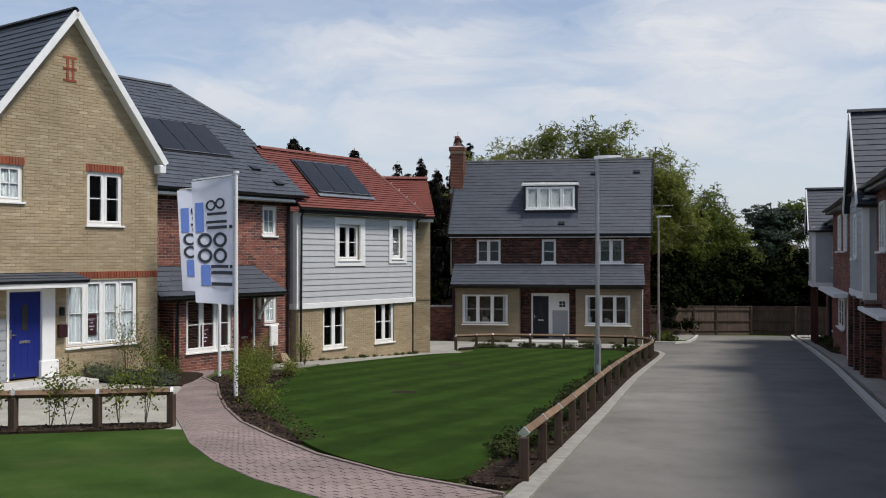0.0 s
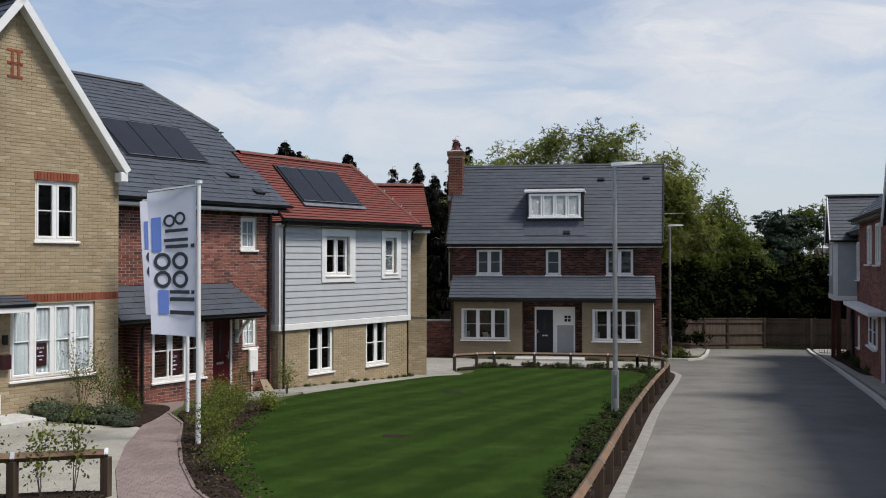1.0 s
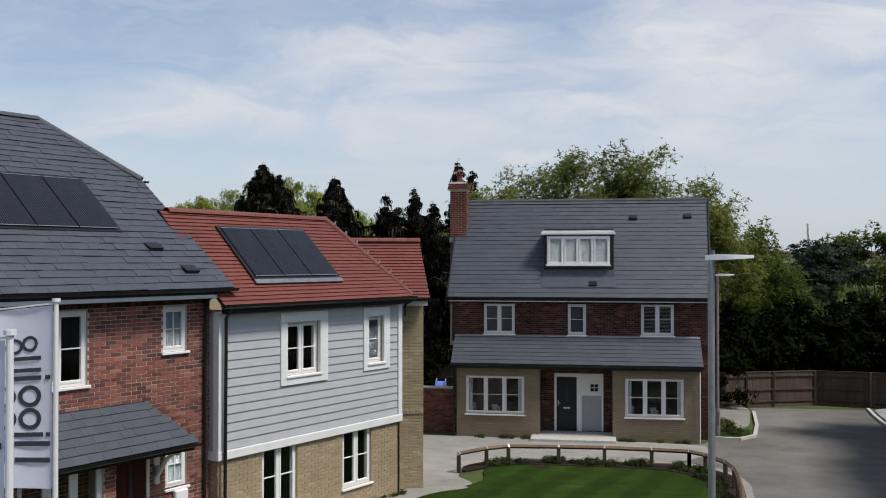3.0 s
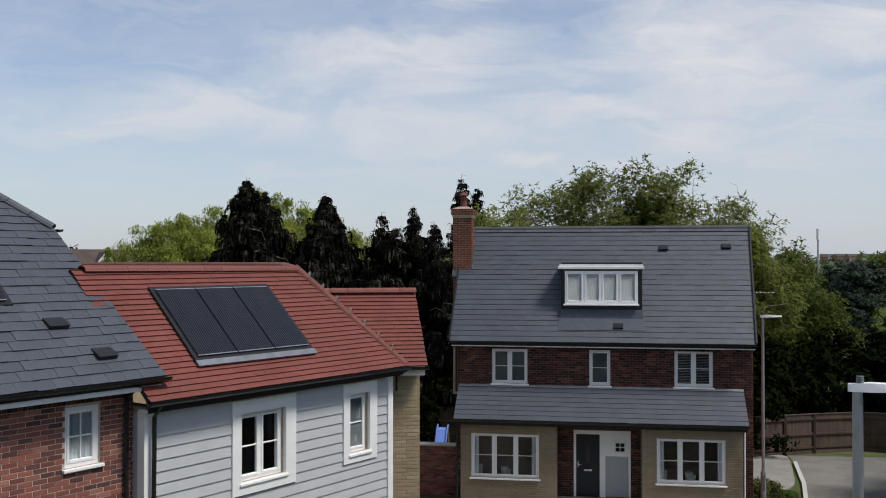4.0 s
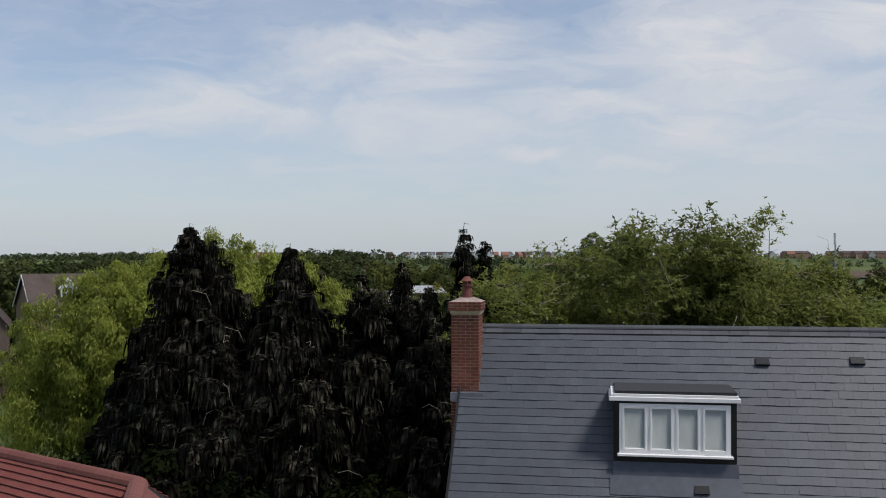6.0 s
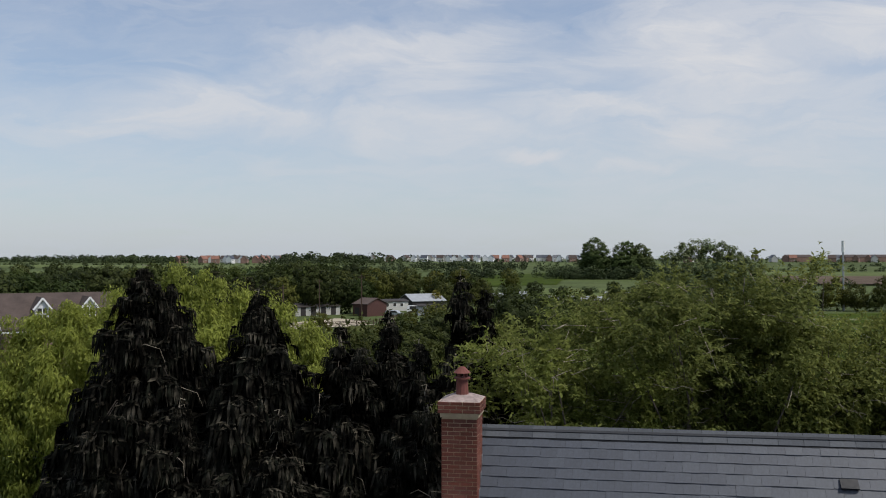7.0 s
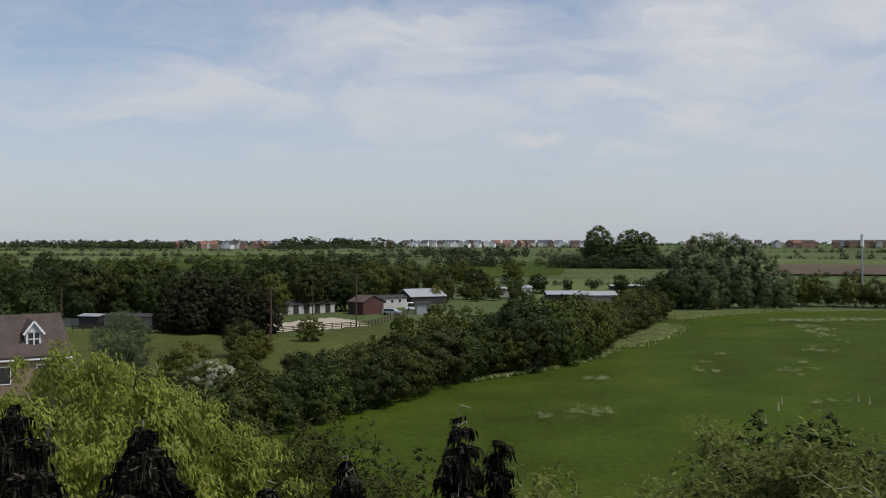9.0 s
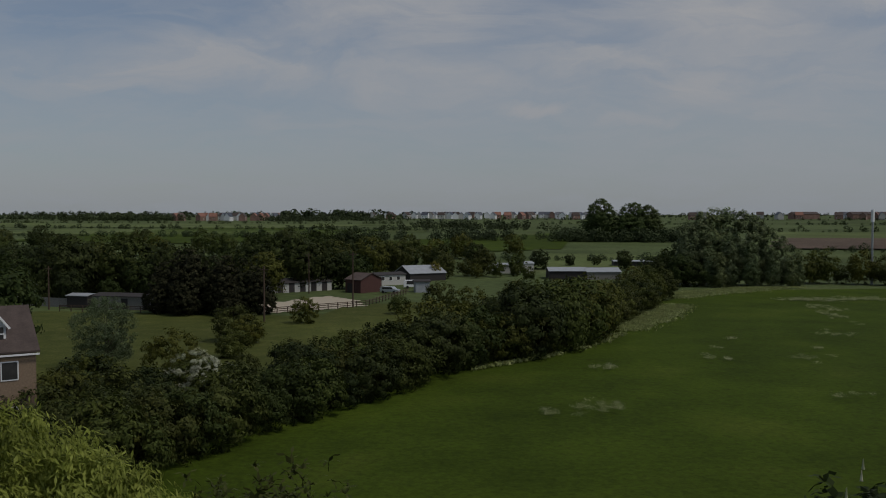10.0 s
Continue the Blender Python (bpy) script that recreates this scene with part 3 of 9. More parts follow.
def window(house, x0, x1, z0, z1, y, cols=2, x=None, bars=1, deep=0.05, sill=True, dress="", uprights=0, room=0.75):
    """A white casement window in an opening whose wall face is at y. x: a frame of its own for another wall."""
    x = x or Matrix()
    f = PM()
    f.x = x
    a, d0, d1 = 0.055, y + deep, y + deep + 0.075
    f.box(x0, x0 + a, d0, d1, z0, z1)
    f.box(x1 - a, x1, d0, d1, z0, z1)
    f.box(x0 + a, x1 - a, d0, d1, z0, z0 + a)
    f.box(x0 + a, x1 - a, d0, d1, z1 - a, z1)
    w = (x1 - x0 - 2 * a) / cols
    panes = []
    for i in range(cols):
        p, q = x0 + a + i * w, x0 + a + (i + 1) * w
        if i:
            f.box(p - 0.03, p + 0.03, d0 + 0.005, d1, z0 + a, z1 - a)
        l, r = p + (0.03 if i else 0), q - (0.03 if i < cols - 1 else 0)
        c = 0.048
        f.box(l, l + c, d0 - 0.012, d0 + 0.05, z0 + a, z1 - a, 0.006)
        f.box(r - c, r, d0 - 0.012, d0 + 0.05, z0 + a, z1 - a, 0.006)
        f.box(l + c, r - c, d0 - 0.012, d0 + 0.05, z0 + a, z0 + a + c, 0.006)
        f.box(l + c, r - c, d0 - 0.012, d0 + 0.05, z1 - a - c, z1 - a, 0.006)
        hs = [z0 + a + c + (z1 - z0 - 2 * a - 2 * c) * k / (bars + 1) for k in range(bars + 2)]
        for h in hs[1:-1]:
            f.box(l + c, r - c, d0, d0 + 0.03, h - 0.011, h + 0.011)
        for k in range(1, uprights + 1):
            v = l + c + (r - l - 2 * c) * k / (uprights + 1)
            f.box(v - 0.01, v + 0.01, d0 + 0.001, d0 + 0.029, z0 + a + c, z1 - a - c)
        for ha, hb in zip(hs, hs[1:]):
            panes.append((l + c, r - c, ha + 0.011 * (ha != hs[0]), hb - 0.011 * (hb != hs[-1])))
    win = part("window", f, UPVC, house)
    for l, r, ha, hb in panes:
        g = PM()
        g.x = x
        g.box(l, r, d0 + 0.012, d0 + 0.018, ha, hb)
        ob = part("pane", g, GLASS, win)
        ob.visible_shadow = False
    if sill:
        s = PM()
        s.x = x
        s.box(x0 - 0.045, x1 + 0.045, y - 0.06, d0 + 0.01, z0 - 0.055, z0 - 0.004, 0.008)
        part("window_sill", s, UPVC, win)
    # dark-coloured box added behind the panes in place of a dim room
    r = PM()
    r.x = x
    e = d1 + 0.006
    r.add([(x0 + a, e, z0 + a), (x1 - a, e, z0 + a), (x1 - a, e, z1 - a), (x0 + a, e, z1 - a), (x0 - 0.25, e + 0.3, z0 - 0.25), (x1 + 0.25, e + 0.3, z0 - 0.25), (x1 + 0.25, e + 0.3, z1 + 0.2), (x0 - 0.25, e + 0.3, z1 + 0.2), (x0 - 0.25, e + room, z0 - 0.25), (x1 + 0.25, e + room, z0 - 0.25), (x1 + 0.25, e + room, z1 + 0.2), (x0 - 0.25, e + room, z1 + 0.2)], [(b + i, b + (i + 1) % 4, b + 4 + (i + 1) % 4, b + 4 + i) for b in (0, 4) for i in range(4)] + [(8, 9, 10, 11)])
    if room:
        part("room", r, INSIDE, win, "dark-coloured box for the dim room behind the glass")
    if dress:
        c = PM()
        c.x = x
        gaps = [(x0 + a, x1 - a)] if dress in ("net", "roller", "shade") else [(x0 + a, x0 + 0.11 * (x1 - x0)), (x1 - 0.11 * (x1 - x0), x1 - a)]
        if dress == "blind":
            n = int((z1 - z0) / 0.05)
            for k in range(n):
                zz = z0 + (k + 0.5) * (z1 - z0) / n
                c.beam((x0 + a, d1 - 0.02, zz), (x1 - a, d1 - 0.02, zz), 0.028, 0.004, (0, 0.5, 1))
        else:
            for ga, gb in gaps:
                n = max(4, int((gb - ga) / 0.035))
                for k in range(n):
                    xa, xb = ga + (gb - ga) * k / n, ga + (gb - ga) * (k + 1) / n
                    base, fold = (d0 + 0.034, 0.008) if dress == "net" else (d0 + 0.022, 0.0) if dress in ("roller", "shade") else (d1 - 0.012, 0.014)
                    ya, yb = base + fold * math.sin(k * 1.9), base + fold * math.sin((k + 1) * 1.9)
                    c.add([(xa, ya, z0), (xb, yb, z0), (xb, yb, z1), (xa, ya, z1)], [(0, 1, 2, 3)])
                if ga == gaps[-1][0] or len(gaps) == 1:
                    continue
                part("curtain", c, CURTAIN, win, "white curtain")
                c = PM()
                c.x = x
        part("curtain" if dress in ("net", "curtain") else "blind", c, NET if dress == "net" else SHADE_GREY if dress == "shade" else CURTAIN, win, {"shade": "dim grey shade", "blind": "white slatted blind", "roller": "plain white roller blind", "net": "grey net curtain"}.get(dress, "white curtain"))
    return win


# ---- roofs ----
def spans(poly, h):
    """Where the level line at h crosses a polygon of (a, h)."""
    xs = []
    for (a0, h0), (a1, h1) in zip(poly, poly[1:] + poly[:1]):
        if (h0 <= h) != (h1 <= h):
            xs.append(a0 + (h - h0) * (a1 - a0) / (h1 - h0))
    xs.sort()
    return list(zip(xs[::2], xs[1::2]))


def roof(house, o, along, slope, poly, gauge, width, tile, thick=0.012, under=True, name="tiles", seed=3, rough=0.004, single=None):
    """A tiled roof plane: origin o, unit vectors along the eave and up the slope, outline poly in (along, up) metres."""
    o, e, s = Vector(o), Vector(along).normalized(), Vector(slope).normalized()
    s = (s - e * s.dot(e)).normalized()
    n = e.cross(s)
    if n.z < 0:
        n = -n
    rng = random.Random(seed)
    if under:
        u = PM()
        u.prism([o + e * a + s * h for a, h in poly], -n * 0.06)
        part("roof_deck", u, UNDER, house)
    t = PM()
    top = max(h for a, h in poly)
    if single:
        one = PM()
        L, g1 = width - 0.003, gauge * 1.12
        one.add([(0, 0, thick * 0.9), (L, 0, thick * 0.9), (L, g1, 0), (0, g1, 0), (0, 0, thick * 1.9), (L, 0, thick * 1.9), (L, g1, thick * 0.35), (0, g1, thick * 0.35)], TILEF)
        one, left = one.mesh("roof_tile"), 300
        one.materials.append(tile)
        turn = Matrix((e, s, n)).transposed().to_4x4()
    h, row = min(h for a, h in poly) - 0.03, 0
    while h < top - 0.02:
        hm = min(max(h + gauge * 0.5, 0.001), top - 0.001)
        for lo, hi in spans(poly, hm):
            a = lo - (row % 2) * width / 2 - rng.random() * 0.01
            while a < hi:
                p, q = max(a + 0.0015, lo), min(a + width - 0.0015, hi)
                if q - p > 0.03:
                    d = rng.uniform(-rough, rough)
                    z0, z1 = thick * 1.9 + d, thick * 0.35 + d * 0.3
                    hb, ht = h + rng.uniform(-rough, rough), min(h + gauge * 1.12, top)
                    A, B = o + e * p, o + e * q
                    if single and left and q - p > width - 0.004 and ht > hb + gauge and single[0] < p < single[1] and single[2] < h:
                        ob = part("roof_tile", one, tile, house)
                        m = turn.copy()
                        m.translation = A + s * hb + n * d
                        ob.matrix_local = m
                        left -= 1
                        a += width
                        continue
                    t.add([A + s * hb + n * (z0 - thick), B + s * hb + n * (z0 - thick), B + s * ht, A + s * ht, A + s * hb + n * z0, B + s * hb + n * z0, B + s * ht + n * z1, A + s * ht + n * z1], TILEF)
                a += width
        h += gauge
        row += 1
    return part(name, t, tile, house, kind="stuff")


TILEF = [(4, 5, 6, 7), (0, 1, 5, 4), (1, 2, 6, 5), (3, 0, 4, 7)]


def ridge(house, a, b, mat, r=0.12, piece=0.45, name="ridge_tile", clip=False):
    """Half-round ridge tiles laid end to end from a to b."""
    a, b = Vector(a), Vector(b)
    d = (b - a).normalized()
    n = max(1, round((b - a).length / piece))
    w = d.cross((0, 0, 1)).normalized()
    u = w.cross(d)
    step = (b - a).length / n
    pm = PM()
    arc = [(math.cos(t) * r, math.sin(t) * r * 0.75) for t in (0, 0.6, 1.2, 1.57, 1.94, 2.54, 3.1416)]
    inner = [(x * 0.85, y * 0.8) for x, y in arc]
    vs = [d * z + w * x + u * y for z in (0.004, step - 0.004) for x, y in arc + inner]
    k, m = 14, 7
    fs = []
    for i in range(6):
        fs += [(i, i + 1, k + i + 1, k + i), (m + i + 1, m + i, k + m + i, k + m + i + 1), (i + 1, i, m + i, m + i + 1), (k + i, k + i + 1, k + m + i + 1, k + m + i)]
    pm.add(vs, fs)
    me = pm.mesh(name)
    me.materials.append(mat)
    for i in range(n):
        ob = new(name, me)
        ob.parent = house
        ob.location = a + d * (i * step) - u * r * 0.35
        if clip and i:
            c = PM()
            c.beam((0, 0, 0.02), (0, 0, r * 0.95), 0.012, 0.05, d)
            c.beam((-0.012, 0, r * 0.95), (0.03, 0, r * 1.1), 0.02, 0.012)
            k2 = part("clip", c, CHROME, house, "small bright metal clip")
            k2.location = a + d * (i * step)


def angle_ridge(house, x0, x1, y, z, fall, leaf=0.25, piece=0.45):
    """Angled grey ridge tiles over both slopes, with a black strip as their shadow line."""
    c, d = fall
    n = round((x1 - x0) / piece)
    step = (x1 - x0) / n
    pm = PM()
    rim = [(-c * leaf, -d * leaf), (0, 0), (c * leaf, -d * leaf), (c * leaf - d * 0.02, -d * leaf - c * 0.02), (0, -0.03), (-c * leaf + d * 0.02, -d * leaf - c * 0.02)]
    vs = [(xx, yy, zz) for xx in (0.003, step - 0.003) for yy, zz in rim]
    pm.add(vs, [(0, 1, 7, 6), (1, 2, 8, 7), (2, 3, 9, 8), (3, 4, 10, 9), (4, 5, 11, 10), (5, 0, 6, 11), (0, 5, 4, 1), (1, 4, 3, 2), (6, 7, 10, 11), (7, 8, 9, 10)])
    me = pm.mesh("ridge_tile")
    me.materials.append(RIDGE_GREY)
    for i in range(n):
        ob = new("ridge_tile", me)
        ob.parent = house
        ob.location = (x0 + i * step, y, z)
    # black strips put the shadow under the tile edges into shape
    for sg in (-1, 1):
        pm = PM()
        p = Vector((x0 + 0.02, y + sg * (c * leaf - d * 0.045), z - d * leaf - c * 0.045))
        pm.beam(p, p + Vector((x1 - x0 - 0.04, 0, 0)), 0.05, 0.05, (0, sg * d, c))
        part("ridge_shadow", pm, BLACK, house, "black strip painting the shadow line below the ridge")


def gutter(house, a, b, r=0.075):
    a, b = Vector(a), Vector(b)
    pm = PM()
    d = (b - a).normalized()
    w = d.cross((0, 0, 1)).normalized()
    arc = [(math.cos(t) * r, math.sin(t) * r) for t in (3.1416, 3.7, 4.2, 4.7124, 5.2, 5.75, 6.2832)]
    arc = arc + [(x * 0.9, y * 0.9) for x, y in arc[::-1]]
    n = len(arc)
    pm.add([p + w * x + Vector((0, 0, y)) for p in (a, b) for x, y in arc], [(i, (i + 1) % n, (i + 1) % n + n, i + n) for i in range(n)] + [tuple(range(n)), tuple(range(2 * n - 1, n - 1, -1))])
    part("gutter", pm, BLACK, house, "black half-round gutter")


def pipe(house, pts, r=0.035, mat=None, name="downpipe"):
    pm = PM()
    pm.tube(pts, r, 8)
    return part(name, pm, mat or BLACK, house, "black plastic downpipe" if mat is None else "")


def door(house, x0, x1, z0, z1, y, mat, name="front_door", glass=(0.42, 0.58, 0.55, 0.85), handle_left=True):
    d = PM()
    w, h = x1 - x0, z1 - z0
    d.box(x0, x1, y, y + 0.05, z0, z1, 0.006)
    for k in range(1, 5):
        xx = x0 + w * k / 5
        d.box(xx - 0.004, xx + 0.004, y - 0.004, y + 0.001, z0 + 0.08 * h, z1 - 0.08 * h)
    ob = part(name, d, mat, house)
    g = PM()
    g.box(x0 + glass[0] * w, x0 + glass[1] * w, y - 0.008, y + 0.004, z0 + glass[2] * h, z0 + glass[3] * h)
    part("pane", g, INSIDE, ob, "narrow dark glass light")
    p = PM()
    p.box(x0 + 0.33 * w, x0 + 0.67 * w, y - 0.014, y, z0 + 0.40 * h, z0 + 0.43 * h, 0.004)
    part("letter_plate", p, CHROME, ob, "bright metal letter plate")
    k = PM()
    hx = x0 + (0.08 if handle_left else 0.92) * w
    k.box(hx - 0.015, hx + 0.015, y - 0.012, y, z0 + 0.46 * h, z0 + 0.56 * h, 0.004)
    k.box(hx, hx + (0.11 if handle_left else -0.11), y - 0.04, y - 0.02, z0 + 0.5 * h, z0 + 0.51 * h)
    part("handle", k, CHROME, ob, "chrome lever handle")
    return ob


def solar(house, o, along, slope, n, w, h, name="solar_tray", apron=0.0):
    """Black in-roof panels side by side in a dark tray."""
    o, e, s = Vector(o), Vector(along).normalized(), Vector(slope).normalized()
    nn = e.cross(s)
    if nn.z < 0:
        nn = -nn
    m = Matrix((e, s, nn)).transposed().to_4x4()
    m.translation = o
    tray = PM()
    tray.box(-0.07, n * w + 0.07, -0.06, h + 0.07, -0.01, 0.028)
    arr = part(name, tray, BLACK, house, "black tray of roof solar panels")
    arr.matrix_local = m
    if apron:
        f = PM()
        f.box(-0.07, n * w + 0.09, -0.06 - apron, -0.06, 0.0, 0.03)
        part("flashing", f, LEAD, arr, "grey lead apron below the panels")
    for i in range(n):
        p = PM()
        p.box(0.012, w - 0.012, 0.01, h - 0.01, 0.03, 0.052, 0.004)
        q = part("solar_panel", p, SOLAR, arr, "matt black solar panel")
        q.location = (i * w, 0, 0)
        for y0 in (0.01, h - 0.03):
            b = PM()
            b.box(0.012, w - 0.012, y0, y0 + 0.02, 0.05, 0.057)
            part("frame_bar", b, LEAD, q, "thin grey panel edge")
    return arr


def vent(house, p, e, s, w=0.3, h=0.2):
    e, s = Vector(e).normalized(), Vector(s).normalized()
    n = e.cross(s)
    if n.z < 0:
        n = -n
    m = Matrix((e, s, n)).transposed().to_4x4()
    m.translation = Vector(p)
    v = PM()
    v.add([(-w / 2, 0, 0), (w / 2, 0, 0), (w / 2, 0, 0.07), (-w / 2, 0, 0.07), (-w / 2, h, 0.02), (w / 2, h, 0.02), (-w / 2, h, 0), (w / 2, h, 0)], [(0, 1, 2, 3), (3, 2, 5, 4), (0, 3, 4, 6), (1, 7, 5, 2), (4, 5, 7, 6)])
    ob = part("roof_vent", v, BLACK, house, "dark slate roof vent")
    ob.matrix_local = m


def shell(house, x0, x1, y0, y1, z0, z1, mat, holes=(), t=0.24, name="wall"):
    """Four walls; the holes go through the front one."""
    w = PM()
    slab(w, x0, x1, z0, z1, y0, y0 + t, holes)
    part(name, w, mat, house, "front wall")
    for a, b, c, d in ((x0, x0 + t, y0 + t, y1), (x1 - t, x1, y0 + t, y1), (x0 + t, x1 - t, y1 - t, y1)):
        w = PM()
        w.box(a, b, c, d, z0, z1)
        part(name, w, mat, house)


ROW = Matrix(((0.446, -0.895, 0, 0), (0.895, 0.446, 0, 0), (0, 0, 1, 0), (0, 0, 0, 1)))


# ---- the detached brick house that closes the street ----
def far_house():
    h = thing("detached_house", Matrix(), "dark brick house with slate roof, dormer and red chimney", "house")
    Y, B = 46.05, 45.2
    up = [(1.36, 2.51, 3.58, 4.71), (4.48, 5.14, 3.57, 4.70), (7.13, 8.30, 3.58, 4.73)]
    dr = [(3.98, 5.77, 0.03, 2.15)]
    shell(h, 0.23, 9.50, Y, 51.2, -0.6, 4.98, MORTAR_DARK, up + dr)
    pm = PM()
    bricks(pm, 0.23, 9.50, 3.35, 4.80, Y, up, single=(h, BRICK_DARK, 2.4, 7.2))
    bricks(pm, 3.48, 6.09, 0.0, 2.75, Y, dr)
    bricks(pm, 0.23, 0.45, -0.3, 3.4, Y)
    bricks(pm, 9.08, 9.50, -0.3, 3.4, Y)
    part("bricks", pm, BRICK_DARK, h, "dark red-brown bricks", kind="stuff")
    pm = PM()
    soldiers(pm, 0.23, 9.50, 4.80, 4.93, Y)
    part("brick_course", pm, BRICK_DARK, h, "upright brick course below the eaves")
    for x0, x1, z0, z1 in up:
        window(h, x0, x1, z0, z1, Y, 1 if x1 - x0 < 0.8 else 2, dress="blind" if x0 > 7 else "shade")
    # gable walls with brick faces
    for x, sgn in ((0.23, -1), (9.50, 1)):
        w = PM()
        w.prism([(x, Y, 4.98), (x, 51.2, 4.98), (x, 48.62, 8.5)], (-0.24 * sgn, 0, 0))
        part("gable", w, MORTAR_DARK, h)
    # the sun on this side wall is put into an orange brick colour
    pm = PM()
    pm.x = Matrix.Translation((9.5, Y, 0)) @ pose(0, 0, 0, 0, 0, 90)
    bricks(pm, 0, 5.15, -0.4, 8.4, 0, span=lambda z: (0, 5.15) if z < 4.95 else ((z - 4.95) * 0.73, 5.15 - (z - 4.95) * 0.73))
    part("bricks", pm, BRICK_ORANGE, h, "side wall bricks in a sunlit orange-red", kind="stuff")
    # bays with buff brick, below the lean-to roof
    for x0, x1, g in ((0.45, 3.48, (0.79, 2.93, 0.72, 2.12)), (6.09, 9.08, (6.53, 8.57, 0.73, 2.12))):
        w = PM()
        slab(w, x0, x1, -0.6, 2.72, B, B + 0.2, [g])
        part("bay", w, MORTAR_BUFF, h, "buff brick bay wall")
        for xa in (x0, x1 - 0.2):
            w = PM()
            w.box(xa, xa + 0.2, B + 0.2, Y, -0.6, 2.72)
            part("bay_cheek", w, BEIGE, h)
        pm = PM()
        bricks(pm, x0, x1, -0.3, 2.6, B, [g], proud=0.004)
        part("bricks", pm, BEIGE, h, "buff bricks", kind="stuff")
        window(h, *g, B, 3, dress="curtain")
        for u, r, tall in ((0.12, 0.09, 0.34), (0.48, 0.13, 0.30), (0.55, 0.07, 0.22)):
            q = PM()
            xo = g[0] + u * (g[1] - g[0])
            q.tube([(xo, B + 0.32, g[2]), (xo, B + 0.32, g[2] + tall * 0.45), (xo, B + 0.32, g[2] + tall * 0.8), (xo, B + 0.32, g[2] + tall)], r * 0.7, 10, r)
            part("vase", q, STONE, h, "pale ornament inside the bay window")
    # porch recess: door, side panel with a small window
    f = PM()
    f.box(3.98, 4.06, Y - 0.02, Y + 0.1, 0.03, 2.15)
    f.box(4.80, 4.98, Y - 0.02, Y + 0.1, 0.03, 2.15)
    f.box(4.06, 4.80, Y - 0.02, Y + 0.1, 2.02, 2.15)
    f.box(4.98, 5.77, Y - 0.02, Y + 0.1, 1.92, 2.15)
    f.box(5.70, 5.77, Y - 0.021, Y + 0.1, 0.03, 1.92)
    f.box(4.98, 5.70, Y - 0.01, Y + 0.1, 1.34, 1.92)
    part("door_frame", f, UPVC, h, "white door frame")
    door(h, 4.06, 4.80, 0.06, 2.02, Y + 0.01, DOOR_NAVY)
    p = PM()
    p.box(4.98, 5.70, Y + 0.01, Y + 0.09, 0.05, 1.34)
    part("side_panel", p, PANEL_GREY, h, "grey panel beside the door")
    window(h, 5.20, 5.68, 1.40, 1.87, Y - 0.09, 1, sill=False, uprights=1, room=0)
    # black plate added over the white panel, painting the hall's darkness
    p = PM()
    p.box(5.21, 5.67, Y - 0.019, Y - 0.0115, 1.41, 1.86)
    part("dark_hall_plate", p, BLACK, h, "black plate in place of a dark hall behind the small light")
    s = PM()
    s.box(3.2, 6.2, 44.35, Y, -0.3, 0.02, 0.015)
    part("doorstep", s, STONE, h, "pale stone doorstep")
    for x in (3.66, 5.95):
        l = PM()
        l.box(x - 0.05, x + 0.05, Y - 0.12, Y, 1.62, 1.85, 0.01)
        part("wall_lantern", l, BLACK, h, "black wall lantern")
    # lean-to roof over the bays
    e, sl = (1, 0, 0), (0, 1.1, 0.9)
    roof(h, (0.27, 44.93, 2.60), e, sl, [(0, 0), (8.95, 0), (8.95, 1.45), (0, 1.45)], 0.20, 0.3, SLATE, thick=0.010, rough=0.005)
    w = PM()
    w.box(0.30, 9.19, 44.98, 45.02, 2.40, 2.57)
    w.box(0.32, 9.17, 45.02, 45.2, 2.42, 2.46)
    part("fascia", w, BLACK, h, "black eaves board")
    w = PM()
    w.beam((0.27, Y - 0.02, 3.52), (9.22, Y - 0.02, 3.52), 0.14, 0.03, (0, -0.63, 0.77))
    part("flashing", w, LEAD, h, "lead flashing along the lean-to")
    gutter(h, (0.25, 44.90, 2.58), (9.24, 44.90, 2.58))
    pipe(h, [(0.36, 44.95, 2.55), (0.36, 45.12, 2.40), (0.36, 45.12, -0.3)])
    pipe(h, [(9.12, 45.12, 2.5), (9.12, 45.12, -0.3)], 0.02, UPVC, "waste_pipe")
    # main roof, dormer and chimney
    L = math.hypot(2.80, 3.72)
    sl = (0, 2.80, 3.72)
    dn = lambda z: (z - 4.98) / 3.72 * L
    roof(h, (0.0, 45.80, 4.98), e, sl, [(0, 0), (9.58, 0), (9.78, L), (0.1, L)], 0.205, 0.3, SLATE, thick=0.010, rough=0.005, single=(0.5, 9.3, 2.2))
    roof(h, (0.0, 51.36, 4.98), e, (0, -2.80, 3.72), [(0, 0), (9.58, 0), (9.78, L), (0.1, L)], 0.205, 0.3, SLATE)
    angle_ridge(h, 0.1, 9.80, 48.60, 8.755, (0.601, 0.799))
    w = PM()
    w.box(0.05, 9.55, 45.84, 45.88, 4.80, 4.98)
    part("fascia", w, BLACK, h, "black fascia board")
    w = PM()
    w.box(0.05, 9.55, 45.88, Y, 4.84, 4.88)
    part("soffit", w, WHITE, h, "white soffit")
    w = PM()
    w.box(0.05, 9.55, 45.825, 45.838, 4.79, 4.822)
    part("eaves_strip", w, WHITE, h, "thin white eaves strip")
    gutter(h, (-0.03, 45.76, 4.97), (9.60, 45.76, 4.97))
    pipe(h, [(0.20, 45.80, 4.92), (0.20, 45.99, 4.75), (0.20, 45.99, 3.3)])
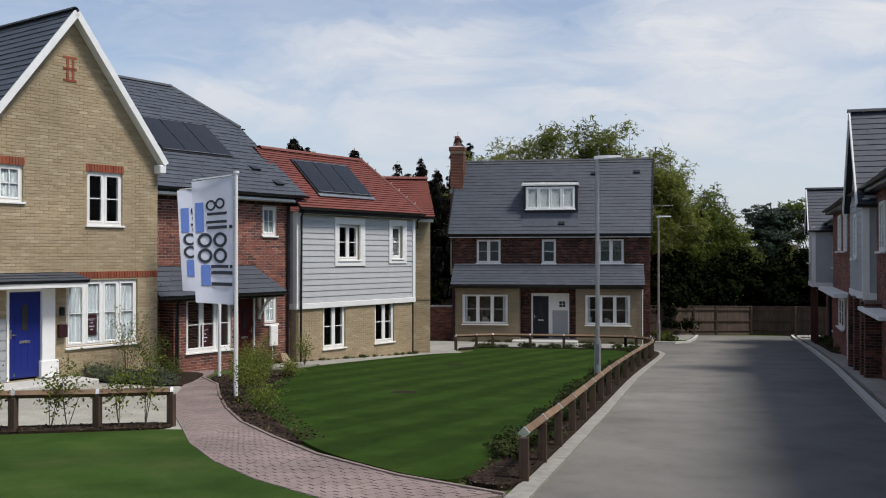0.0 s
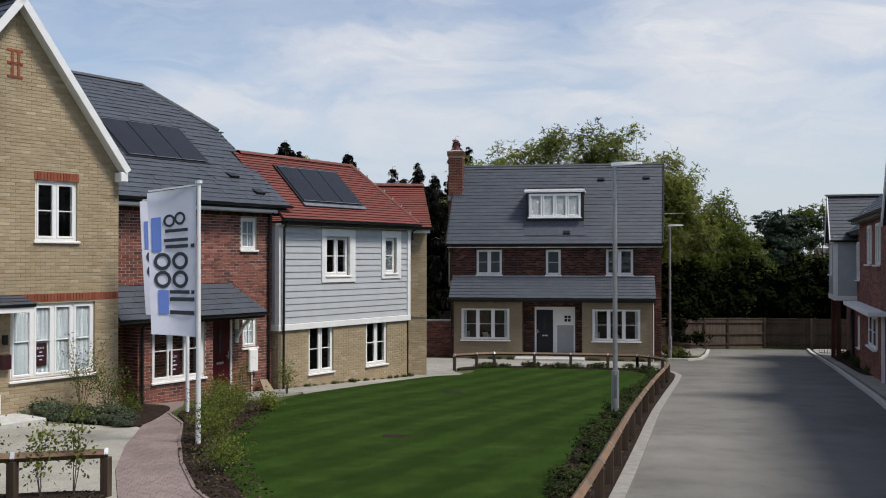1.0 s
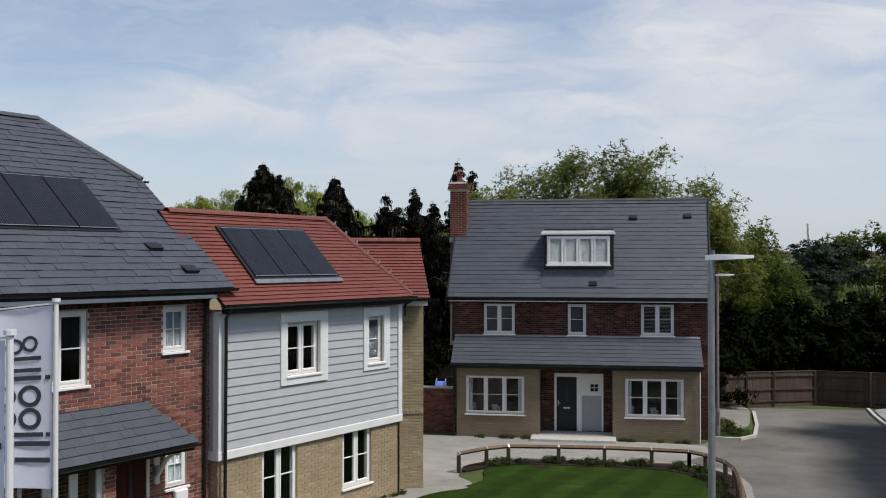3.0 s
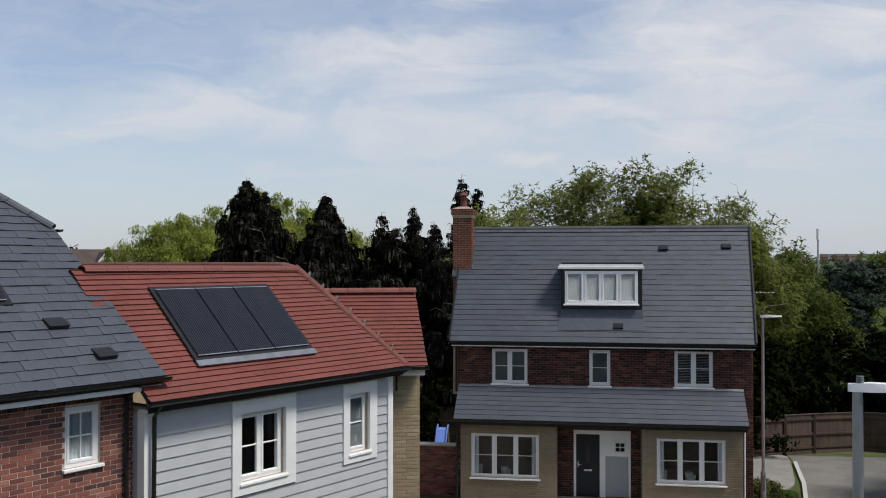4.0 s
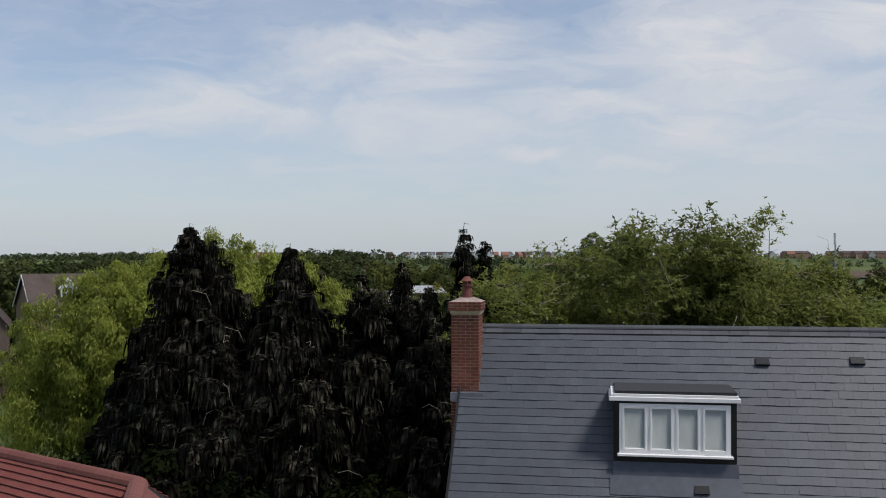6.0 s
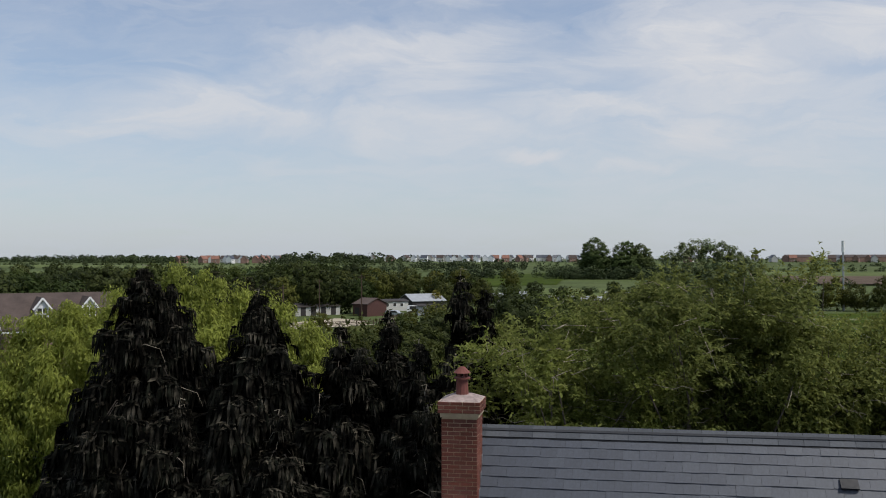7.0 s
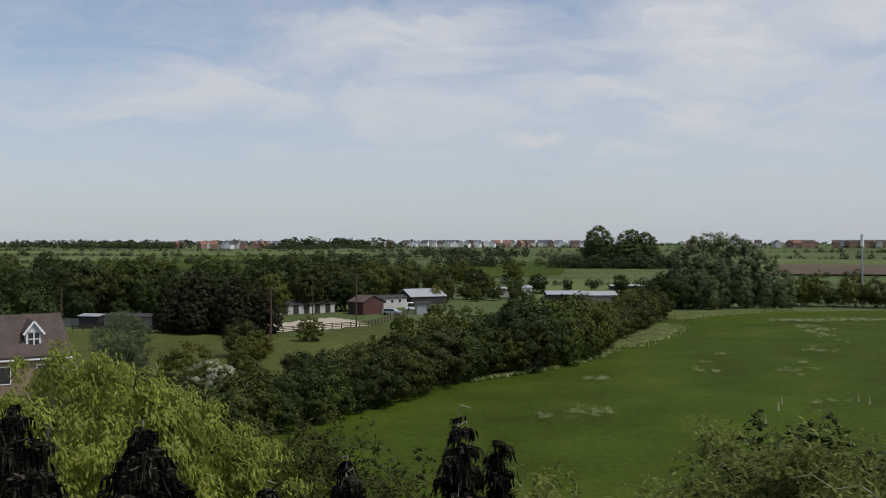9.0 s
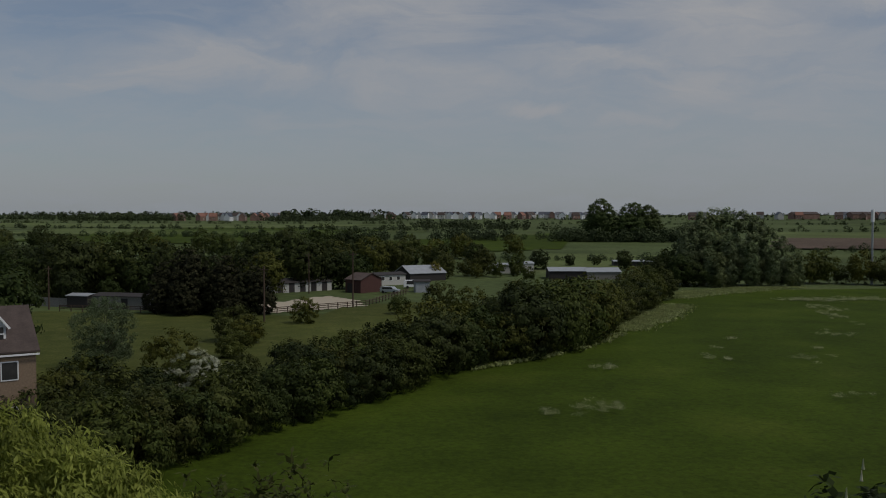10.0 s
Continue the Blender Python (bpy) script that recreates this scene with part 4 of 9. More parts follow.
    for q in ((9.58, 45.80, 4.98, 9.80, 48.60, 8.70), (0.0, 45.80, 4.98, 0.08, 48.60, 8.70)):
        w = PM()
        w.beam(q[:3], q[3:], 0.05, 0.14, (0, -0.8, 0.6))
        part("verge_trim", w, BLACK, h, "dark verge trim")
    for x, y, z in ((6.93, 47.98, 7.88), (8.98, 48.02, 7.93), (5.40, 46.08, 5.36)):
        vent(h, (x, y, z + 0.02), e, sl)
    dormer(h)
    # chimney on the gable
    c = PM()
    c.box(-0.14, 0.50, 47.50, 48.22, 3.0, 9.05)
    c.box(-0.17, 0.53, 47.47, 48.25, 9.05, 9.13)
    c.box(-0.20, 0.56, 47.44, 48.28, 9.13, 9.33)
    ch = part("chimney", c, MORTAR, h, "tall red brick chimney")
    pm = PM()
    for m, wd in ((Matrix.Translation((-0.14, 47.5, 0)), 0.64), (Matrix.Translation((0.5, 47.5, 0)) @ pose(0, 0, 0, 0, 0, 90), 0.72), (Matrix.Translation((-0.14, 48.22, 0)) @ pose(0, 0, 0, 0, 0, -90), 0.72)):
        pm.x = m
        bricks(pm, 0, wd, 4.6, 9.04, 0)
    for m, wd in ((Matrix.Translation((-0.2, 47.44, 0)), 0.76), (Matrix.Translation((0.56, 47.44, 0)) @ pose(0, 0, 0, 0, 0, 90), 0.84), (Matrix.Translation((-0.2, 48.28, 0)) @ pose(0, 0, 0, 0, 0, -90), 0.84)):
        pm.x = m
        bricks(pm, 0, wd, 9.13, 9.33, 0, bh=0.06)
    part("bricks", pm, BRICK_CHIMNEY, ch, "weathered red chimney bricks", kind="stuff")
    q = PM()
    q.add([(-0.19, 47.45, 9.33), (0.55, 47.45, 9.33), (0.55, 48.27, 9.33), (-0.19, 48.27, 9.33), (0.02, 47.68, 9.42), (0.34, 47.68, 9.42), (0.34, 48.04, 9.42), (0.02, 48.04, 9.42)], BOXQ)
    part("cap", q, FLAUNCH, ch, "weathered pinkish mortar cap")
    q = PM()
    q.tube([(0.18, 47.86, 9.38), (0.18, 47.86, 9.54), (0.18, 47.86, 9.70)], 0.12, 12, 0.105)
    q.tube([(0.18, 47.86, 9.70), (0.18, 47.86, 9.73)], 0.15, 12)
    for k in range(6):
        t = k * 1.047
        q.beam((0.18 + 0.09 * math.cos(t), 47.86 + 0.09 * math.sin(t), 9.72), (0.18 + 0.09 * math.cos(t), 47.86 + 0.09 * math.sin(t), 9.81), 0.04, 0.02, (math.cos(t), math.sin(t), 0))
    q.tube([(0.18, 47.86, 9.81), (0.18, 47.86, 9.92)], 0.165, 12, 0.05)
    part("chimney_pot", q, RIDGE_RED, ch, "red clay pot with hooded top", smooth=False)
    q = PM()
    q.box(-0.16, 0.62, 47.40, 47.50, 7.02, 7.22)
    part("flashing", q, LEAD, ch, "lead flashing at the roof")
    for k in range(4):
        q = PM()
        q.box(0.50, 0.515, 47.5 + k * 0.2, 47.7 + k * 0.2, 7.1 + k * 0.27, 7.45 + k * 0.27)
        part("flashing", q, LEAD, ch, "stepped lead flashing")


def dormer(h):
    d = PM()
    d.box(3.58, 6.16, 46.49, 47.9, 5.62, 7.30)
    ob = part("dormer", d, BLACK, h, "flat-roofed dormer with dark cheeks")
    r = PM()
    r.box(3.48, 6.22, 46.31, 47.6, 7.28, 7.37, 0.008)
    r.box(3.52, 6.18, 46.34, 47.6, 7.37, 7.43, 0.006)
    part("dormer_roof", r, WHITE, ob, "white stepped dormer eaves board")
    r = PM()
    r.box(3.60, 6.16, 46.37, 48.3, 7.432, 7.50, 0.01)
    part("roof_sheet", r, UNDER, ob, "dark sheet roof edge")
    r = PM()
    r.box(3.60, 6.14, 46.41, 46.485, 5.98, 7.28)
    part("surround", r, BLACK, ob, "black window surround")
    r = PM()
    r.prism([(3.56, 46.40, 5.97), (6.18, 46.40, 5.97), (6.18, 46.30, 5.68), (3.56, 46.30, 5.68)], (0, 0.1, 0))
    r.prism([(3.50, 46.305, 5.69), (6.24, 46.305, 5.69), (6.24, 46.035, 5.33), (3.50, 46.035, 5.33)], (0, -0.008, 0.006))
    part("flashing", r, APRON, ob, "slate-grey lead apron under the dormer")
    window(h, 3.70, 6.02, 6.16, 7.22, 46.31, 4, bars=0, dress="roller", sill=True, room=0)


# faces of an eight-cornered block
BOXQ = [(0, 1, 2, 3), (7, 6, 5, 4), (0, 4, 5, 1), (1, 5, 6, 2), (2, 6, 7, 3), (3, 7, 4, 0)]


# ---- the terrace: clad house with red roof ----
def clad_house():
    h = thing("clad_house", ROW, "pale boarded house over buff brick with a red tiled roof", "house")
    Y = 14.65
    gw = [(26.09, 27.15, 0.98, 2.37), (28.64, 29.68, 0.98, 2.37)]
    uw = [(26.80, 27.83, 3.80, 4.96), (29.53, 30.11, 3.84, 4.97)]
    su = [(26.60, 28.08, 3.60, 5.18), (29.35, 30.33, 3.67, 5.18)]
    shell(h, 24.9, 30.78, Y, 19.5, -0.3, 5.3, MORTAR, gw + uw)
    pm = PM()
    bricks(pm, 24.9, 30.78, 0.15, 2.30, Y, gw, single=(h, BRICK_TAN, 24.9, 29.0))
    pm.x = Matrix.Translation((24.9, 19.5, 0)) @ pose(0, 0, 0, 0, 0, -90)
    bricks(pm, 4.3, 4.85, 0.15, 2.30, 0)
    part("bricks", pm, BRICK_TAN, h, "buff bricks", kind="stuff")
    # weatherboards, cut round the window surrounds
    n, z0 = 15, 2.47
    for k in range(n):
        za = z0 + k * 0.182
        cuts = sorted((a, b) for a, b, c, d in su if c < za + 0.1 < d)
        x = 25.02
        for a, b in cuts + [(30.68, 30.68)]:
            if a - x > 0.02:
                p = PM()
                p.add([(x, Y - 0.036, za), (a, Y - 0.036, za), (a, Y - 0.014, za + 0.19), (x, Y - 0.014, za + 0.19), (x, Y - 0.004, za), (a, Y - 0.004, za), (a, Y - 0.002, za + 0.19), (x, Y - 0.002, za + 0.19)], BOXQ)
                part("weatherboard", p, CLAD, h)
            x = b
    for k in range(n):
        p = PM()
        za = z0 + k * 0.182
        p.add([(24.9 - 0.045, 14.95, za), (24.9 - 0.045, Y + 0.1, za), (24.9 - 0.014, Y + 0.1, za + 0.19), (24.9 - 0.014, 14.95, za + 0.19), (24.9, 14.95, za), (24.9, Y + 0.1, za), (24.9, Y + 0.1, za + 0.19), (24.9, 14.95, za + 0.19)], BOXQ)
        part("weatherboard", p, CLAD, h)
    p = PM()
    p.box(24.85, 25.03, Y - 0.065, Y + 0.1, 2.45, 5.25)
    part("corner_trim", p, WHITE, h, "white corner board")
    p = PM()
    p.box(30.67, 30.82, Y - 0.065, Y + 0.05, 2.45, 5.25)
    part("corner_trim", p, WHITE, h, "white corner board")
    p = PM()
    p.box(24.84, 30.83, Y - 0.075, Y + 0.02, 2.28, 2.46, 0.012)
    p.box(24.84, 24.92, Y + 0.02, 14.95, 2.28, 2.46)
    part("band_board", p, WHITE, h, "white board below the cladding")
    for (a, b, c, d), (x0, x1, c0, d0) in zip(su, uw):
        p = PM()
        slab(p, a, b, c, d, Y - 0.06, Y + 0.02, [(x0, x1, c0, d0)])
        part("surround", p, WHITE, h, "wide white window surround")
    for x0, x1, c, d in uw:
        window(h, x0, x1, c, d, Y - 0.03, 2 if x1 - x0 > 0.8 else 1, deep=0.09, dress="curtain" if x1 - x0 > 0.8 else "shade")
    for g in gw:
        window(h, *g, Y, 2, dress="curtain")
    # roof: front slope, hipped end, folded back range
    e, s1 = (1, 0, 0), (0, 2.05, 1.95)
    L = math.hypot(2.05, 1.95)
    roof(h, (24.75, 14.33, 5.43), e, s1, [(0.0, 0), (6.2, 0), (5.12, L), (0.0, L)], 0.118, 0.25, RED_TILE, thick=0.017, rough=0.002, single=(1.2, 5.4, 0.5))
    E, T, Bc = Vector((29.87, 16.38, 7.38)), Vector((32.05, 18.93, 7.45)), Vector((30.95, 14.33, 5.43))
    Q = Vector((33.6, 17.8, 5.75))
    p = PM()
    p.prism([Bc, Q, T, E], (0.03, 0.01, -0.06))
    part("hip_slope", p, RIDGE_RED, h, "plain red hipped slope")
    roof(h, (24.75, 18.2, 5.75), e, (0, -1.82, 1.63), [(0, 0), (6.8, 0), (5.12, 2.44), (0, 2.44)], 0.118, 0.25, RED_TILE, thick=0.017, rough=0.002)
    ridge(h, (24.95, 16.38, 7.40), E, RIDGE_RED, 0.13, 0.42)
    ridge(h, Bc + Vector((0, 0.02, 0.03)), E + Vector((0, 0, 0.04)), RIDGE_RED, 0.12, 0.36, clip=True)
    ridge(h, E, T, RIDGE_RED, 0.13, 0.42)
    bl = Vector((32.05, 27.0, 7.45))
    ridge(h, T, bl, RIDGE_RED, 0.13, 0.42)
    roof(h, (29.4, 18.92, 5.595), (0, 1, 0), (2.65, 0, 1.855), [(0, 0), (8.0, 0), (8.0, 3.235), (0, 3.235)], 0.118, 0.25, RED_TILE, thick=0.017, rough=0.002)
    roof(h, (34.7, 18.92, 5.595), (0, 1, 0), (-2.65, 0, 1.855), [(0, 0), (8.0, 0), (8.0, 3.235), (0, 3.235)], 0.118, 0.25, RED_TILE, thick=0.016)
    p = PM()
    p.prism([E, T, (29.5, 18.93, 5.66)], (0.02, 0.02, -0.06))
    w = PM()
    w.box(29.7, 34.4, 19.0, 26.8, -0.6, 5.55)
    part("back_range", w, BRICK_TAN, h, "buff brick back range")
    for y in (19.0, 26.6):
        w = PM()
        w.prism([(29.7, y, 5.55), (34.4, y, 5.55), (32.05, y, 7.2)], (0, 0.2, 0))
        part("gable", w, BRICK_TAN, h)
    part("valley_slope", p, RIDGE_RED, h, "short plain slope beside the valley")
    p = PM()
    p.tube([(31.9, 17.9, 6.3), (31.9, 17.9, 7.15)], 0.06, 10)
    p.tube([(31.9, 17.9, 7.15), (31.9, 17.9, 7.25)], 0.085, 10)
    part("flue", p, BLACK, h, "black vent pipe on the roof")
    w = PM()
    w.box(24.8, 30.9, 14.40, 14.44, 5.24, 5.42)
    part("fascia", w, BLACK, h, "black fascia board")
    w = PM()
    w.box(24.8, 30.9, 14.44, 14.66, 5.24, 5.28)
    part("soffit", w, WHITE, h, "white soffit")
    gutter(h, (24.72, 14.30, 5.42), (31.0, 14.30, 5.42))
    pipe(h, [(24.95, 14.32, 5.36), (24.97, 14.50, 5.16), (24.97, 14.53, 0.35)])
    pipe(h, [(30.72, 14.62, 2.3), (30.72, 14.62, 0.3)], 0.02)
    pipe(h, [(31.0, 14.32, 5.36), (30.95, 14.6, 5.2), (30.95, 14.6, 4.9)])
    solar(h, (26.02, 14.80, 5.94), e, s1, 3, 0.86, 1.56, apron=0.12)
    # the short angled wing at the end
    ang = math.degrees(math.atan2(0.351, 0.936))
    W = ROW.inverted() @ pose(1.27, 34.80, 0, 0, 0, ang)
    wg = part("wing", PM(), MORTAR, h)
    w = PM()
    w.x = W
    w.box(-3.2, -0.12, 0.28, 3.0, -0.4, 5.25)
    w.prism([(-0.12, 0.28, 5.25), (-0.12, 3.0, 5.25), (-0.12, 1.62, 6.7)], (-0.2, 0, 0))
    bpy.data.objects.remove(wg)
    wg = part("wing", w, MORTAR, h, "angled buff brick wing")
    pm = PM()
    pm.x = W
    bricks(pm, -2.2, -0.12, 0.1, 5.2, 0.28)
    part("bricks", pm, BRICK_TAN, wg, "buff bricks", kind="stuff")
    pm = PM()
    pm.x = W
    soldiers(pm, -2.2, -0.12, 2.33, 2.43, 0.28, 0.03)
    part("brick_band", pm, BRICK_TAN, wg, "projecting brick band")
    R = W.to_3x3()
    roof(h, W @ Vector((-3.0, 0, 5.36)), R @ Vector((1, 0, 0)), R @ Vector((0, 1.6, 1.48)), [(0, 0), (3.0, 0), (3.0, 2.18), (0.6, 2.18)], 0.118, 0.25, RED_TILE, thick=0.017, rough=0.002)
    roof(h, W @ Vector((-3.0, 3.2, 5.36)), R @ Vector((1, 0, 0)), R @ Vector((0, -1.6, 1.48)), [(0, 0), (3.0, 0), (3.0, 2.18), (0.6, 2.18)], 0.118, 0.25, RED_TILE, thick=0.017, rough=0.002)
    ridge(h, W @ Vector((-2.3, 1.6, 6.88)), W @ Vector((0.02, 1.6, 6.88)), RIDGE_RED, 0.13, 0.42)
    gutter(h, W @ Vector((-0.7, -0.04, 5.34)), W @ Vector((0.02, -0.04, 5.34)))
    w = PM()
    w.x = W
    w.box(-0.7, -0.05, 0.02, 0.06, 5.15, 5.34)
    part("fascia", w, WHITE, h, "white fascia")


def brick_house():
    h = thing("brick_house", ROW, "red brick terraced house with slate roof and porch", "house")
    Y, B = 14.90, 14.35
    up = [(20.95, 22.09, 4.09, 5.42), (23.73, 24.31, 4.54, 5.41)]
    gd = [(23.80, 24.32, 1.89, 2.78)]
    dr = [(22.62, 23.42, 0.72, 2.75)]
    shell(h, 19.2, 24.88, Y, 23.2, -0.1, 5.62, MORTAR_PALE, up + gd + dr)
    pm = PM()
    bricks(pm, 19.2, 24.88, 0.5, 5.45, Y, up + gd + dr, single=(h, BRICK_RED, 23.3, 24.7))
    part("bricks", pm, BRICK_RED, h, "red bricks", kind="stuff")
    pm = PM()
    soldiers(pm, 19.2, 24.88, 5.45, 5.60, Y)
    part("brick_course", pm, BRICK_DARK, h, "upright brick course below the eaves")
    pm = PM()
    soldiers(pm, 23.72, 24.40, 2.80, 3.0, Y, 0.009)
    part("lintel", pm, BRICK_RED, h, "red brick lintel")
    for q in up + gd:
        window(h, *q, Y, 2 if q[1] - q[0] > 0.8 else 1, dress="" if q[0] < 22 else "net", uprights=0 if q[0] < 22 else 1)
    # bay with window under the porch roof
    g = (20.45, 22.05, 1.34, 2.80)
    w = PM()
    slab(w, 20.05, 22.30, 0.2, 3.0, B, B + 0.18, [g])
    for xa in (20.05, 22.12):
        v = PM()
        v.box(xa, xa + 0.18, B + 0.18, Y, 0.2, 3.0)
        part("bay_cheek", v, MORTAR_PALE, h)
    part("bay", w, MORTAR_PALE, h, "brick bay")
    pm = PM()
    bricks(pm, 20.05, 22.30, 0.5, 2.95, B, [g])
    pm.x = Matrix.Translation((20.05, Y, 0)) @ pose(0, 0, 0, 0, 0, -90)
    bricks(pm, 0, Y - B, 0.5, 2.95, 0)
    part("bricks", pm, BRICK_RED, h, "red bricks", kind="stuff")
    window(h, *g, B, 3)
    bd = PM()
    bd.box(20.98, 21.30, B + 0.052, B + 0.060, 1.46, 2.05)
    sg = part("notice", bd, BOARD_MAROON, h, "maroon window notice")
    part("lettering", lettering("PLOT", 0.075, 21.14, B + 0.050, 1.88), FLAG_WHITE, sg, "white lettering")
    for k, w in enumerate((0.03, 0.075, 0.03)):
        p = PM()
        p.box(21.14 - w, 21.14 + w, B + 0.047, B + 0.052, 1.79 - k * 0.10, 1.815 - k * 0.10)
        part("text_bar", p, FLAG_WHITE, sg)
    f = PM()
    f.box(22.62, 22.68, Y - 0.02, Y + 0.1, 0.72, 2.75)
    f.box(23.36, 23.42, Y - 0.02, Y + 0.1, 0.72, 2.75)
    f.box(22.68, 23.36, Y - 0.02, Y + 0.1, 2.69, 2.75)
    part("door_frame", f, UPVC, h, "white door frame")
    door(h, 22.68, 23.36, 0.74, 2.69, Y + 0.01, DOOR_RED, handle_left=False)
    s = PM()
    s.box(22.5, 23.6, 14.2, Y, 0.45, 0.70, 0.012)
    part("doorstep", s, STONE, h, "pale doorstep")
    # porch roof
    e = (1, 0, 0)
    roof(h, (19.35, 14.05, 2.90), e, (0, 0.85, 0.76), [(0, 0), (4.55, 0), (3.95, 1.14), (0, 1.14)], 0.19, 0.28, SLATE)
    w = PM()
    w.box(19.4, 23.85, 14.10, 14.14, 2.74, 2.89)
    part("fascia", w, BLACK, h, "black porch fascia")
    w = PM()
    w.box(19.4, 23.85, 14.14, 14.9, 2.76, 2.80)
    part("soffit", w, WHITE, h, "white porch soffit")
    gutter(h, (19.3, 14.02, 2.88), (23.9, 14.02, 2.88))
    pipe(h, [(20.12, 14.05, 2.84), (20.12, 14.28, 2.66), (20.12, 14.28, 0.5)])
    for x in (23.55,):
        b = PM()
        b.tube([(x, 14.86, 2.15), (x, 14.7, 2.35), (x, 14.55, 2.55), (x, 14.3, 2.72)], 0.04, 6)
        b.box(x - 0.05, x + 0.05, 14.80, 14.88, 2.05, 2.74, 0.01)
        b.box(x - 0.05, x + 0.05, 14.2, 14.88, 2.68, 2.75)
        part("bracket", b, WHITE, h, "white curved porch bracket")
    m = PM()
    m.box(23.96, 24.27, 14.78, 14.89, 1.22, 1.84, 0.02)
    part("meter_box", m, UPVC, h, "white meter box")
    pipe(h, [(24.1, 14.86, 1.22), (24.1, 14.86, 0.6)], 0.018, UPVC, "meter_pipe")
    lt = PM()
    lt.box(23.5, 23.6, 14.80, 14.88, 2.2, 2.42, 0.01)
    part("wall_lantern", lt, BLACK, h, "black wall lantern")
    # main roof with a half hip
    s1 = Vector((0, 1, 0.80)).normalized()
    k = math.hypot(1, 0.80)
    o = (18.0, 14.47, 5.78)
    roof(h, o, e, s1, [(0, 0), (7.15, 0), (7.05, 2.87 * k), (5.6, 4.55 * k), (0, 4.55 * k)], 0.20, 0.28, SLATE, thick=0.011, rough=0.006, single=(3.5, 7.0, -1))
    roof(h, (18.0, 23.57, 5.78), e, (0, -1, 0.80), [(0, 0), (7.1, 0), (7.05, 2.87 * k), (5.6, 4.55 * k), (0, 4.55 * k)], 0.20, 0.28, SLATE)
    a, b, c = Vector((23.6, 19.02, 9.42)), Vector((25.07, 17.34, 8.08)), Vector((25.07, 20.70, 8.08))
    p = PM()
    p.prism([a, b, c], (-0.03, 0, -0.05))
    part("half_hip", p, SLATE, h, "slate half hip")
    ridge(h, (18.0, 19.02, 9.44), a, RIDGE_GREY)
    ridge(h, a, b + Vector((0, 0, 0.03)), RIDGE_GREY, 0.11)
    gutter(h, b + Vector((0.05, -0.12, -0.02)), c + Vector((0.05, 0.1, -0.02)), 0.05)
    w = PM()
    w.prism([(24.88, 14.9, 5.6), (24.88, 23.2, 5.6), (24.88, 20.7, 8.0), (24.88, 17.34, 8.0)], (-0.2, 0, 0))
    part("gable", w, MORTAR_DARK, h)
    w = PM()
    w.box(19.3, 25.1, 14.55, 14.59, 5.60, 5.78)
    part("fascia", w, BLACK, h, "black fascia")
    w = PM()
    w.box(19.3, 25.1, 14.52, 14.55, 5.57, 5.64)
    w.box(19.3, 25.1, 14.59, 14.9, 5.56, 5.61)
    part("soffit", w, WHITE, h, "white eaves board")
    gutter(h, (19.3, 14.43, 5.76), (25.2, 14.43, 5.76), 0.065)
    pipe(h, [(24.72, 14.45, 5.7), (24.72, 14.84, 5.45), (24.72, 14.84, 0.5)])
    solar(h, Vector(o) + Vector((2.85, 0, 0)) + s1 * (1.40 * k), e, s1, 3, 0.85, 1.68)
    for x, y in ((24.36, 14.80), (23.92, 15.36)):
        vent(h, (x, y, 5.78 + (y - 14.47) * 0.8 + 0.02), e, s1, 0.32, 0.24)


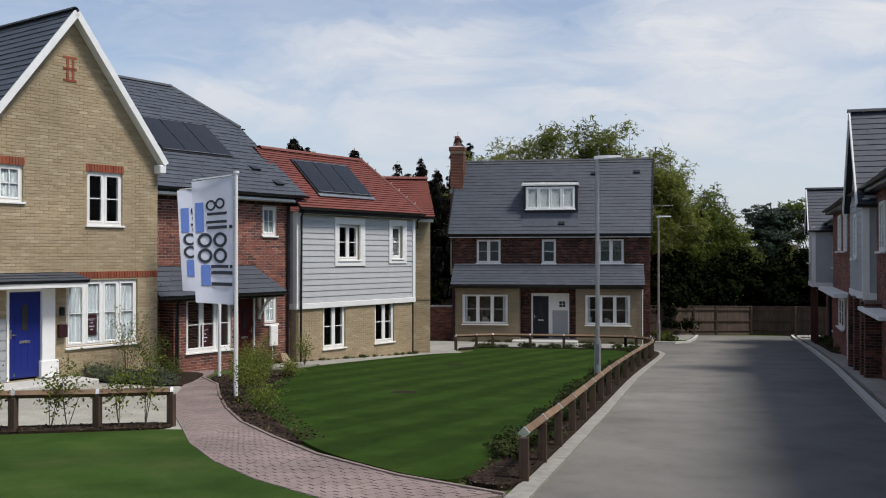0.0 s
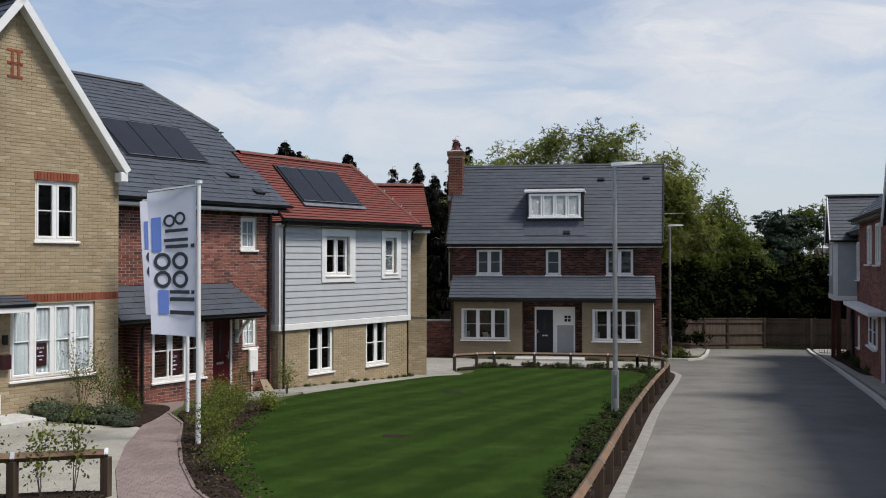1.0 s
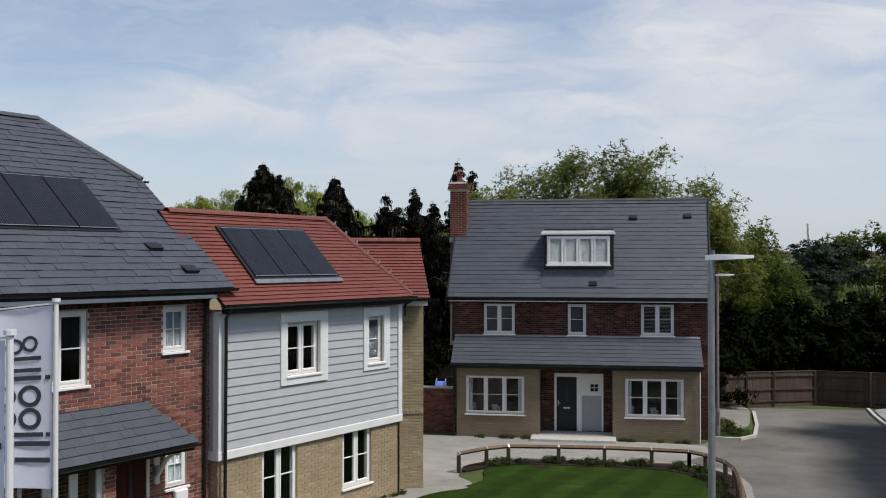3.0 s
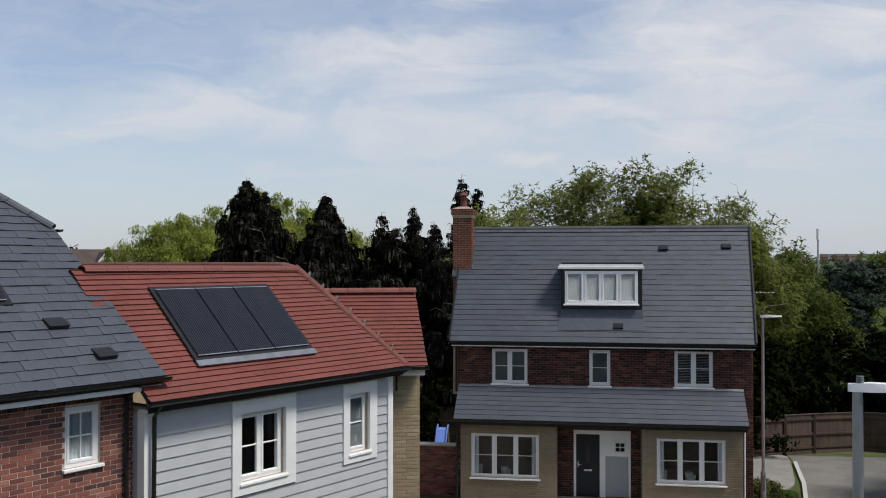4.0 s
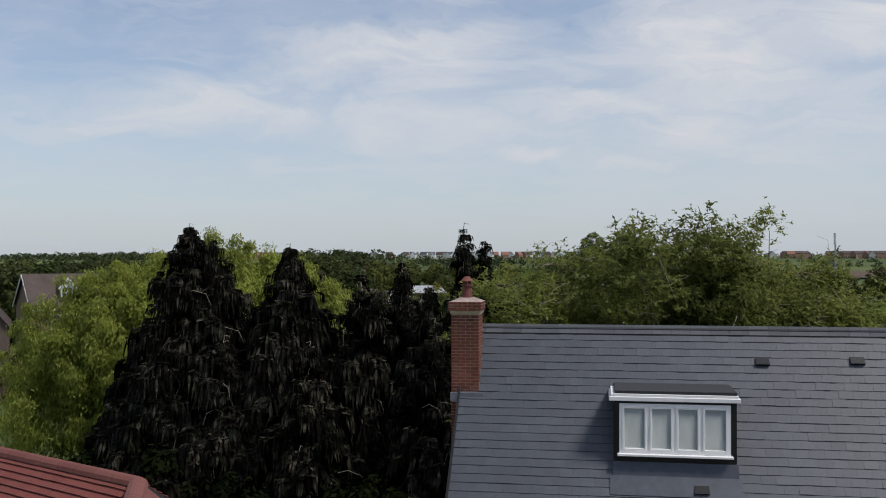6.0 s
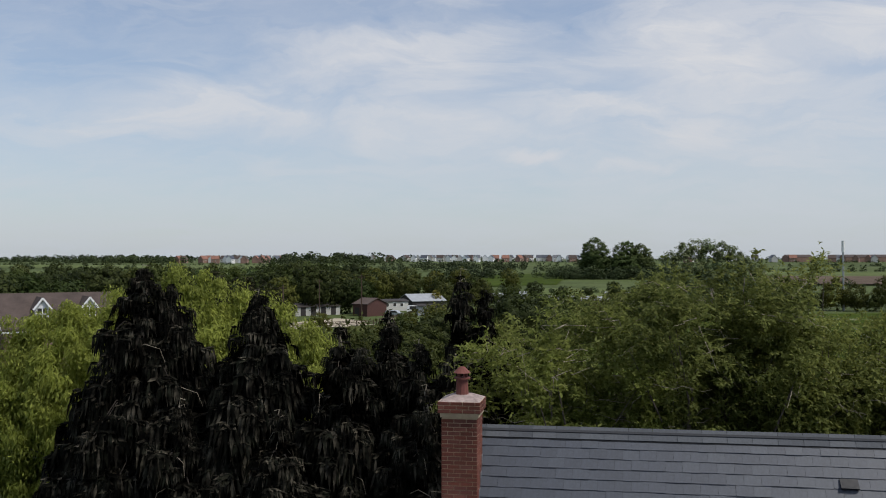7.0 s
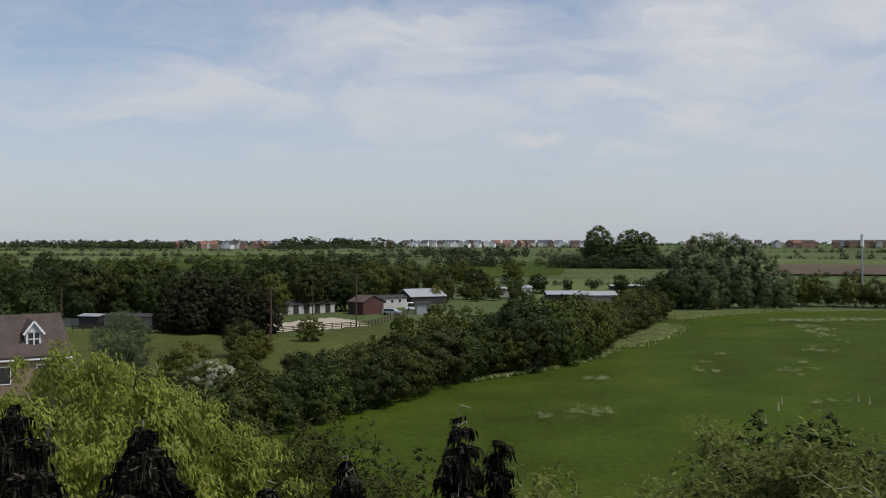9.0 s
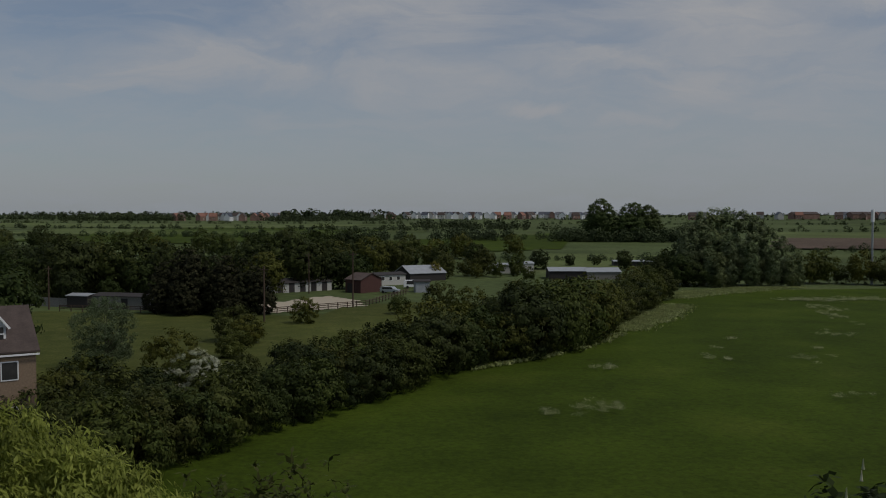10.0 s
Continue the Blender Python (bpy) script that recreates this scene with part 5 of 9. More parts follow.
def gable_house():
    h = thing("gabled_house", ROW, "buff brick gabled house with slate roof and blue door", "house")
    Y = 14.06
    A, HW, ZE, K = 16.83, 2.47, 6.38, 1.32
    top = ZE + HW * K
    holes = [(17.27, 18.26, 4.68, 5.96), (15.06, 15.66, 5.15, 5.97), (16.74, 18.70, 1.79, 3.36), (15.28, 16.15, 1.15, 3.18)]
    w = PM()
    slab(w, A - HW, A + HW, 0.2, ZE, Y, Y + 0.24, holes)
    w.prism([(A - HW, Y, ZE), (A + HW, Y, ZE), (A, Y, top)], (0, 0.24, 0))
    part("wall", w, MORTAR, h, "front gable wall")
    for x in (A - HW, A + HW - 0.24):
        w = PM()
        w.box(x, x + 0.24, Y + 0.24, 22.5, 0.2, ZE)
        part("wall", w, MORTAR, h)
    w = PM()
    w.box(A - HW, A + HW, 22.5, 22.7, 0.2, ZE)
    part("wall", w, MORTAR, h)
    pm = PM()
    over = [(17.24, 18.29, 5.96, 6.14), (15.03, 15.69, 5.97, 6.15), (16.72, A + HW, 3.40, 3.56)]
    bricks(pm, A - HW, A + HW, 0.7, top - 0.1, Y, holes + over, single=(h, BRICK_TAN, 17.0, 19.3), span=lambda z: (A - HW, A + HW) if z < ZE else (A - HW + (z - ZE) / K, A + HW - (z - ZE) / K))
    part("bricks", pm, BRICK_TAN, h, "mottled buff bricks", kind="stuff")
    for a, b, c, d in over:
        pm = PM()
        soldiers(pm, a, b, c, d, Y, 0.014)
        part("brick_band" if b - a > 2 else "lintel", pm, BRICK_ORANGE, h, "upright red bricks")
    pm = PM()
    for z in (8.02, 8.30, 8.56):
        pm.box(16.64, 16.98, Y - 0.02, Y, z, z + 0.05)
    for x in (16.72, 16.86):
        pm.box(x, x + 0.06, Y - 0.02, Y, 8.07, 8.56)
    part("brick_emblem", pm, BRICK_ORANGE, h, "red brick emblem in the gable")
    window(h, *holes[0], Y, 2, dress="curtain")
    window(h, *holes[1], Y, 1, uprights=1, dress="net")
    window(h, *holes[2], Y, 4, dress="net")
    bd = PM()
    bd.box(17.30, 17.58, Y + 0.052, Y + 0.060, 2.04, 2.52)
    sg = part("notice", bd, BOARD_MAROON, h, "maroon window notice")
    part("lettering", lettering("PLOT", 0.07, 17.44, Y + 0.050, 2.39), FLAG_WHITE, sg, "white lettering")
    for k, w in enumerate((0.03, 0.07, 0.03)):
        p = PM()
        p.box(17.44 - w, 17.44 + w, Y + 0.047, Y + 0.052, 2.32 - k * 0.08, 2.34 - k * 0.08)
        part("text_bar", p, FLAG_WHITE, sg)
    # porch with white posts
    door(h, 15.33, 16.10, 1.20, 3.13, Y + 0.02, DOOR_BLUE)
    f = PM()
    f.box(15.27, 15.33, Y - 0.03, Y + 0.1, 1.15, 3.18)
    f.box(16.10, 16.42, Y - 0.06, Y + 0.1, 1.15, 3.34)
    f.box(16.06, 16.50, Y - 0.09, Y + 0.1, 1.15, 1.55, 0.015)
    f.box(14.8, 16.42, Y - 0.06, Y + 0.1, 3.18, 3.34)
    f.box(15.33, 16.10, Y - 0.03, Y + 0.1, 3.13, 3.18)
    part("door_frame", f, UPVC, h, "white door surround")
    p = PM()
    p.box(14.6, 15.24, Y - 0.03, Y + 0.05, 1.15, 2.55)
    for k in range(6):
        p.box(14.6, 15.24, Y - 0.045, Y - 0.03, 1.2 + k * 0.22, 1.38 + k * 0.22)
    part("side_panel", p, PANEL_GREY, h, "grey boarded side panel")
    e = (1, 0, 0)
    roof(h, (14.2, 13.45, 3.38), e, (0, 0.6, 0.17), [(0, 0), (2.75, 0), (2.75, 0.62), (0, 0.62)], 0.2, 0.28, SLATE)
    w = PM()
    w.box(14.2, 16.92, 13.48, 13.54, 3.22, 3.38)
    w.box(14.2, 16.92, 13.54, Y, 3.24, 3.28)
    part("canopy_edge", w, WHITE, h, "white porch canopy edge")
    s = PM()
    s.box(14.5, 16.9, 13.0, Y, 0.6, 1.13, 0.015)
    part("doorstep", s, STONE, h, "pale doorstep")
    m = PM()
    m.box(16.50, 16.70, 13.93, Y - 0.01, 2.05, 2.35, 0.01)
    part("sign_plate", m, BOARD_MAROON, h, "small maroon sign beside the door")
    lt = PM()
    lt.box(16.55, 16.63, 13.94, Y - 0.01, 2.55, 2.75, 0.01)
    part("wall_lantern", lt, BLACK, h, "black wall lantern")
    # roof
    for sg in (-1, 1):
        Ls = HW + 0.05
        sl = Vector((-sg, 0, K)).normalized()
        ln = Ls * math.hypot(1, K)
        o = (A + sg * Ls, 13.78, ZE - 0.05 * K + 0.04)
        roof(h, o, (0, 1, 0), sl, [(0, 0), (8.9, 0), (8.9, ln), (0, ln)], 0.20, 0.28, SLATE)
        b = PM()
        p0, p1 = Vector((A + sg * (Ls + 0.02), 13.80, ZE - 0.07 * K - 0.03)), Vector((A, 13.80, top - 0.03))
        b.beam(p0, p1, 0.05, 0.15, (sg * K, 0, 1))
        part("bargeboard", b, WHITE, h, "white bargeboard")
        b = PM()
        b.beam(p0 + Vector((0, 0.15, -0.07)), p1 + Vector((0, 0.15, -0.07)), 0.26, 0.02, (sg * K, 0, 1))
        part("soffit", b, WHITE, h, "white verge soffit")
    c = PM()
    c.box(A + HW - 0.12, A + HW + 0.07, 13.79, 14.06, ZE - 0.36, ZE - 0.14, 0.02)
    part("eaves_box", c, WHITE, h, "white boxed eaves end")
    ridge(h, (A, 13.86, top + 0.08), (A, 22.7, top + 0.10), RIDGE_GREY, 0.10)
    gutter(h, (A + HW + 0.12, 13.95, ZE - 0.12), (A + HW + 0.12, 18.5, ZE - 0.12), 0.06)


far_house()
clad_house()
brick_house()
gable_house()


# ---- ground ----
def land():
    pm = PM()
    xs = [-2600, -1200, -500, -220, -120, -80, -50, -30, -20, -10, 0, 10, 20, 30, 50, 80, 120, 220, 500, 1200, 2600]
    ys = [-300, -120, -50, -20, 0, 20, 40, 60, 66, 70, 74, 78, 82, 86, 90, 94, 98, 102, 106, 130, 170, 220, 300, 400, 520, 680, 900, 1200, 1500, 1900, 2400, 3200, 4500]
    pm.add([(x, y, ground(x, y)) for y in ys for x in xs], [(j * len(xs) + i, j * len(xs) + i + 1, (j + 1) * len(xs) + i + 1, (j + 1) * len(xs) + i) for j in range(len(ys) - 1) for i in range(len(xs) - 1)])
    tagged(part("ground", pm, LAND, kind="structure", smooth=True), "rolling green farmland", "ground")


def inside(x, y, poly):
    hit = False
    for (x0, y0), (x1, y1) in zip(poly, poly[1:] + poly[:1]):
        if (y0 > y) != (y1 > y) and x < x0 + (y - y0) * (x1 - x0) / (y1 - y0):
            hit = not hit
    return hit


def sheet(name, poly, mat, lift, label, category="ground", depth=0.25):
    """A flat patch that follows the slope of the street, with a solid edge; soft ground gets rounded corners."""
    pm = PM()
    if mat in (LAWN, ROUGH_LAWN, MULCH, CONCRETE, GRAVEL):
        for _ in range(2):
            poly = [q for a, b in zip(poly, poly[1:] + poly[:1]) for q in ((a[0] * 0.8 + b[0] * 0.2, a[1] * 0.8 + b[1] * 0.2), (a[0] * 0.2 + b[0] * 0.8, a[1] * 0.2 + b[1] * 0.8))]
    pm.prism([(x, y, ground(x, y) + lift) for x, y in poly], (0, 0, -depth))
    return tagged(part(name, pm, mat, kind="structure"), label, category)


def carpet(name, poly, mat, lift, cell, label):
    """A patch of open country in small cells that follows the land."""
    x0, x1 = min(p[0] for p in poly), max(p[0] for p in poly)
    y0, y1 = min(p[1] for p in poly), max(p[1] for p in poly)
    nx, ny = int((x1 - x0) / cell) + 1, int((y1 - y0) / cell) + 1
    pm = PM()
    pm.v = [(x0 + i * cell, y0 + j * cell, ground(0, y0 + j * cell) + lift) for j in range(ny + 1) for i in range(nx + 1)]
    pm.f = [(j * (nx + 1) + i, j * (nx + 1) + i + 1, (j + 1) * (nx + 1) + i + 1, (j + 1) * (nx + 1) + i) for j in range(ny) for i in range(nx) if inside(x0 + (i + 0.5) * cell, y0 + (j + 0.5) * cell, poly)]
    return tagged(part(name, pm, mat, kind="structure", smooth=True), label, "field")


land()
KERB_L = [(4.9, 0), (6.33, 10.3), (6.63, 12.9), (7.24, 18.3), (8.0, 25.5), (8.7, 30.9), (9.2, 34.6), (9.5, 37.2), (9.4, 38.8), (8.8, 40.0), (7.9, 40.5), (2.6, 40.6)]
KERB_R = [(18.1, 57.9), (17.5, 54.3), (15.9, 42.5), (14.1, 30.5), (12.1, 18.5), (9.0, 0), (6.9, -12)]
VERGE = [(9.75, 46.3), (10.6, 46.2), (11.3, 47.2), (11.9, 50.5), (12.55, 55.4)]
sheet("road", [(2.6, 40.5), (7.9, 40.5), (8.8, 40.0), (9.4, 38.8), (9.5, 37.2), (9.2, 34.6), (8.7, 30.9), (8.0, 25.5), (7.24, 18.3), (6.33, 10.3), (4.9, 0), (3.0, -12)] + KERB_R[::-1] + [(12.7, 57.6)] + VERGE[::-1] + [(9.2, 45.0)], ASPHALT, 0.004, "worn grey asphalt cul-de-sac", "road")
sheet("driveway", [(-9, 36.2), (-1.2, 37.4), (0.2, 36.2), (1.05, 35.0), (2.1, 35.2), (2.25, 36.2), (1.5, 37.3), (2.2, 40.55), (7.9, 40.55), (9.3, 42.8), (9.2, 45.1), (-9, 45.3)], CONCRETE, 0.016, "pale paved drive before the detached house", "driveway")
LAWN_POLY = [(-0.95, 25.4), (-0.25, 21.5), (0.35, 18.8), (1.05, 17.05), (1.6, 16.2), (2.3, 15.0), (3.0, 13.6), (3.75, 12.5), (4.95, 11.35), (5.6, 10.98), (6.0, 12.2), (6.15, 15), (6.35, 19.2), (7.0, 25.5), (7.9, 31), (8.5, 35.4), (8.5, 37.6), (7.6, 39.2), (3.3, 39.3), (2.2, 38.4), (2.5, 36.6), (2.1, 35.45), (1.05, 34.5), (-1.0, 28.6)]
sheet("lawn", LAWN_POLY, LAWN, 0.05, "mown striped green lawn", "lawn")
sheet("front_lawn", [(0.6, 14.35), (1.4, 14.3), (3.2, 11.9), (5.0, 10.3), (5.6, 8.0), (4.5, 2), (-9, 2), (-9, 10.2), (-1.4, 13.2)], ROUGH_LAWN, 0.026, "mown grass before the timber rail", "lawn")
sheet("footpath", [(-1.15, 28.3), (-0.9, 27.6), (-0.75, 28.4), (1.25, 34.35), (2.25, 35.3), (2.1, 35.5), (1.05, 35.3), (0.5, 34.9), (-1.9, 28.9), (-3.0, 26.6), (-2.4, 25.6), (-1.4, 27.2)], CONCRETE, 0.055, "pale concrete footpath beside the houses", "path")
sheet("forecourt", [(-2.0, 21.0), (-1.1, 18.8), (-0.1, 16.5), (0.95, 14.6), (0.9, 14.2), (-1.4, 13.6), (-9, 10.6), (-9, 18), (-6.6, 22.6), (-4.9, 21.6), (-3.2, 20.9)], GRAVEL, 0.02, "pale gravel forecourt", "forecourt")
sheet("planting_bed", [(-4.9, 21.7), (-3.2, 21.0), (-2.1, 20.7), (-2.3, 22.0), (-3.0, 24.4), (-4.4, 24.6)], MULCH, 0.05, "dark mulched bed by the wall", "bed")
sheet("flower_bed", [(-2.45, 23.2), (-1.5, 21.7), (0.2, 17.6), (1.5, 15.3), (3.0, 13.3), (3.35, 13.8), (2.0, 16.3), (0.6, 19.2), (-0.1, 22.6), (-0.9, 25.5), (-1.7, 26.0), (-2.4, 25.0)], MULCH, 0.044, "bark mulched flower bed", "bed")
sheet("verge_bed", [(5.65, 11.0), (6.3, 10.75), (6.55, 12.9), (7.16, 18.3), (7.92, 25.5), (8.62, 30.9), (9.12, 34.6), (9.42, 37.2), (9.3, 38.5), (8.7, 39.6), (7.8, 40.05), (2.6, 40.1), (1.6, 38.6), (1.7, 37.6), (2.3, 38.5), (3.3, 39.25), (7.6, 39.15), (8.45, 37.6), (8.45, 35.4), (7.85, 31), (6.95, 25.5), (6.3, 19.2), (6.1, 15), (5.95, 12.2)], MULCH, 0.065, "mulched strip under the rail", "bed")
sheet("fence_bed", [(0.75, 14.3), (0.5, 14.95), (-1.5, 13.95), (-9, 11.0), (-9, 10.3), (-1.4, 13.25)], MULCH, 0.06, "mulched strip under the rail", "bed")
sheet("wall_bed", [(-2.0, 28.8), (0.55, 34.0), (1.0, 34.95), (0.5, 34.9), (-1.85, 29.15)], MULCH, 0.045, "narrow planted strip at the wall", "bed")
sheet("grass_verge", [(9.75, 46.45), (10.5, 46.35), (11.15, 47.3), (11.45, 49.4), (9.75, 49.0)], LAWN, 0.06, "small grass corner", "lawn")
sheet("side_paving", [(9.6, 49.0), (11.45, 49.4), (12.4, 55.4), (12.6, 57.6), (9.6, 57.6)], CONCRETE, 0.05, "pale paving beside the house", "paving")
sheet("pavement", [(18.3, 57.9), (17.7, 54.3), (16.1, 42.5), (14.3, 30.5), (12.3, 18.5), (9.2, 0), (12, 0), (15.0, 18.5), (16.4, 30.5), (18.3, 42.5), (20.4, 57.9)], CONCRETE, 0.09, "pale footway before the boarded houses", "pavement")
sheet("garden_bed", [(17.5, 50.5), (16.55, 43.6), (15.75, 38.0), (16.4, 37.8), (17.2, 43.5), (18.6, 52)], MULCH, 0.12, "dark planted strip before the boarded houses", "bed")


def kerb(name, pts, w=0.14, h=0.10, step=0.9, mat=None):
    """Kerb stones laid end to end."""
    k = thing(name, Matrix(), "pale concrete kerb", "kerb", kind="structure")
    for (x0, y0), (x1, y1) in zip(pts, pts[1:]):
        n = max(1, round(math.hypot(x1 - x0, y1 - y0) / step))
        for i in range(n):
            a, b = (i + 0.003) / n, (i + 0.997) / n
            p = Vector((x0 + (x1 - x0) * a, y0 + (y1 - y0) * a, 0))
            q = Vector((x0 + (x1 - x0) * b, y0 + (y1 - y0) * b, 0))
            pm = PM()
            p.z, q.z = ground(*p.xy) + h / 2 - 0.03, ground(*q.xy) + h / 2 - 0.03
            pm.beam(p, q, w, h + 0.06)
            part("kerb_stone", pm, mat or STONE, k)


kerb("kerb_west", KERB_L, 0.24, 0.04, 2.4, mat=KERB)
kerb("kerb_east", KERB_R[:-1])
kerb("kerb_verge", VERGE)


def paver_path():
    """The curved block path: a sand bed and bricks laid across it."""
    left = [(-2.1, 21.0), (-1.2, 18.6), (-0.2, 16.4), (0.85, 14.5), (1.6, 13.1), (2.5, 11.8), (3.4, 10.8), (4.3, 10.05), (5.2, 9.5)]
    right = [(-2.5, 23.0), (-1.5, 21.5), (-0.5, 19.2), (0.5, 17.1), (1.5, 15.3), (2.5, 13.9), (3.6, 12.5), (4.9, 11.3), (6.2, 10.5)]
    path = sheet("block_path", left + right[::-1] + [(-2.9, 24.6), (-3.3, 25.6), (-4.2, 24.6), (-3.0, 22.6)], SANDPATH, 0.030, "pinkish block-paved garden path", "path")
    rows = []
    for i in range(8):
        for k in range(11):
            t = k / 11
            rows.append((Vector(left[i]).lerp(Vector(left[i + 1]), t), Vector(right[i]).lerp(Vector(right[i + 1]), t)))
    rng = random.Random(5)
    near, rest = 0, PM()
    for j, ((a, b), (c, d)) in enumerate(zip(rows, rows[1:])):
        n = max(4, round((b - a).length / 0.21))
        off = 0.5 * (j % 2)
        for i in range(n + 1):
            s0, s1 = max(0, (i - off + 0.03) / n), min(1, (i + 1 - off - 0.03) / n)
            if s1 - s0 < 0.02:
                continue
            q = [a.lerp(b, s0), a.lerp(b, s1), c.lerp(d, s1), c.lerp(d, s0)]
            m = sum(q, Vector((0, 0))) / 4
            q = [m + (p - m) * 0.96 for p in q]
            z = 0.036 + rng.uniform(-0.003, 0.003)
            pm = rest if near >= 290 or m.y > 15 else PM()
            pm.add([(p.x, p.y, ground(p.x, p.y) + 0.02) for p in q] + [(p.x, p.y, ground(p.x, p.y) + z) for p in q], [(4, 5, 6, 7), (0, 1, 5, 4), (1, 2, 6, 5), (2, 3, 7, 6), (3, 0, 4, 7)])
            if pm is not rest:
                part("paver", pm, PAVER, path)
                near += 1
    part("pavers", rest, PAVER, path, kind="stuff")
    edge = PM()
    for a, b in zip(right, right[1:]):
        edge.beam((*a, ground(*a) + 0.02), (*b, ground(*b) + 0.02), 0.05, 0.07)
    part("edging", edge, SANDPATH, path, "thin sandy path edging")


paver_path()


# ---- timber rails ----
def rail(name, pts, label, h=0.52, white=True):
    """A low knee rail: square posts with metal straps and a rail set on edge."""
    r = thing(name, Matrix(), label, "fence", group="timber knee rails")
    tops = []
    for x, y in pts:
        z = ground(x, y)
        p = PM()
        p.box(-0.055, 0.055, -0.055, 0.055, -0.4, h, 0.008)
        ob = part("post", p, WOOD_POST, r)
        ob.location = (x, y, z)
        tops.append(Vector((x, y, z + h + 0.045)))
    for a, b in zip(tops, tops[1:]):
        p = PM()
        d = (b - a).normalized()
        p.beam(a - d * 0.01, b + d * 0.01, 0.085, 0.085, (d.y * 0.7, -d.x * 0.7, 0.7))
        part("bar", p, WOOD_RAIL, r)
    for i, t in enumerate(tops):
        d = (tops[min(i + 1, len(tops) - 1)] - tops[max(i - 1, 0)]).normalized()
        p = PM()
        p.beam(t - d * 0.025, t + d * 0.025, 0.098, 0.098, (d.y * 0.7, -d.x * 0.7, 0.7))
        part("strap", p, CHROME if white else STEEL, r, "bright metal strap")


rail("knee_rail", [(6.34, 11.26), (6.47, 12.5), (6.61, 13.75), (6.76, 15.2), (6.90, 16.6), (7.04, 18.05), (7.19, 19.6), (7.36, 21.3), (7.57, 23.2), (7.81, 25.3), (8.06, 27.4), (8.32, 29.5), (8.61, 31.7), (8.86, 33.7), (9.03, 35.4), (9.10, 36.6), (9.0, 37.6), (8.6, 38.8), (8.2, 39.35)], "brown timber knee rail along the road")
rail("back_knee_rail", [(8.2, 39.35), (7.13, 39.5), (5.75, 39.6), (4.39, 39.5), (2.89, 39.3), (2.29, 38.73), (1.62, 37.62)], "brown timber knee rail behind the lawn")
rail("front_knee_rail", [(-4.6, 12.35), (-3.5, 12.75), (-2.45, 13.2), (-1.41, 13.65), (-0.33, 14.12), (0.6, 14.67)], "brown timber knee rail before the forecourt")


def board_fence():
    f = thing("board_fence", Matrix(), "weathered close-boarded timber fence", "fence")
    pts = [(8.0, 55.2), (10.57, 56.24), (12.58, 57.6), (13.95, 58.5), (16.09, 59.6), (18.45, 58.83), (20.8, 57.9), (23, 57)]
    pm, n = PM(), 0
    for (x0, y0), (x1, y1) in zip(pts, pts[1:]):
        z = ground(x0, y0)
        p = PM()
        p.box(-0.06, 0.06, -0.06, 0.06, -0.4, 1.72, 0.008)
        part("post", p, WOOD_POST, f).location = (x0, y0 - 0.06, z)
        L = math.hypot(x1 - x0, y1 - y0)
        d, zz = Vector(((x1 - x0) / L, (y1 - y0) / L, 0)), 0
        for h in (0.28, 0.85, 1.5):
            p = PM()
            p.beam((x0, y0 - 0.05, ground(x0, y0) + h), (x1, y1 - 0.05, ground(x1, y1) + h), 0.05, 0.085)
            part("rail", p, WOOD_POST, f)
        p = PM()
        p.beam((x0, y0 - 0.02, ground(x0, y0) + 0.06), (x1, y1 - 0.02, ground(x1, y1) + 0.06), 0.03, 0.18)
        part("gravel_board", p, WOOD_FENCE, f)
        p = PM()
        p.beam((x0, y0, ground(x0, y0) + 1.70), (x1, y1, ground(x1, y1) + 1.70), 0.08, 0.035)
        part("capping", p, WOOD_FENCE, f)
        m = int(L / 0.1)
        for i in range(m):
            a = Vector((x0, y0, 0)) + d * (i * L / m)
            b = Vector((x0, y0, 0)) + d * ((i + 1.12) * L / m)
            a.z = b.z = ground(a.x, a.y)
            q = PM()
            tk = Vector((-d.y, d.x, 0)) * 0.018
            q.prism([a + Vector((0, 0, 0.15)), b + Vector((0, 0, 0.15)) - tk * 0.6, b + Vector((0, 0, 1.69)) - tk * 0.6, a + Vector((0, 0, 1.69))], tk)
            part("board", q, WOOD_FENCE, f)


board_fence()


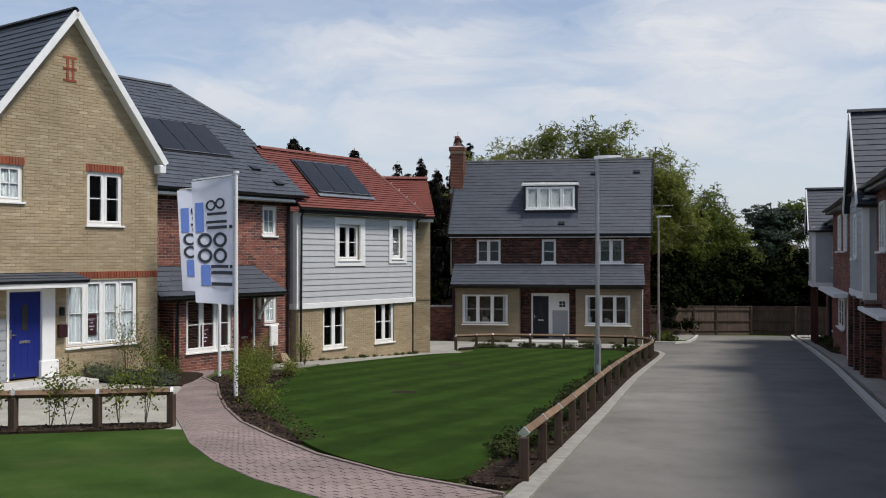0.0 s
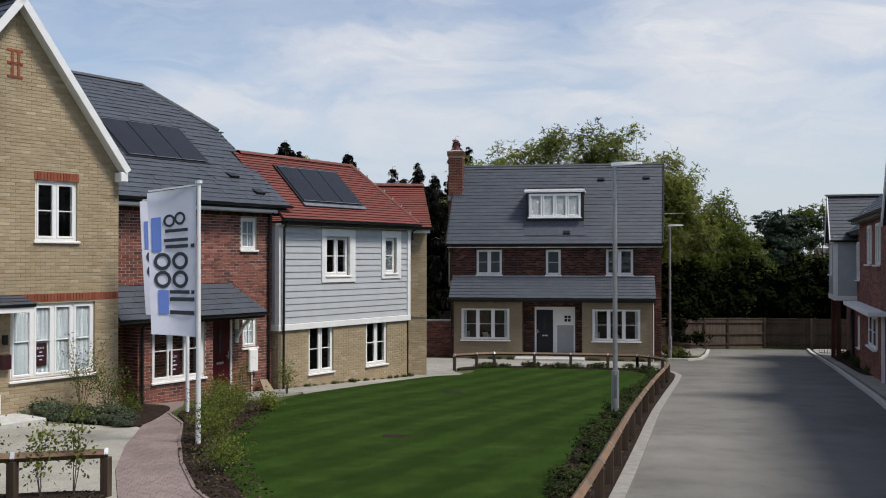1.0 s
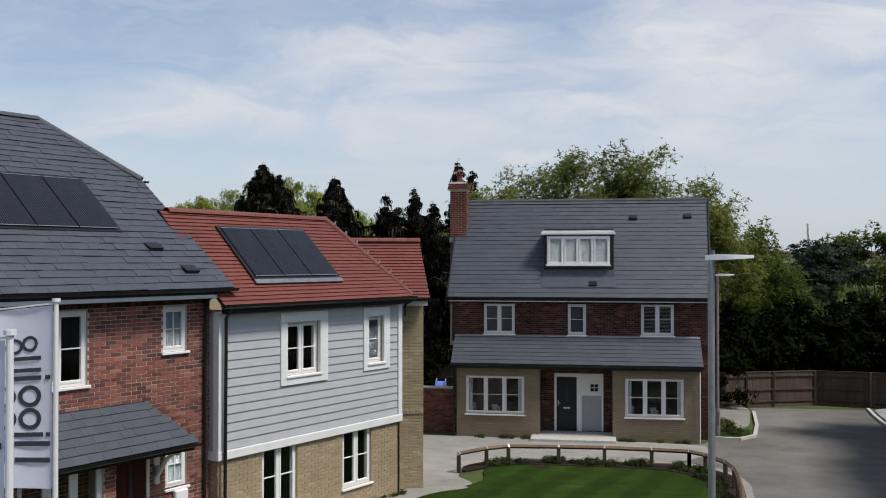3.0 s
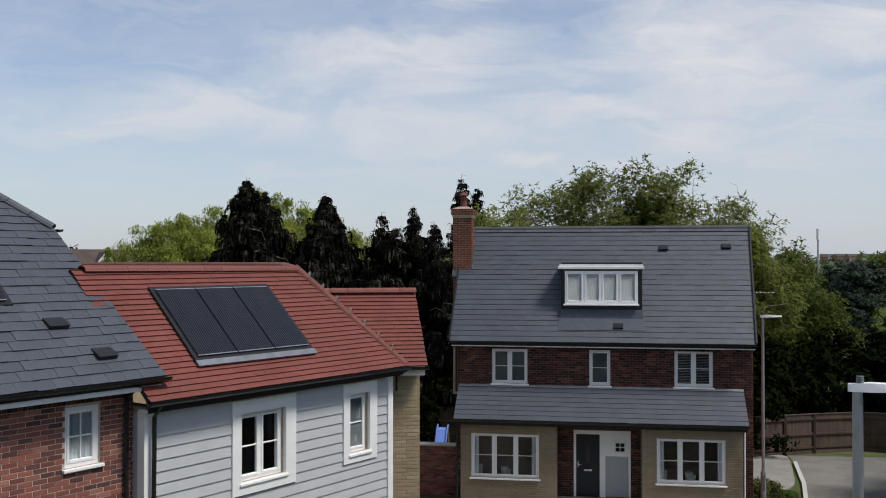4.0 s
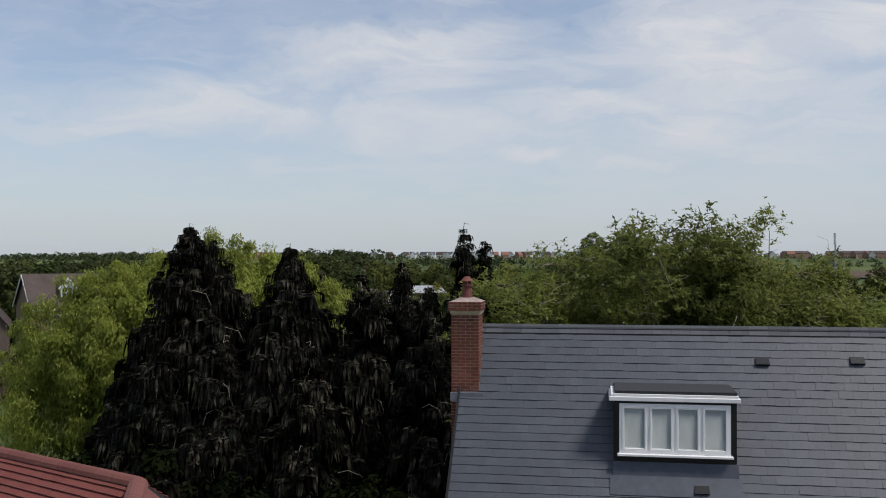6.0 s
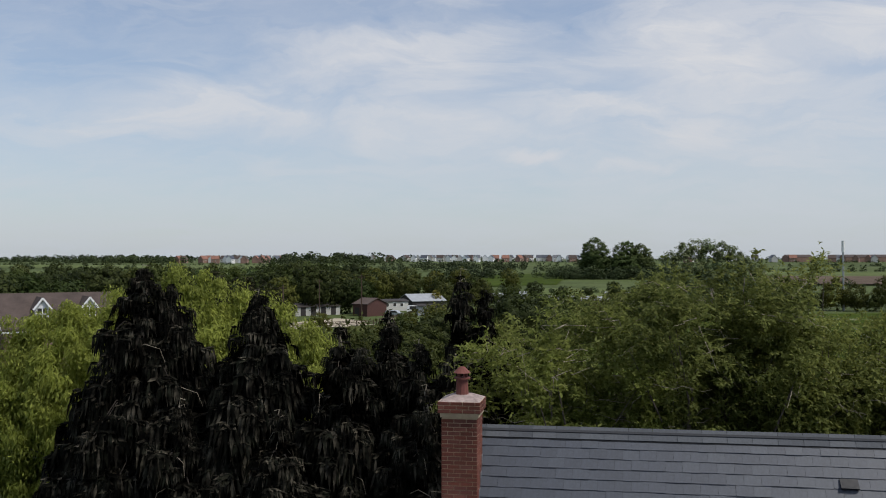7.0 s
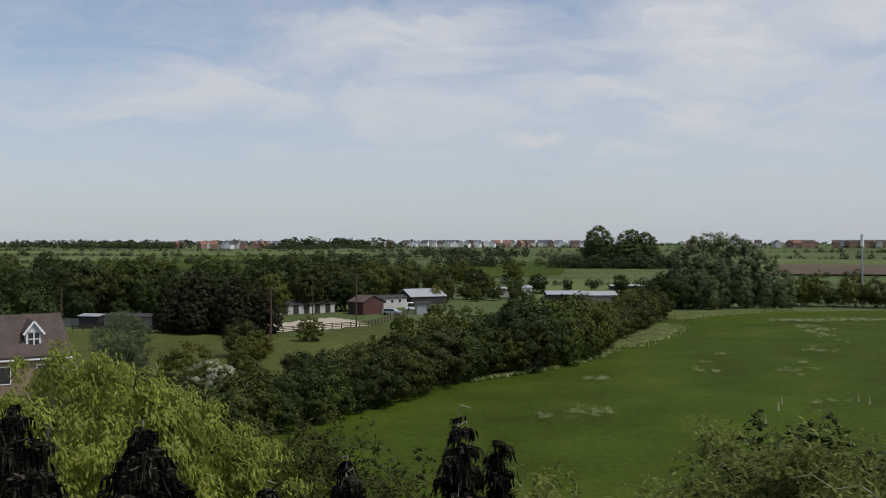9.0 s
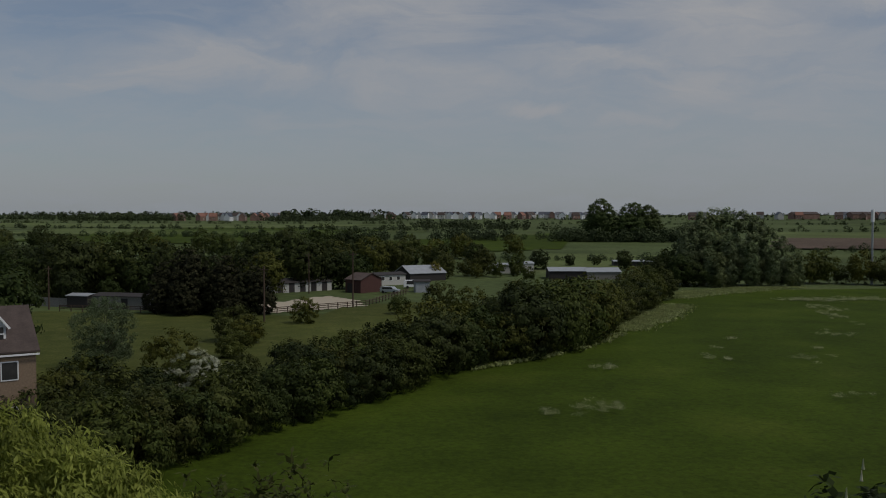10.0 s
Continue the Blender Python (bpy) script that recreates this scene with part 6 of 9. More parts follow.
# ---- street furniture ----
def street_lamp(x, y, h, arm):
    z = ground(x, y)
    l = thing("street_lamp", Matrix.Translation((x, y, z)), "slim galvanised steel street lamp", "street lamp", group="street lamps")
    p = PM()
    p.tube([(0, 0, -0.3), (0, 0, 1.05)], 0.085, 14)
    part("base", p, STEEL, l, smooth=False)
    p = PM()
    p.tube([(0, 0, 1.05), (0, 0, 1.1), (0, 0, h - 0.12), (0, 0, h)], 0.055, 12, 0.045)
    part("column", p, STEEL, l)
    p = PM()
    p.box(-0.035, 0.035, -0.09, -0.08, 0.45, 0.95, 0.003)
    part("hatch", p, LEAD, l, "small steel hatch")
    p = PM()
    d = Vector(arm).normalized()
    s = Vector((-d.y, d.x, 0))
    top = Vector((0, 0, h))
    prof = [(-0.08, 0.035, 0.05), (0.10, 0.06, 0.06), (0.30, 0.085, 0.05), (0.58, 0.07, 0.03)]
    vs, fs = [], []
    for u, w, t in prof:
        c = top + d * u + Vector((0, 0, 0.02 + u * 0.03))
        vs += [c + s * w - Vector((0, 0, t * 0.4)), c + s * w * 0.8 + Vector((0, 0, t)), c - s * w * 0.8 + Vector((0, 0, t)), c - s * w - Vector((0, 0, t * 0.4))]
    for i in range(3):
        fs += [(4 * i + j, 4 * i + (j + 1) % 4, 4 * i + 4 + (j + 1) % 4, 4 * i + 4 + j) for j in range(4)]
    fs += [(0, 1, 2, 3), (15, 14, 13, 12)]
    p.add(vs, fs)
    part("lantern", p, UPVC, l, "pale grey lamp head")
    p = PM()
    p.tube([top + d * 0.02 + Vector((0, 0, 0.06)), top + d * 0.02 + Vector((0, 0, 0.14))], 0.035, 8)
    part("photocell", p, LEAD, l, "grey light sensor")


street_lamp(7.12, 24.5, 5.50, (1, -0.15, 0))
street_lamp(9.94, 46.9, 5.95, (1, -0.15, 0))


def feather_flag(x, y, top, w, h, turn, seed):
    """A tall banner on a white pole; the lettering becomes plain ring and bar shapes."""
    z = ground(x, y)
    f = thing("banner_flag", pose(x, y, z, 0, 0, turn), "tall white advertising banner on a white pole", "flag", group="banner flags")
    p = PM()
    p.tube([(0, 0, -0.3), (0, 0, 2.1), (0, 0, top - z)], 0.045, 12, 0.035)
    part("pole", p, POLE_WHITE, f)
    p = PM()
    p.tube([(0, 0, top - z), (0, 0, top - z + 0.05)], 0.06, 10)
    p.beam((0, 0, top - z - 0.02), (-w, 0, top - z - 0.13), 0.025, 0.025)
    part("finial", p, POLE_WHITE, f)
    p = PM()
    nx, nz = 14, 24
    zt, zb = top - z - 0.05, top - z - 0.05 - h

    def at(u, v):
        return (-0.05 - u * w * (1 - 0.16 * v), 0.10 * math.sin(2.2 * u + 1.5 * v + seed) * u, zt - v * h - 0.11 * u * (1 - v) + 0.05 * u * v)

    p.v = [at(i / nx, j / nz) for j in range(nz + 1) for i in range(nx + 1)]
    p.f = [(j * (nx + 1) + i, j * (nx + 1) + i + 1, (j + 1) * (nx + 1) + i + 1, (j + 1) * (nx + 1) + i) for j in range(nz) for i in range(nx)]
    cloth = part("cloth", p, FLAG_WHITE, f, "white banner cloth", smooth=True)

    def patch(u0, u1, v0, v1, mat, name, ring=False):
        q = PM()
        lift = Vector((0, -0.012, 0))
        if ring:
            n, uc, vc, ru, rv = 20, (u0 + u1) / 2, (v0 + v1) / 2, (u1 - u0) / 2, (v1 - v0) / 2
            for k in range(n):
                t0, t1 = 6.2832 * k / n, 6.2832 * (k + 1) / n
                c = [Vector(at(uc + ru * s * math.cos(t), vc + rv * s * math.sin(t))) + lift for s, t in ((1, t0), (1, t1), (0.62, t1), (0.62, t0))]
                q.add(c, [(0, 1, 2, 3)])
        else:
            n = 8
            for k in range(n):
                va, vb = v0 + (v1 - v0) * k / n, v0 + (v1 - v0) * (k + 1) / n
                q.add([Vector(at(u, v)) + lift for u, v in ((u0, va), (u1, va), (u1, vb), (u0, vb))], [(0, 1, 2, 3)])
        part(name, q, mat, cloth)

    patch(0.74, 0.93, 0.18, 0.42, FLAG_BLUE, "blue_bar")
    patch(0.61, 0.83, 0.69, 0.855, FLAG_BLUE, "blue_bar")
    patch(0.22, 0.46, 0.157, 0.245, FLAG_DARK, "dark_ring", True)
    patch(0.44, 0.69, 0.167, 0.255, FLAG_DARK, "dark_ring", True)
    patch(0.03, 0.11, 0.378, 0.402, FLAG_DARK, "dark_bar")
    patch(0.17, 0.66, 0.27, 0.292, FLAG_DARK, "dark_bar")
    patch(0.17, 0.69, 0.335, 0.357, FLAG_DARK, "dark_bar")
    patch(0.17, 0.66, 0.378, 0.402, FLAG_DARK, "dark_bar")
    for u in (0.17, 0.55):
        for v in (0.43, 0.555):
            patch(u, u + 0.355, v, v + 0.12, FLAG_DARK, "dark_ring", True)
    patch(0.14, 0.59, 0.69, 0.714, FLAG_DARK, "dark_bar")
    patch(0.03, 0.10, 0.69, 0.714, FLAG_DARK, "dark_bar")
    patch(0.03, 0.59, 0.738, 0.765, FLAG_DARK, "dark_bar")
    patch(0.03, 0.59, 0.828, 0.855, FLAG_DARK, "dark_bar")


feather_flag(-0.05, 18.97, 5.60, 0.90, 2.6, 4, 0.3)
feather_flag(-2.19, 23.28, 5.72, 1.0, 2.65, 10, 1.4)


def tv_aerial():
    """A yagi aerial on a short bracket at the gable's rear verge."""
    t = thing("tv_aerial", Matrix.Translation((9.55, 50.0, 6.05)), "small grey television aerial on the house gable", "aerial")
    p = PM()
    p.tube([(-0.05, 0, 0), (0.32, 0, 0.0), (0.32, 0, 0.42)], 0.018, 6)
    part("bracket", p, STEEL, t)
    p = PM()
    p.tube([(0.2, 0.25, 0.40), (1.25, -0.25, 0.40)], 0.014, 6)
    part("boom", p, STEEL, t)
    for k in range(9):
        u = k / 8
        c = Vector((0.24 + 0.98 * u, 0.23 - 0.46 * u, 0.40))
        p = PM()
        w = 0.20 - 0.05 * u
        p.tube([c + Vector((-0.1, -0.2, 0)).normalized() * w, c + Vector((0.1, 0.2, 0)).normalized() * w], 0.007, 5)
        part("element", p, UPVC, t)
    p = PM()
    for z in (-0.14, 0.14):
        p.tube([(0.18, 0.12, 0.40 + z), (0.24, 0.42, 0.40 + z)], 0.009, 5)
    part("reflector", p, UPVC, t)


tv_aerial()


def railing(x0, y0, x1, y1, h=1.05):
    """Black iron railings with upright bars."""
    L = math.hypot(x1 - x0, y1 - y0)
    r = thing("iron_railing", Matrix(), "black iron railing beside the boarded houses", "railing")
    for z in (0.12, h):
        p = PM()
        p.beam((x0, y0, ground(x0, y0) + z), (x1, y1, ground(x1, y1) + z), 0.04, 0.03)
        part("rail", p, BLACK, r)
    n = int(L / 0.12)
    for i in range(n + 1):
        x, y = x0 + (x1 - x0) * i / n, y0 + (y1 - y0) * i / n
        p = PM()
        p.box(-0.01, 0.01, -0.01, 0.01, -0.1, h)
        part("bar", p, BLACK, r).location = (x, y, ground(x, y))


railing(17.6, 53.0, 19.2, 52.7)


def leaning_slab():
    p = ROW @ Vector((24.42, 14.62, 0))
    t = PM()
    t.prism([(-0.19, -0.12, 0.0), (0.16, -0.12, 0.0), (0.12, 0.10, 0.28), (-0.15, 0.10, 0.31)], (0, 0.045, 0.0))
    ob = part("stone_slab", t, SAND_STONE)
    ob.matrix_world = Matrix.Translation((p.x, p.y, ground(p.x, p.y) + 0.05)) @ ROW.to_3x3().to_4x4()
    tagged(ob, "tan stone slab leaning on the brick wall", "slab")


SAND_STONE = m_plain("sandy_stone", (0.26, 0.20, 0.135), 0.9, var=0.2, scale=9, bump=0.3)
leaning_slab()


def manhole(x, y, label):
    m = PM()
    m.box(-0.24, 0.24, -0.15, 0.15, -0.06, 0.006, 0.004)
    ob = part("drain_cover", m, MULCH)
    ob.location = (x, y, ground(x, y) + 0.055)
    tagged(ob, label, "drain cover", "drain covers")


manhole(3.1, 20.45, "small dark drain cover sunk in the lawn")
manhole(2.9, 28.9, "small dark drain cover sunk in the lawn")
manhole(3.9, 38.9, "small dark drain cover sunk in the lawn")


def garden_wall():
    w = thing("garden_wall", Matrix(), "red brick garden wall with a flat coping", "wall")
    p = PM()
    p.box(-6.0, 0.2, 46.3, 46.52, -0.8, 1.45)
    part("core", p, MORTAR_DARK, w)
    p = PM()
    bricks(p, -6.0, 0.2, -0.3, 1.45, 46.3)
    part("bricks", p, BRICK_RED, w, "red bricks", kind="stuff")
    p = PM()
    p.box(-6.05, 0.2, 46.26, 46.56, 1.45, 1.52, 0.01)
    part("coping", p, STONE, w, "flat stone coping")


garden_wall()


def garden_slide(x, y):
    """A child's slide standing in the back garden, chute towards the wall."""
    t = thing("garden_slide", pose(x, y, ground(x, y)), "bright blue plastic slide behind the garden wall", "slide")
    q = PM()
    prof = [(-1.25, 0.12), (-0.95, 0.16), (-0.1, 1.22), (0.12, 1.30)]
    for (ya, za), (yb, zb) in zip(prof, prof[1:]):
        q.beam((0, ya, za), (0, yb, zb), 0.38, 0.03, (0, -0.7, 0.7))
    part("chute", q, FLAG_BLUE, t)
    for sx in (-0.21, 0.21):
        q = PM()
        q.tube([(sx, -1.25, 0.22), (sx, -0.95, 0.26), (sx, -0.1, 1.32), (sx, 0.12, 1.42)], 0.03, 6)
        part("side_rail", q, FLAG_BLUE, t)
        q = PM()
        q.tube([(sx, 0.12, 1.38), (sx, 0.45, 0.0)], 0.025, 6)
        part("leg", q, STEEL, t)
    for k in range(4):
        q = PM()
        q.tube([(-0.2, 0.16 + 0.07 * k, 1.15 - 0.28 * k), (0.2, 0.16 + 0.07 * k, 1.15 - 0.28 * k)], 0.02, 6)
        part("rung", q, STEEL, t)
    q = PM()
    q.box(-0.34, 0.22, -1.75, -1.3, 0.0, 0.62, 0.04)
    part("toy_box", q, WHITE, t, "white box at the foot of the slide")


garden_slide(-1.46, 53.3)


def garden_fence(x0, x1, y):
    """Dark close boards on three paler rails along the end of the garden."""
    f = thing("garden_fence", pose(0, y, ground(0, y)), "dark boarded fence along the end of the garden", "fence")
    n = int((x1 - x0) / 0.15)
    q = PM()
    q.box(0, 0.145, 0.0, 0.018, 0.05, 1.93)
    me = q.mesh("board")
    me.materials.append(WOOD_POST)
    for k in range(n):
        ob = new("board", me)
        ob.parent = f
        ob.location = (x0 + 0.15 * k, 0, 0)
    for z in (0.85, 1.40, 1.95):
        q = PM()
        q.box(x0, x1, -0.05, -0.002, z - 0.03, z + 0.03)
        part("rail", q, WOOD_FENCE, f, "weathered rail")


garden_fence(-6.0, 1.5, 55.0)


# ---- the boarded houses across the road ----
EAST = Matrix(((-0.154, 0.988, 0, 0), (-0.988, -0.154, 0, 0), (0, 0, 1, 0), (0, 0, 0, 1)))


def east_house(name, a0, a1, wall, zg, ze, box, label):
    """A brick house whose boarded upper bay (a0, a1, front, z0, z1, ridge) leans out over the footway."""
    h = thing(name, EAST, label, "house", group="boarded houses")
    b0, b1, bf, z0, z1, zr = box
    w = PM()
    w.box(a0, a1, wall, wall + 6, zg - 0.6, ze)
    part("wall", w, MORTAR_DARK, h)
    p = PM()
    bricks(p, a0, a1, zg - 0.2, ze - 0.1, wall)
    part("bricks", p, BRICK_RED, h, "red bricks", kind="stuff")
    p = PM()
    p.box(b0, b1, bf, wall + 0.05, z0, z1)
    by = part("bay", p, CLAD_DARK, h, "grey boarded upper bay")
    n = int((z1 - z0) / 0.17)
    for k in range(n):
        p = PM()
        za = z0 + 0.12 + k * 0.17
        p.add([(b0 + 0.05, bf - 0.035, za), (b1 - 0.05, bf - 0.035, za), (b1 - 0.05, bf - 0.01, za + 0.17), (b0 + 0.05, bf - 0.01, za + 0.17), (b0 + 0.05, bf, za), (b1 - 0.05, bf, za), (b1 - 0.05, bf, za + 0.17), (b0 + 0.05, bf, za + 0.17)], BOXQ)
        part("board", p, CLAD_DARK, by)
        p = PM()
        p.add([(b1 + 0.035, bf, za), (b1 + 0.035, wall, za), (b1 + 0.01, wall, za + 0.17), (b1 + 0.01, bf, za + 0.17), (b1, bf, za), (b1, wall, za), (b1, wall, za + 0.17), (b1, bf, za + 0.17)], BOXQ)
        part("board", p, CLAD_DARK, by)
    p = PM()
    p.box(b0 - 0.03, b1 + 0.05, bf - 0.05, wall, z0 - 0.1, z0 + 0.1, 0.01)
    part("band_board", p, WHITE, by, "white board under the bay")
    p = PM()
    p.box(b1 - 0.10, b1 + 0.05, bf - 0.055, bf + 0.12, z0 + 0.1, z1)
    part("corner_trim", p, WHITE, by, "white corner board")
    m = (b0 + b1) / 2
    hw = (b1 - b0) / 2
    p = PM()
    p.prism([(b0, bf, z1), (b1, bf, z1), (m, bf, zr - 0.1)], (0, 0.1, 0))
    part("gable", p, CLAD_DARK, by, "grey boarded gable")
    wx = m - 0.15
    window(h, wx - 0.3, wx + 0.35, z0 + 1.0, z1 - 0.35, bf - 0.1, 1)
    for sg in (-1, 1):
        sl = Vector((-sg * hw, 0, zr - z1))
        ln = sl.length * (1 + 0.16 / hw)
        o = (m + sg * (hw + 0.16), bf - 0.22, z1 - 0.16 * (zr - z1) / hw)
        roof(h, o, (0, 1, 0), sl, [(0, 0), (4.5, 0), (4.5, ln), (0, ln)], 0.2, 0.3, SLATE)
        q = PM()
        q.beam((m + sg * (hw + 0.16), bf - 0.20, z1 - 0.22), (m, bf - 0.20, zr - 0.03), 0.04, 0.2, (sg, 0, 1))
        part("bargeboard", q, WHITE, h, "white bargeboard")
    ridge(h, (m, bf - 0.25, zr + 0.05), (m, bf + 4.2, zr + 0.05), RIDGE_GREY)
    gutter(h, (b1 + 0.2, bf - 0.2, z1 - 0.16), (b1 + 0.2, wall + 0.3, z1 - 0.16))
    # main roof, broken by the bay's own roof
    k, ry = 0.85, 3.2
    rl = ry * math.hypot(1, k)
    roof(h, (a0 - 0.1, wall + 6.1, ze), (1, 0, 0), (0, -1, k), [(0, 0), (a1 - a0 + 0.2, 0), (a1 - a0 + 0.2, rl), (0, rl)], 0.2, 0.6, SLATE)
    ridge(h, (a0 - 0.1, wall + 2.9, ze + ry * k + 0.03), (a1 + 0.1, wall + 2.9, ze + ry * k + 0.03), RIDGE_GREY, 0.12, 0.6)
    for u in (a0, a1 - 0.2):
        q = PM()
        q.prism([(u, wall, ze), (u, wall + 6, ze), (u, wall + 2.9, ze + ry * k - 0.15)], (0.2, 0, 0))
        part("gable", q, BRICK_RED, h, "red brick gable")
    for u0, u1 in ((a0 - 0.1, a1 + 0.1),):
        roof(h, (u0, wall - 0.30, ze), (1, 0, 0), (0, 1, k), [(0, 0), (u1 - u0, 0), (u1 - u0, ry * math.hypot(1, k)), (0, ry * math.hypot(1, k))], 0.2, 0.3, SLATE)
        gutter(h, (u0, wall - 0.36, ze - 0.02), (u1, wall - 0.36, ze - 0.02), 0.065)
        q = PM()
        q.box(u0, u1, wall - 0.30, wall - 0.26, ze - 0.18, ze)
        q.box(u0, u1, wall - 0.26, wall, ze - 0.18, ze - 0.14)
        part("fascia", q, BLACK, h, "black eaves board")
    return h


h1 = east_house("boarded_house", -53.5, -44.0, 10.36, -0.2, 5.45, (-51.6, -48.6, 9.47, 2.60, 5.25, 7.06), "grey boarded house over brick, with slate roof")
for x0, x1, z0, z1 in ((-48.3, -47.2, 3.4, 5.0), (-47.9, -46.9, 0.6, 1.9)):
    window(h1, x0, x1, z0, z1, 10.26, 2)
q = PM()
q.box(-50.6, -49.7, 10.24, 10.35, 0.0, 2.1)
part("front_door", q, DOOR_NAVY, h1, "dark front door")
for a in (-51.4, -48.7):
    q = PM()
    q.box(a - 0.09, a + 0.09, 9.52, 9.70, -0.5, 2.5)
    part("pier", q, BRICK_DARK, h1, "brick pier darkened for its shade under the bay")
pipe(h1, [(-44.2, 10.05, 5.4), (-44.2, 10.28, 5.2), (-44.2, 10.28, 0.0)])

# Beyond -16 the house runs on unseen, lengthened to cast shade over the road.
h2 = east_house("boarded_house", -43.9, 4.0, 10.0, 0.35, 5.78, (-33.0, -29.2, 9.70, 2.86, 5.46, 8.0), "grey boarded house over brick, with porch and slate roof")
for x0, x1, z0, z1 in ((-41.0, -39.9, 4.1, 5.45), (-38.6, -37.5, 4.1, 5.45), (-40.7, -38.4, 1.3, 2.40), (-28.3, -27.2, 4.05, 5.3), (-25.5, -24.0, 4.05, 5.3)):
    window(h2, x0, x1, z0, z1, 9.90, 2)
q = PM()
q.box(-44.4, -36.2, 9.45, 10.0, 2.52, 2.66, 0.01)
part("canopy", q, WHITE, h2, "flat white porch canopy")
q = PM()
q.box(-28.9, -24.5, 9.5, 10.0, 2.52, 2.62, 0.01)
part("canopy", q, WHITE, h2, "flat white porch canopy")
q = PM()
q.box(-36.75, -36.65, 9.9, 10.0, 0.2, 2.5, 0.01)
part("post", q, WHITE, h2, "white door surround")
# piers in a darker brick than the wall: the bay's shade as colour
for a in (-32.8, -31.2, -29.4, -28.4):
    q = PM()
    q.box(a - 0.2, a + 0.2, 9.62, 10.0, 0.2, 2.8)
    pr = part("pier", q, MORTAR_DARK, h2)
    q = PM()
    bricks(q, a - 0.2, a + 0.2, 0.25, 2.76, 9.62)
    q.x = Matrix.Translation((a + 0.2, 9.62, 0)) @ pose(0, 0, 0, 0, 0, 90)
    bricks(q, 0, 0.38, 0.25, 2.76, 0)
    part("bricks", q, BRICK_DARK, pr, "brick pier darkened for its shade", kind="stuff")


# ---- plants ----
def leaf_mesh(name, C, A, B, mat):
    """Diamond leaves: centres C, half lengths A, half widths B, all as arrays of vectors."""
    n = len(C)
    v = np.empty((n, 4, 3), np.float32)
    v[:, 0], v[:, 1], v[:, 2], v[:, 3] = C - A, C + B - A * 0.1, C + A, C - B - A * 0.1
    me = bpy.data.meshes.new(name)
    me.vertices.add(4 * n)
    me.vertices.foreach_set("co", v.ravel())
    me.loops.add(4 * n)
    me.loops.foreach_set("vertex_index", np.arange(4 * n, dtype=np.int32))
    me.polygons.add(n)
    me.polygons.foreach_set("loop_start", np.arange(0, 4 * n, 4, dtype=np.int32))
    me.update()
    me.validate()
    me.materials.append(mat)
    return me


def unit(v):
    return v / np.maximum(np.linalg.norm(v, axis=1, keepdims=True), 1e-6)


def clumps(rng, blobs, n, shell=0.5):
    """Clump centres spread through the outer part of some ellipsoids (x, y, z, rx, ry, rz)."""
    b = np.array(blobs, float)
    w = b[:, 3] * b[:, 4] * b[:, 5]
    pick = rng.choice(len(b), n, p=w / w.sum())
    d = unit(rng.normal(size=(n, 3)))
    r = shell + (1 - shell) * rng.random(n) ** 0.6
    return b[pick, :3] + d * b[pick, 3:] * r[:, None]


def leaves(rng, centres, per, cr, size, droop=0.2, flat=0.75, loose=0.38):
    """Leaves round each clump centre."""
    n = len(centres) * per
    C = np.repeat(centres, per, 0)
    rad = np.repeat(cr * (0.6 + 0.8 * rng.random(len(centres))), per)
    d = unit(rng.normal(size=(n, 3))) * (rng.random((n, 1)) ** 0.5)
    d[:, 2] *= flat
    C = C + d * rad[:, None]
    # leaves lie loosely over their clump and over the crown, facing outwards
    out = unit(C - centres.mean(0) + np.array([0, 0, 0.5]))
    face = unit(out * 0.8 + d * 0.8 + rng.normal(size=(n, 3)) * loose)
    A = unit(np.cross(face, rng.normal(size=(n, 3))) - np.array([0, 0, droop * 0.5]))
    B = unit(np.cross(face, A))
    s = size * (0.6 + 0.8 * rng.random((n, 1)))
    return C, A * s, B * s * 0.5


def limbs(pm, rng, base, tops, r, fork=0.35):
    """A tapering trunk with limbs that bend out to the given points."""
    base = Vector(base)
    mid = sum((Vector(t) for t in tops), Vector()) / len(tops)
    crotch = base.lerp(mid, fork)
    pm.tube([base - Vector((0, 0, 0.3)), base.lerp(crotch, 0.5) + Vector((rng.normal() * 0.08, rng.normal() * 0.08, 0)), crotch], r, 8, r * 0.7)
    for t in tops:
        t = Vector(t)
        k = rng.random() * 0.3
        s = base.lerp(crotch, 0.75 + k * 0.8)
        m1 = s.lerp(t, 0.35) + Vector((rng.normal() * 0.2, rng.normal() * 0.2, 0.12 * (t - s).length))
        m2 = s.lerp(t, 0.7) + Vector((rng.normal() * 0.2, rng.normal() * 0.2, 0.08 * (t - s).length))
        pm.tube([s, m1, m2, t], r * 0.42, 5, r * 0.05)


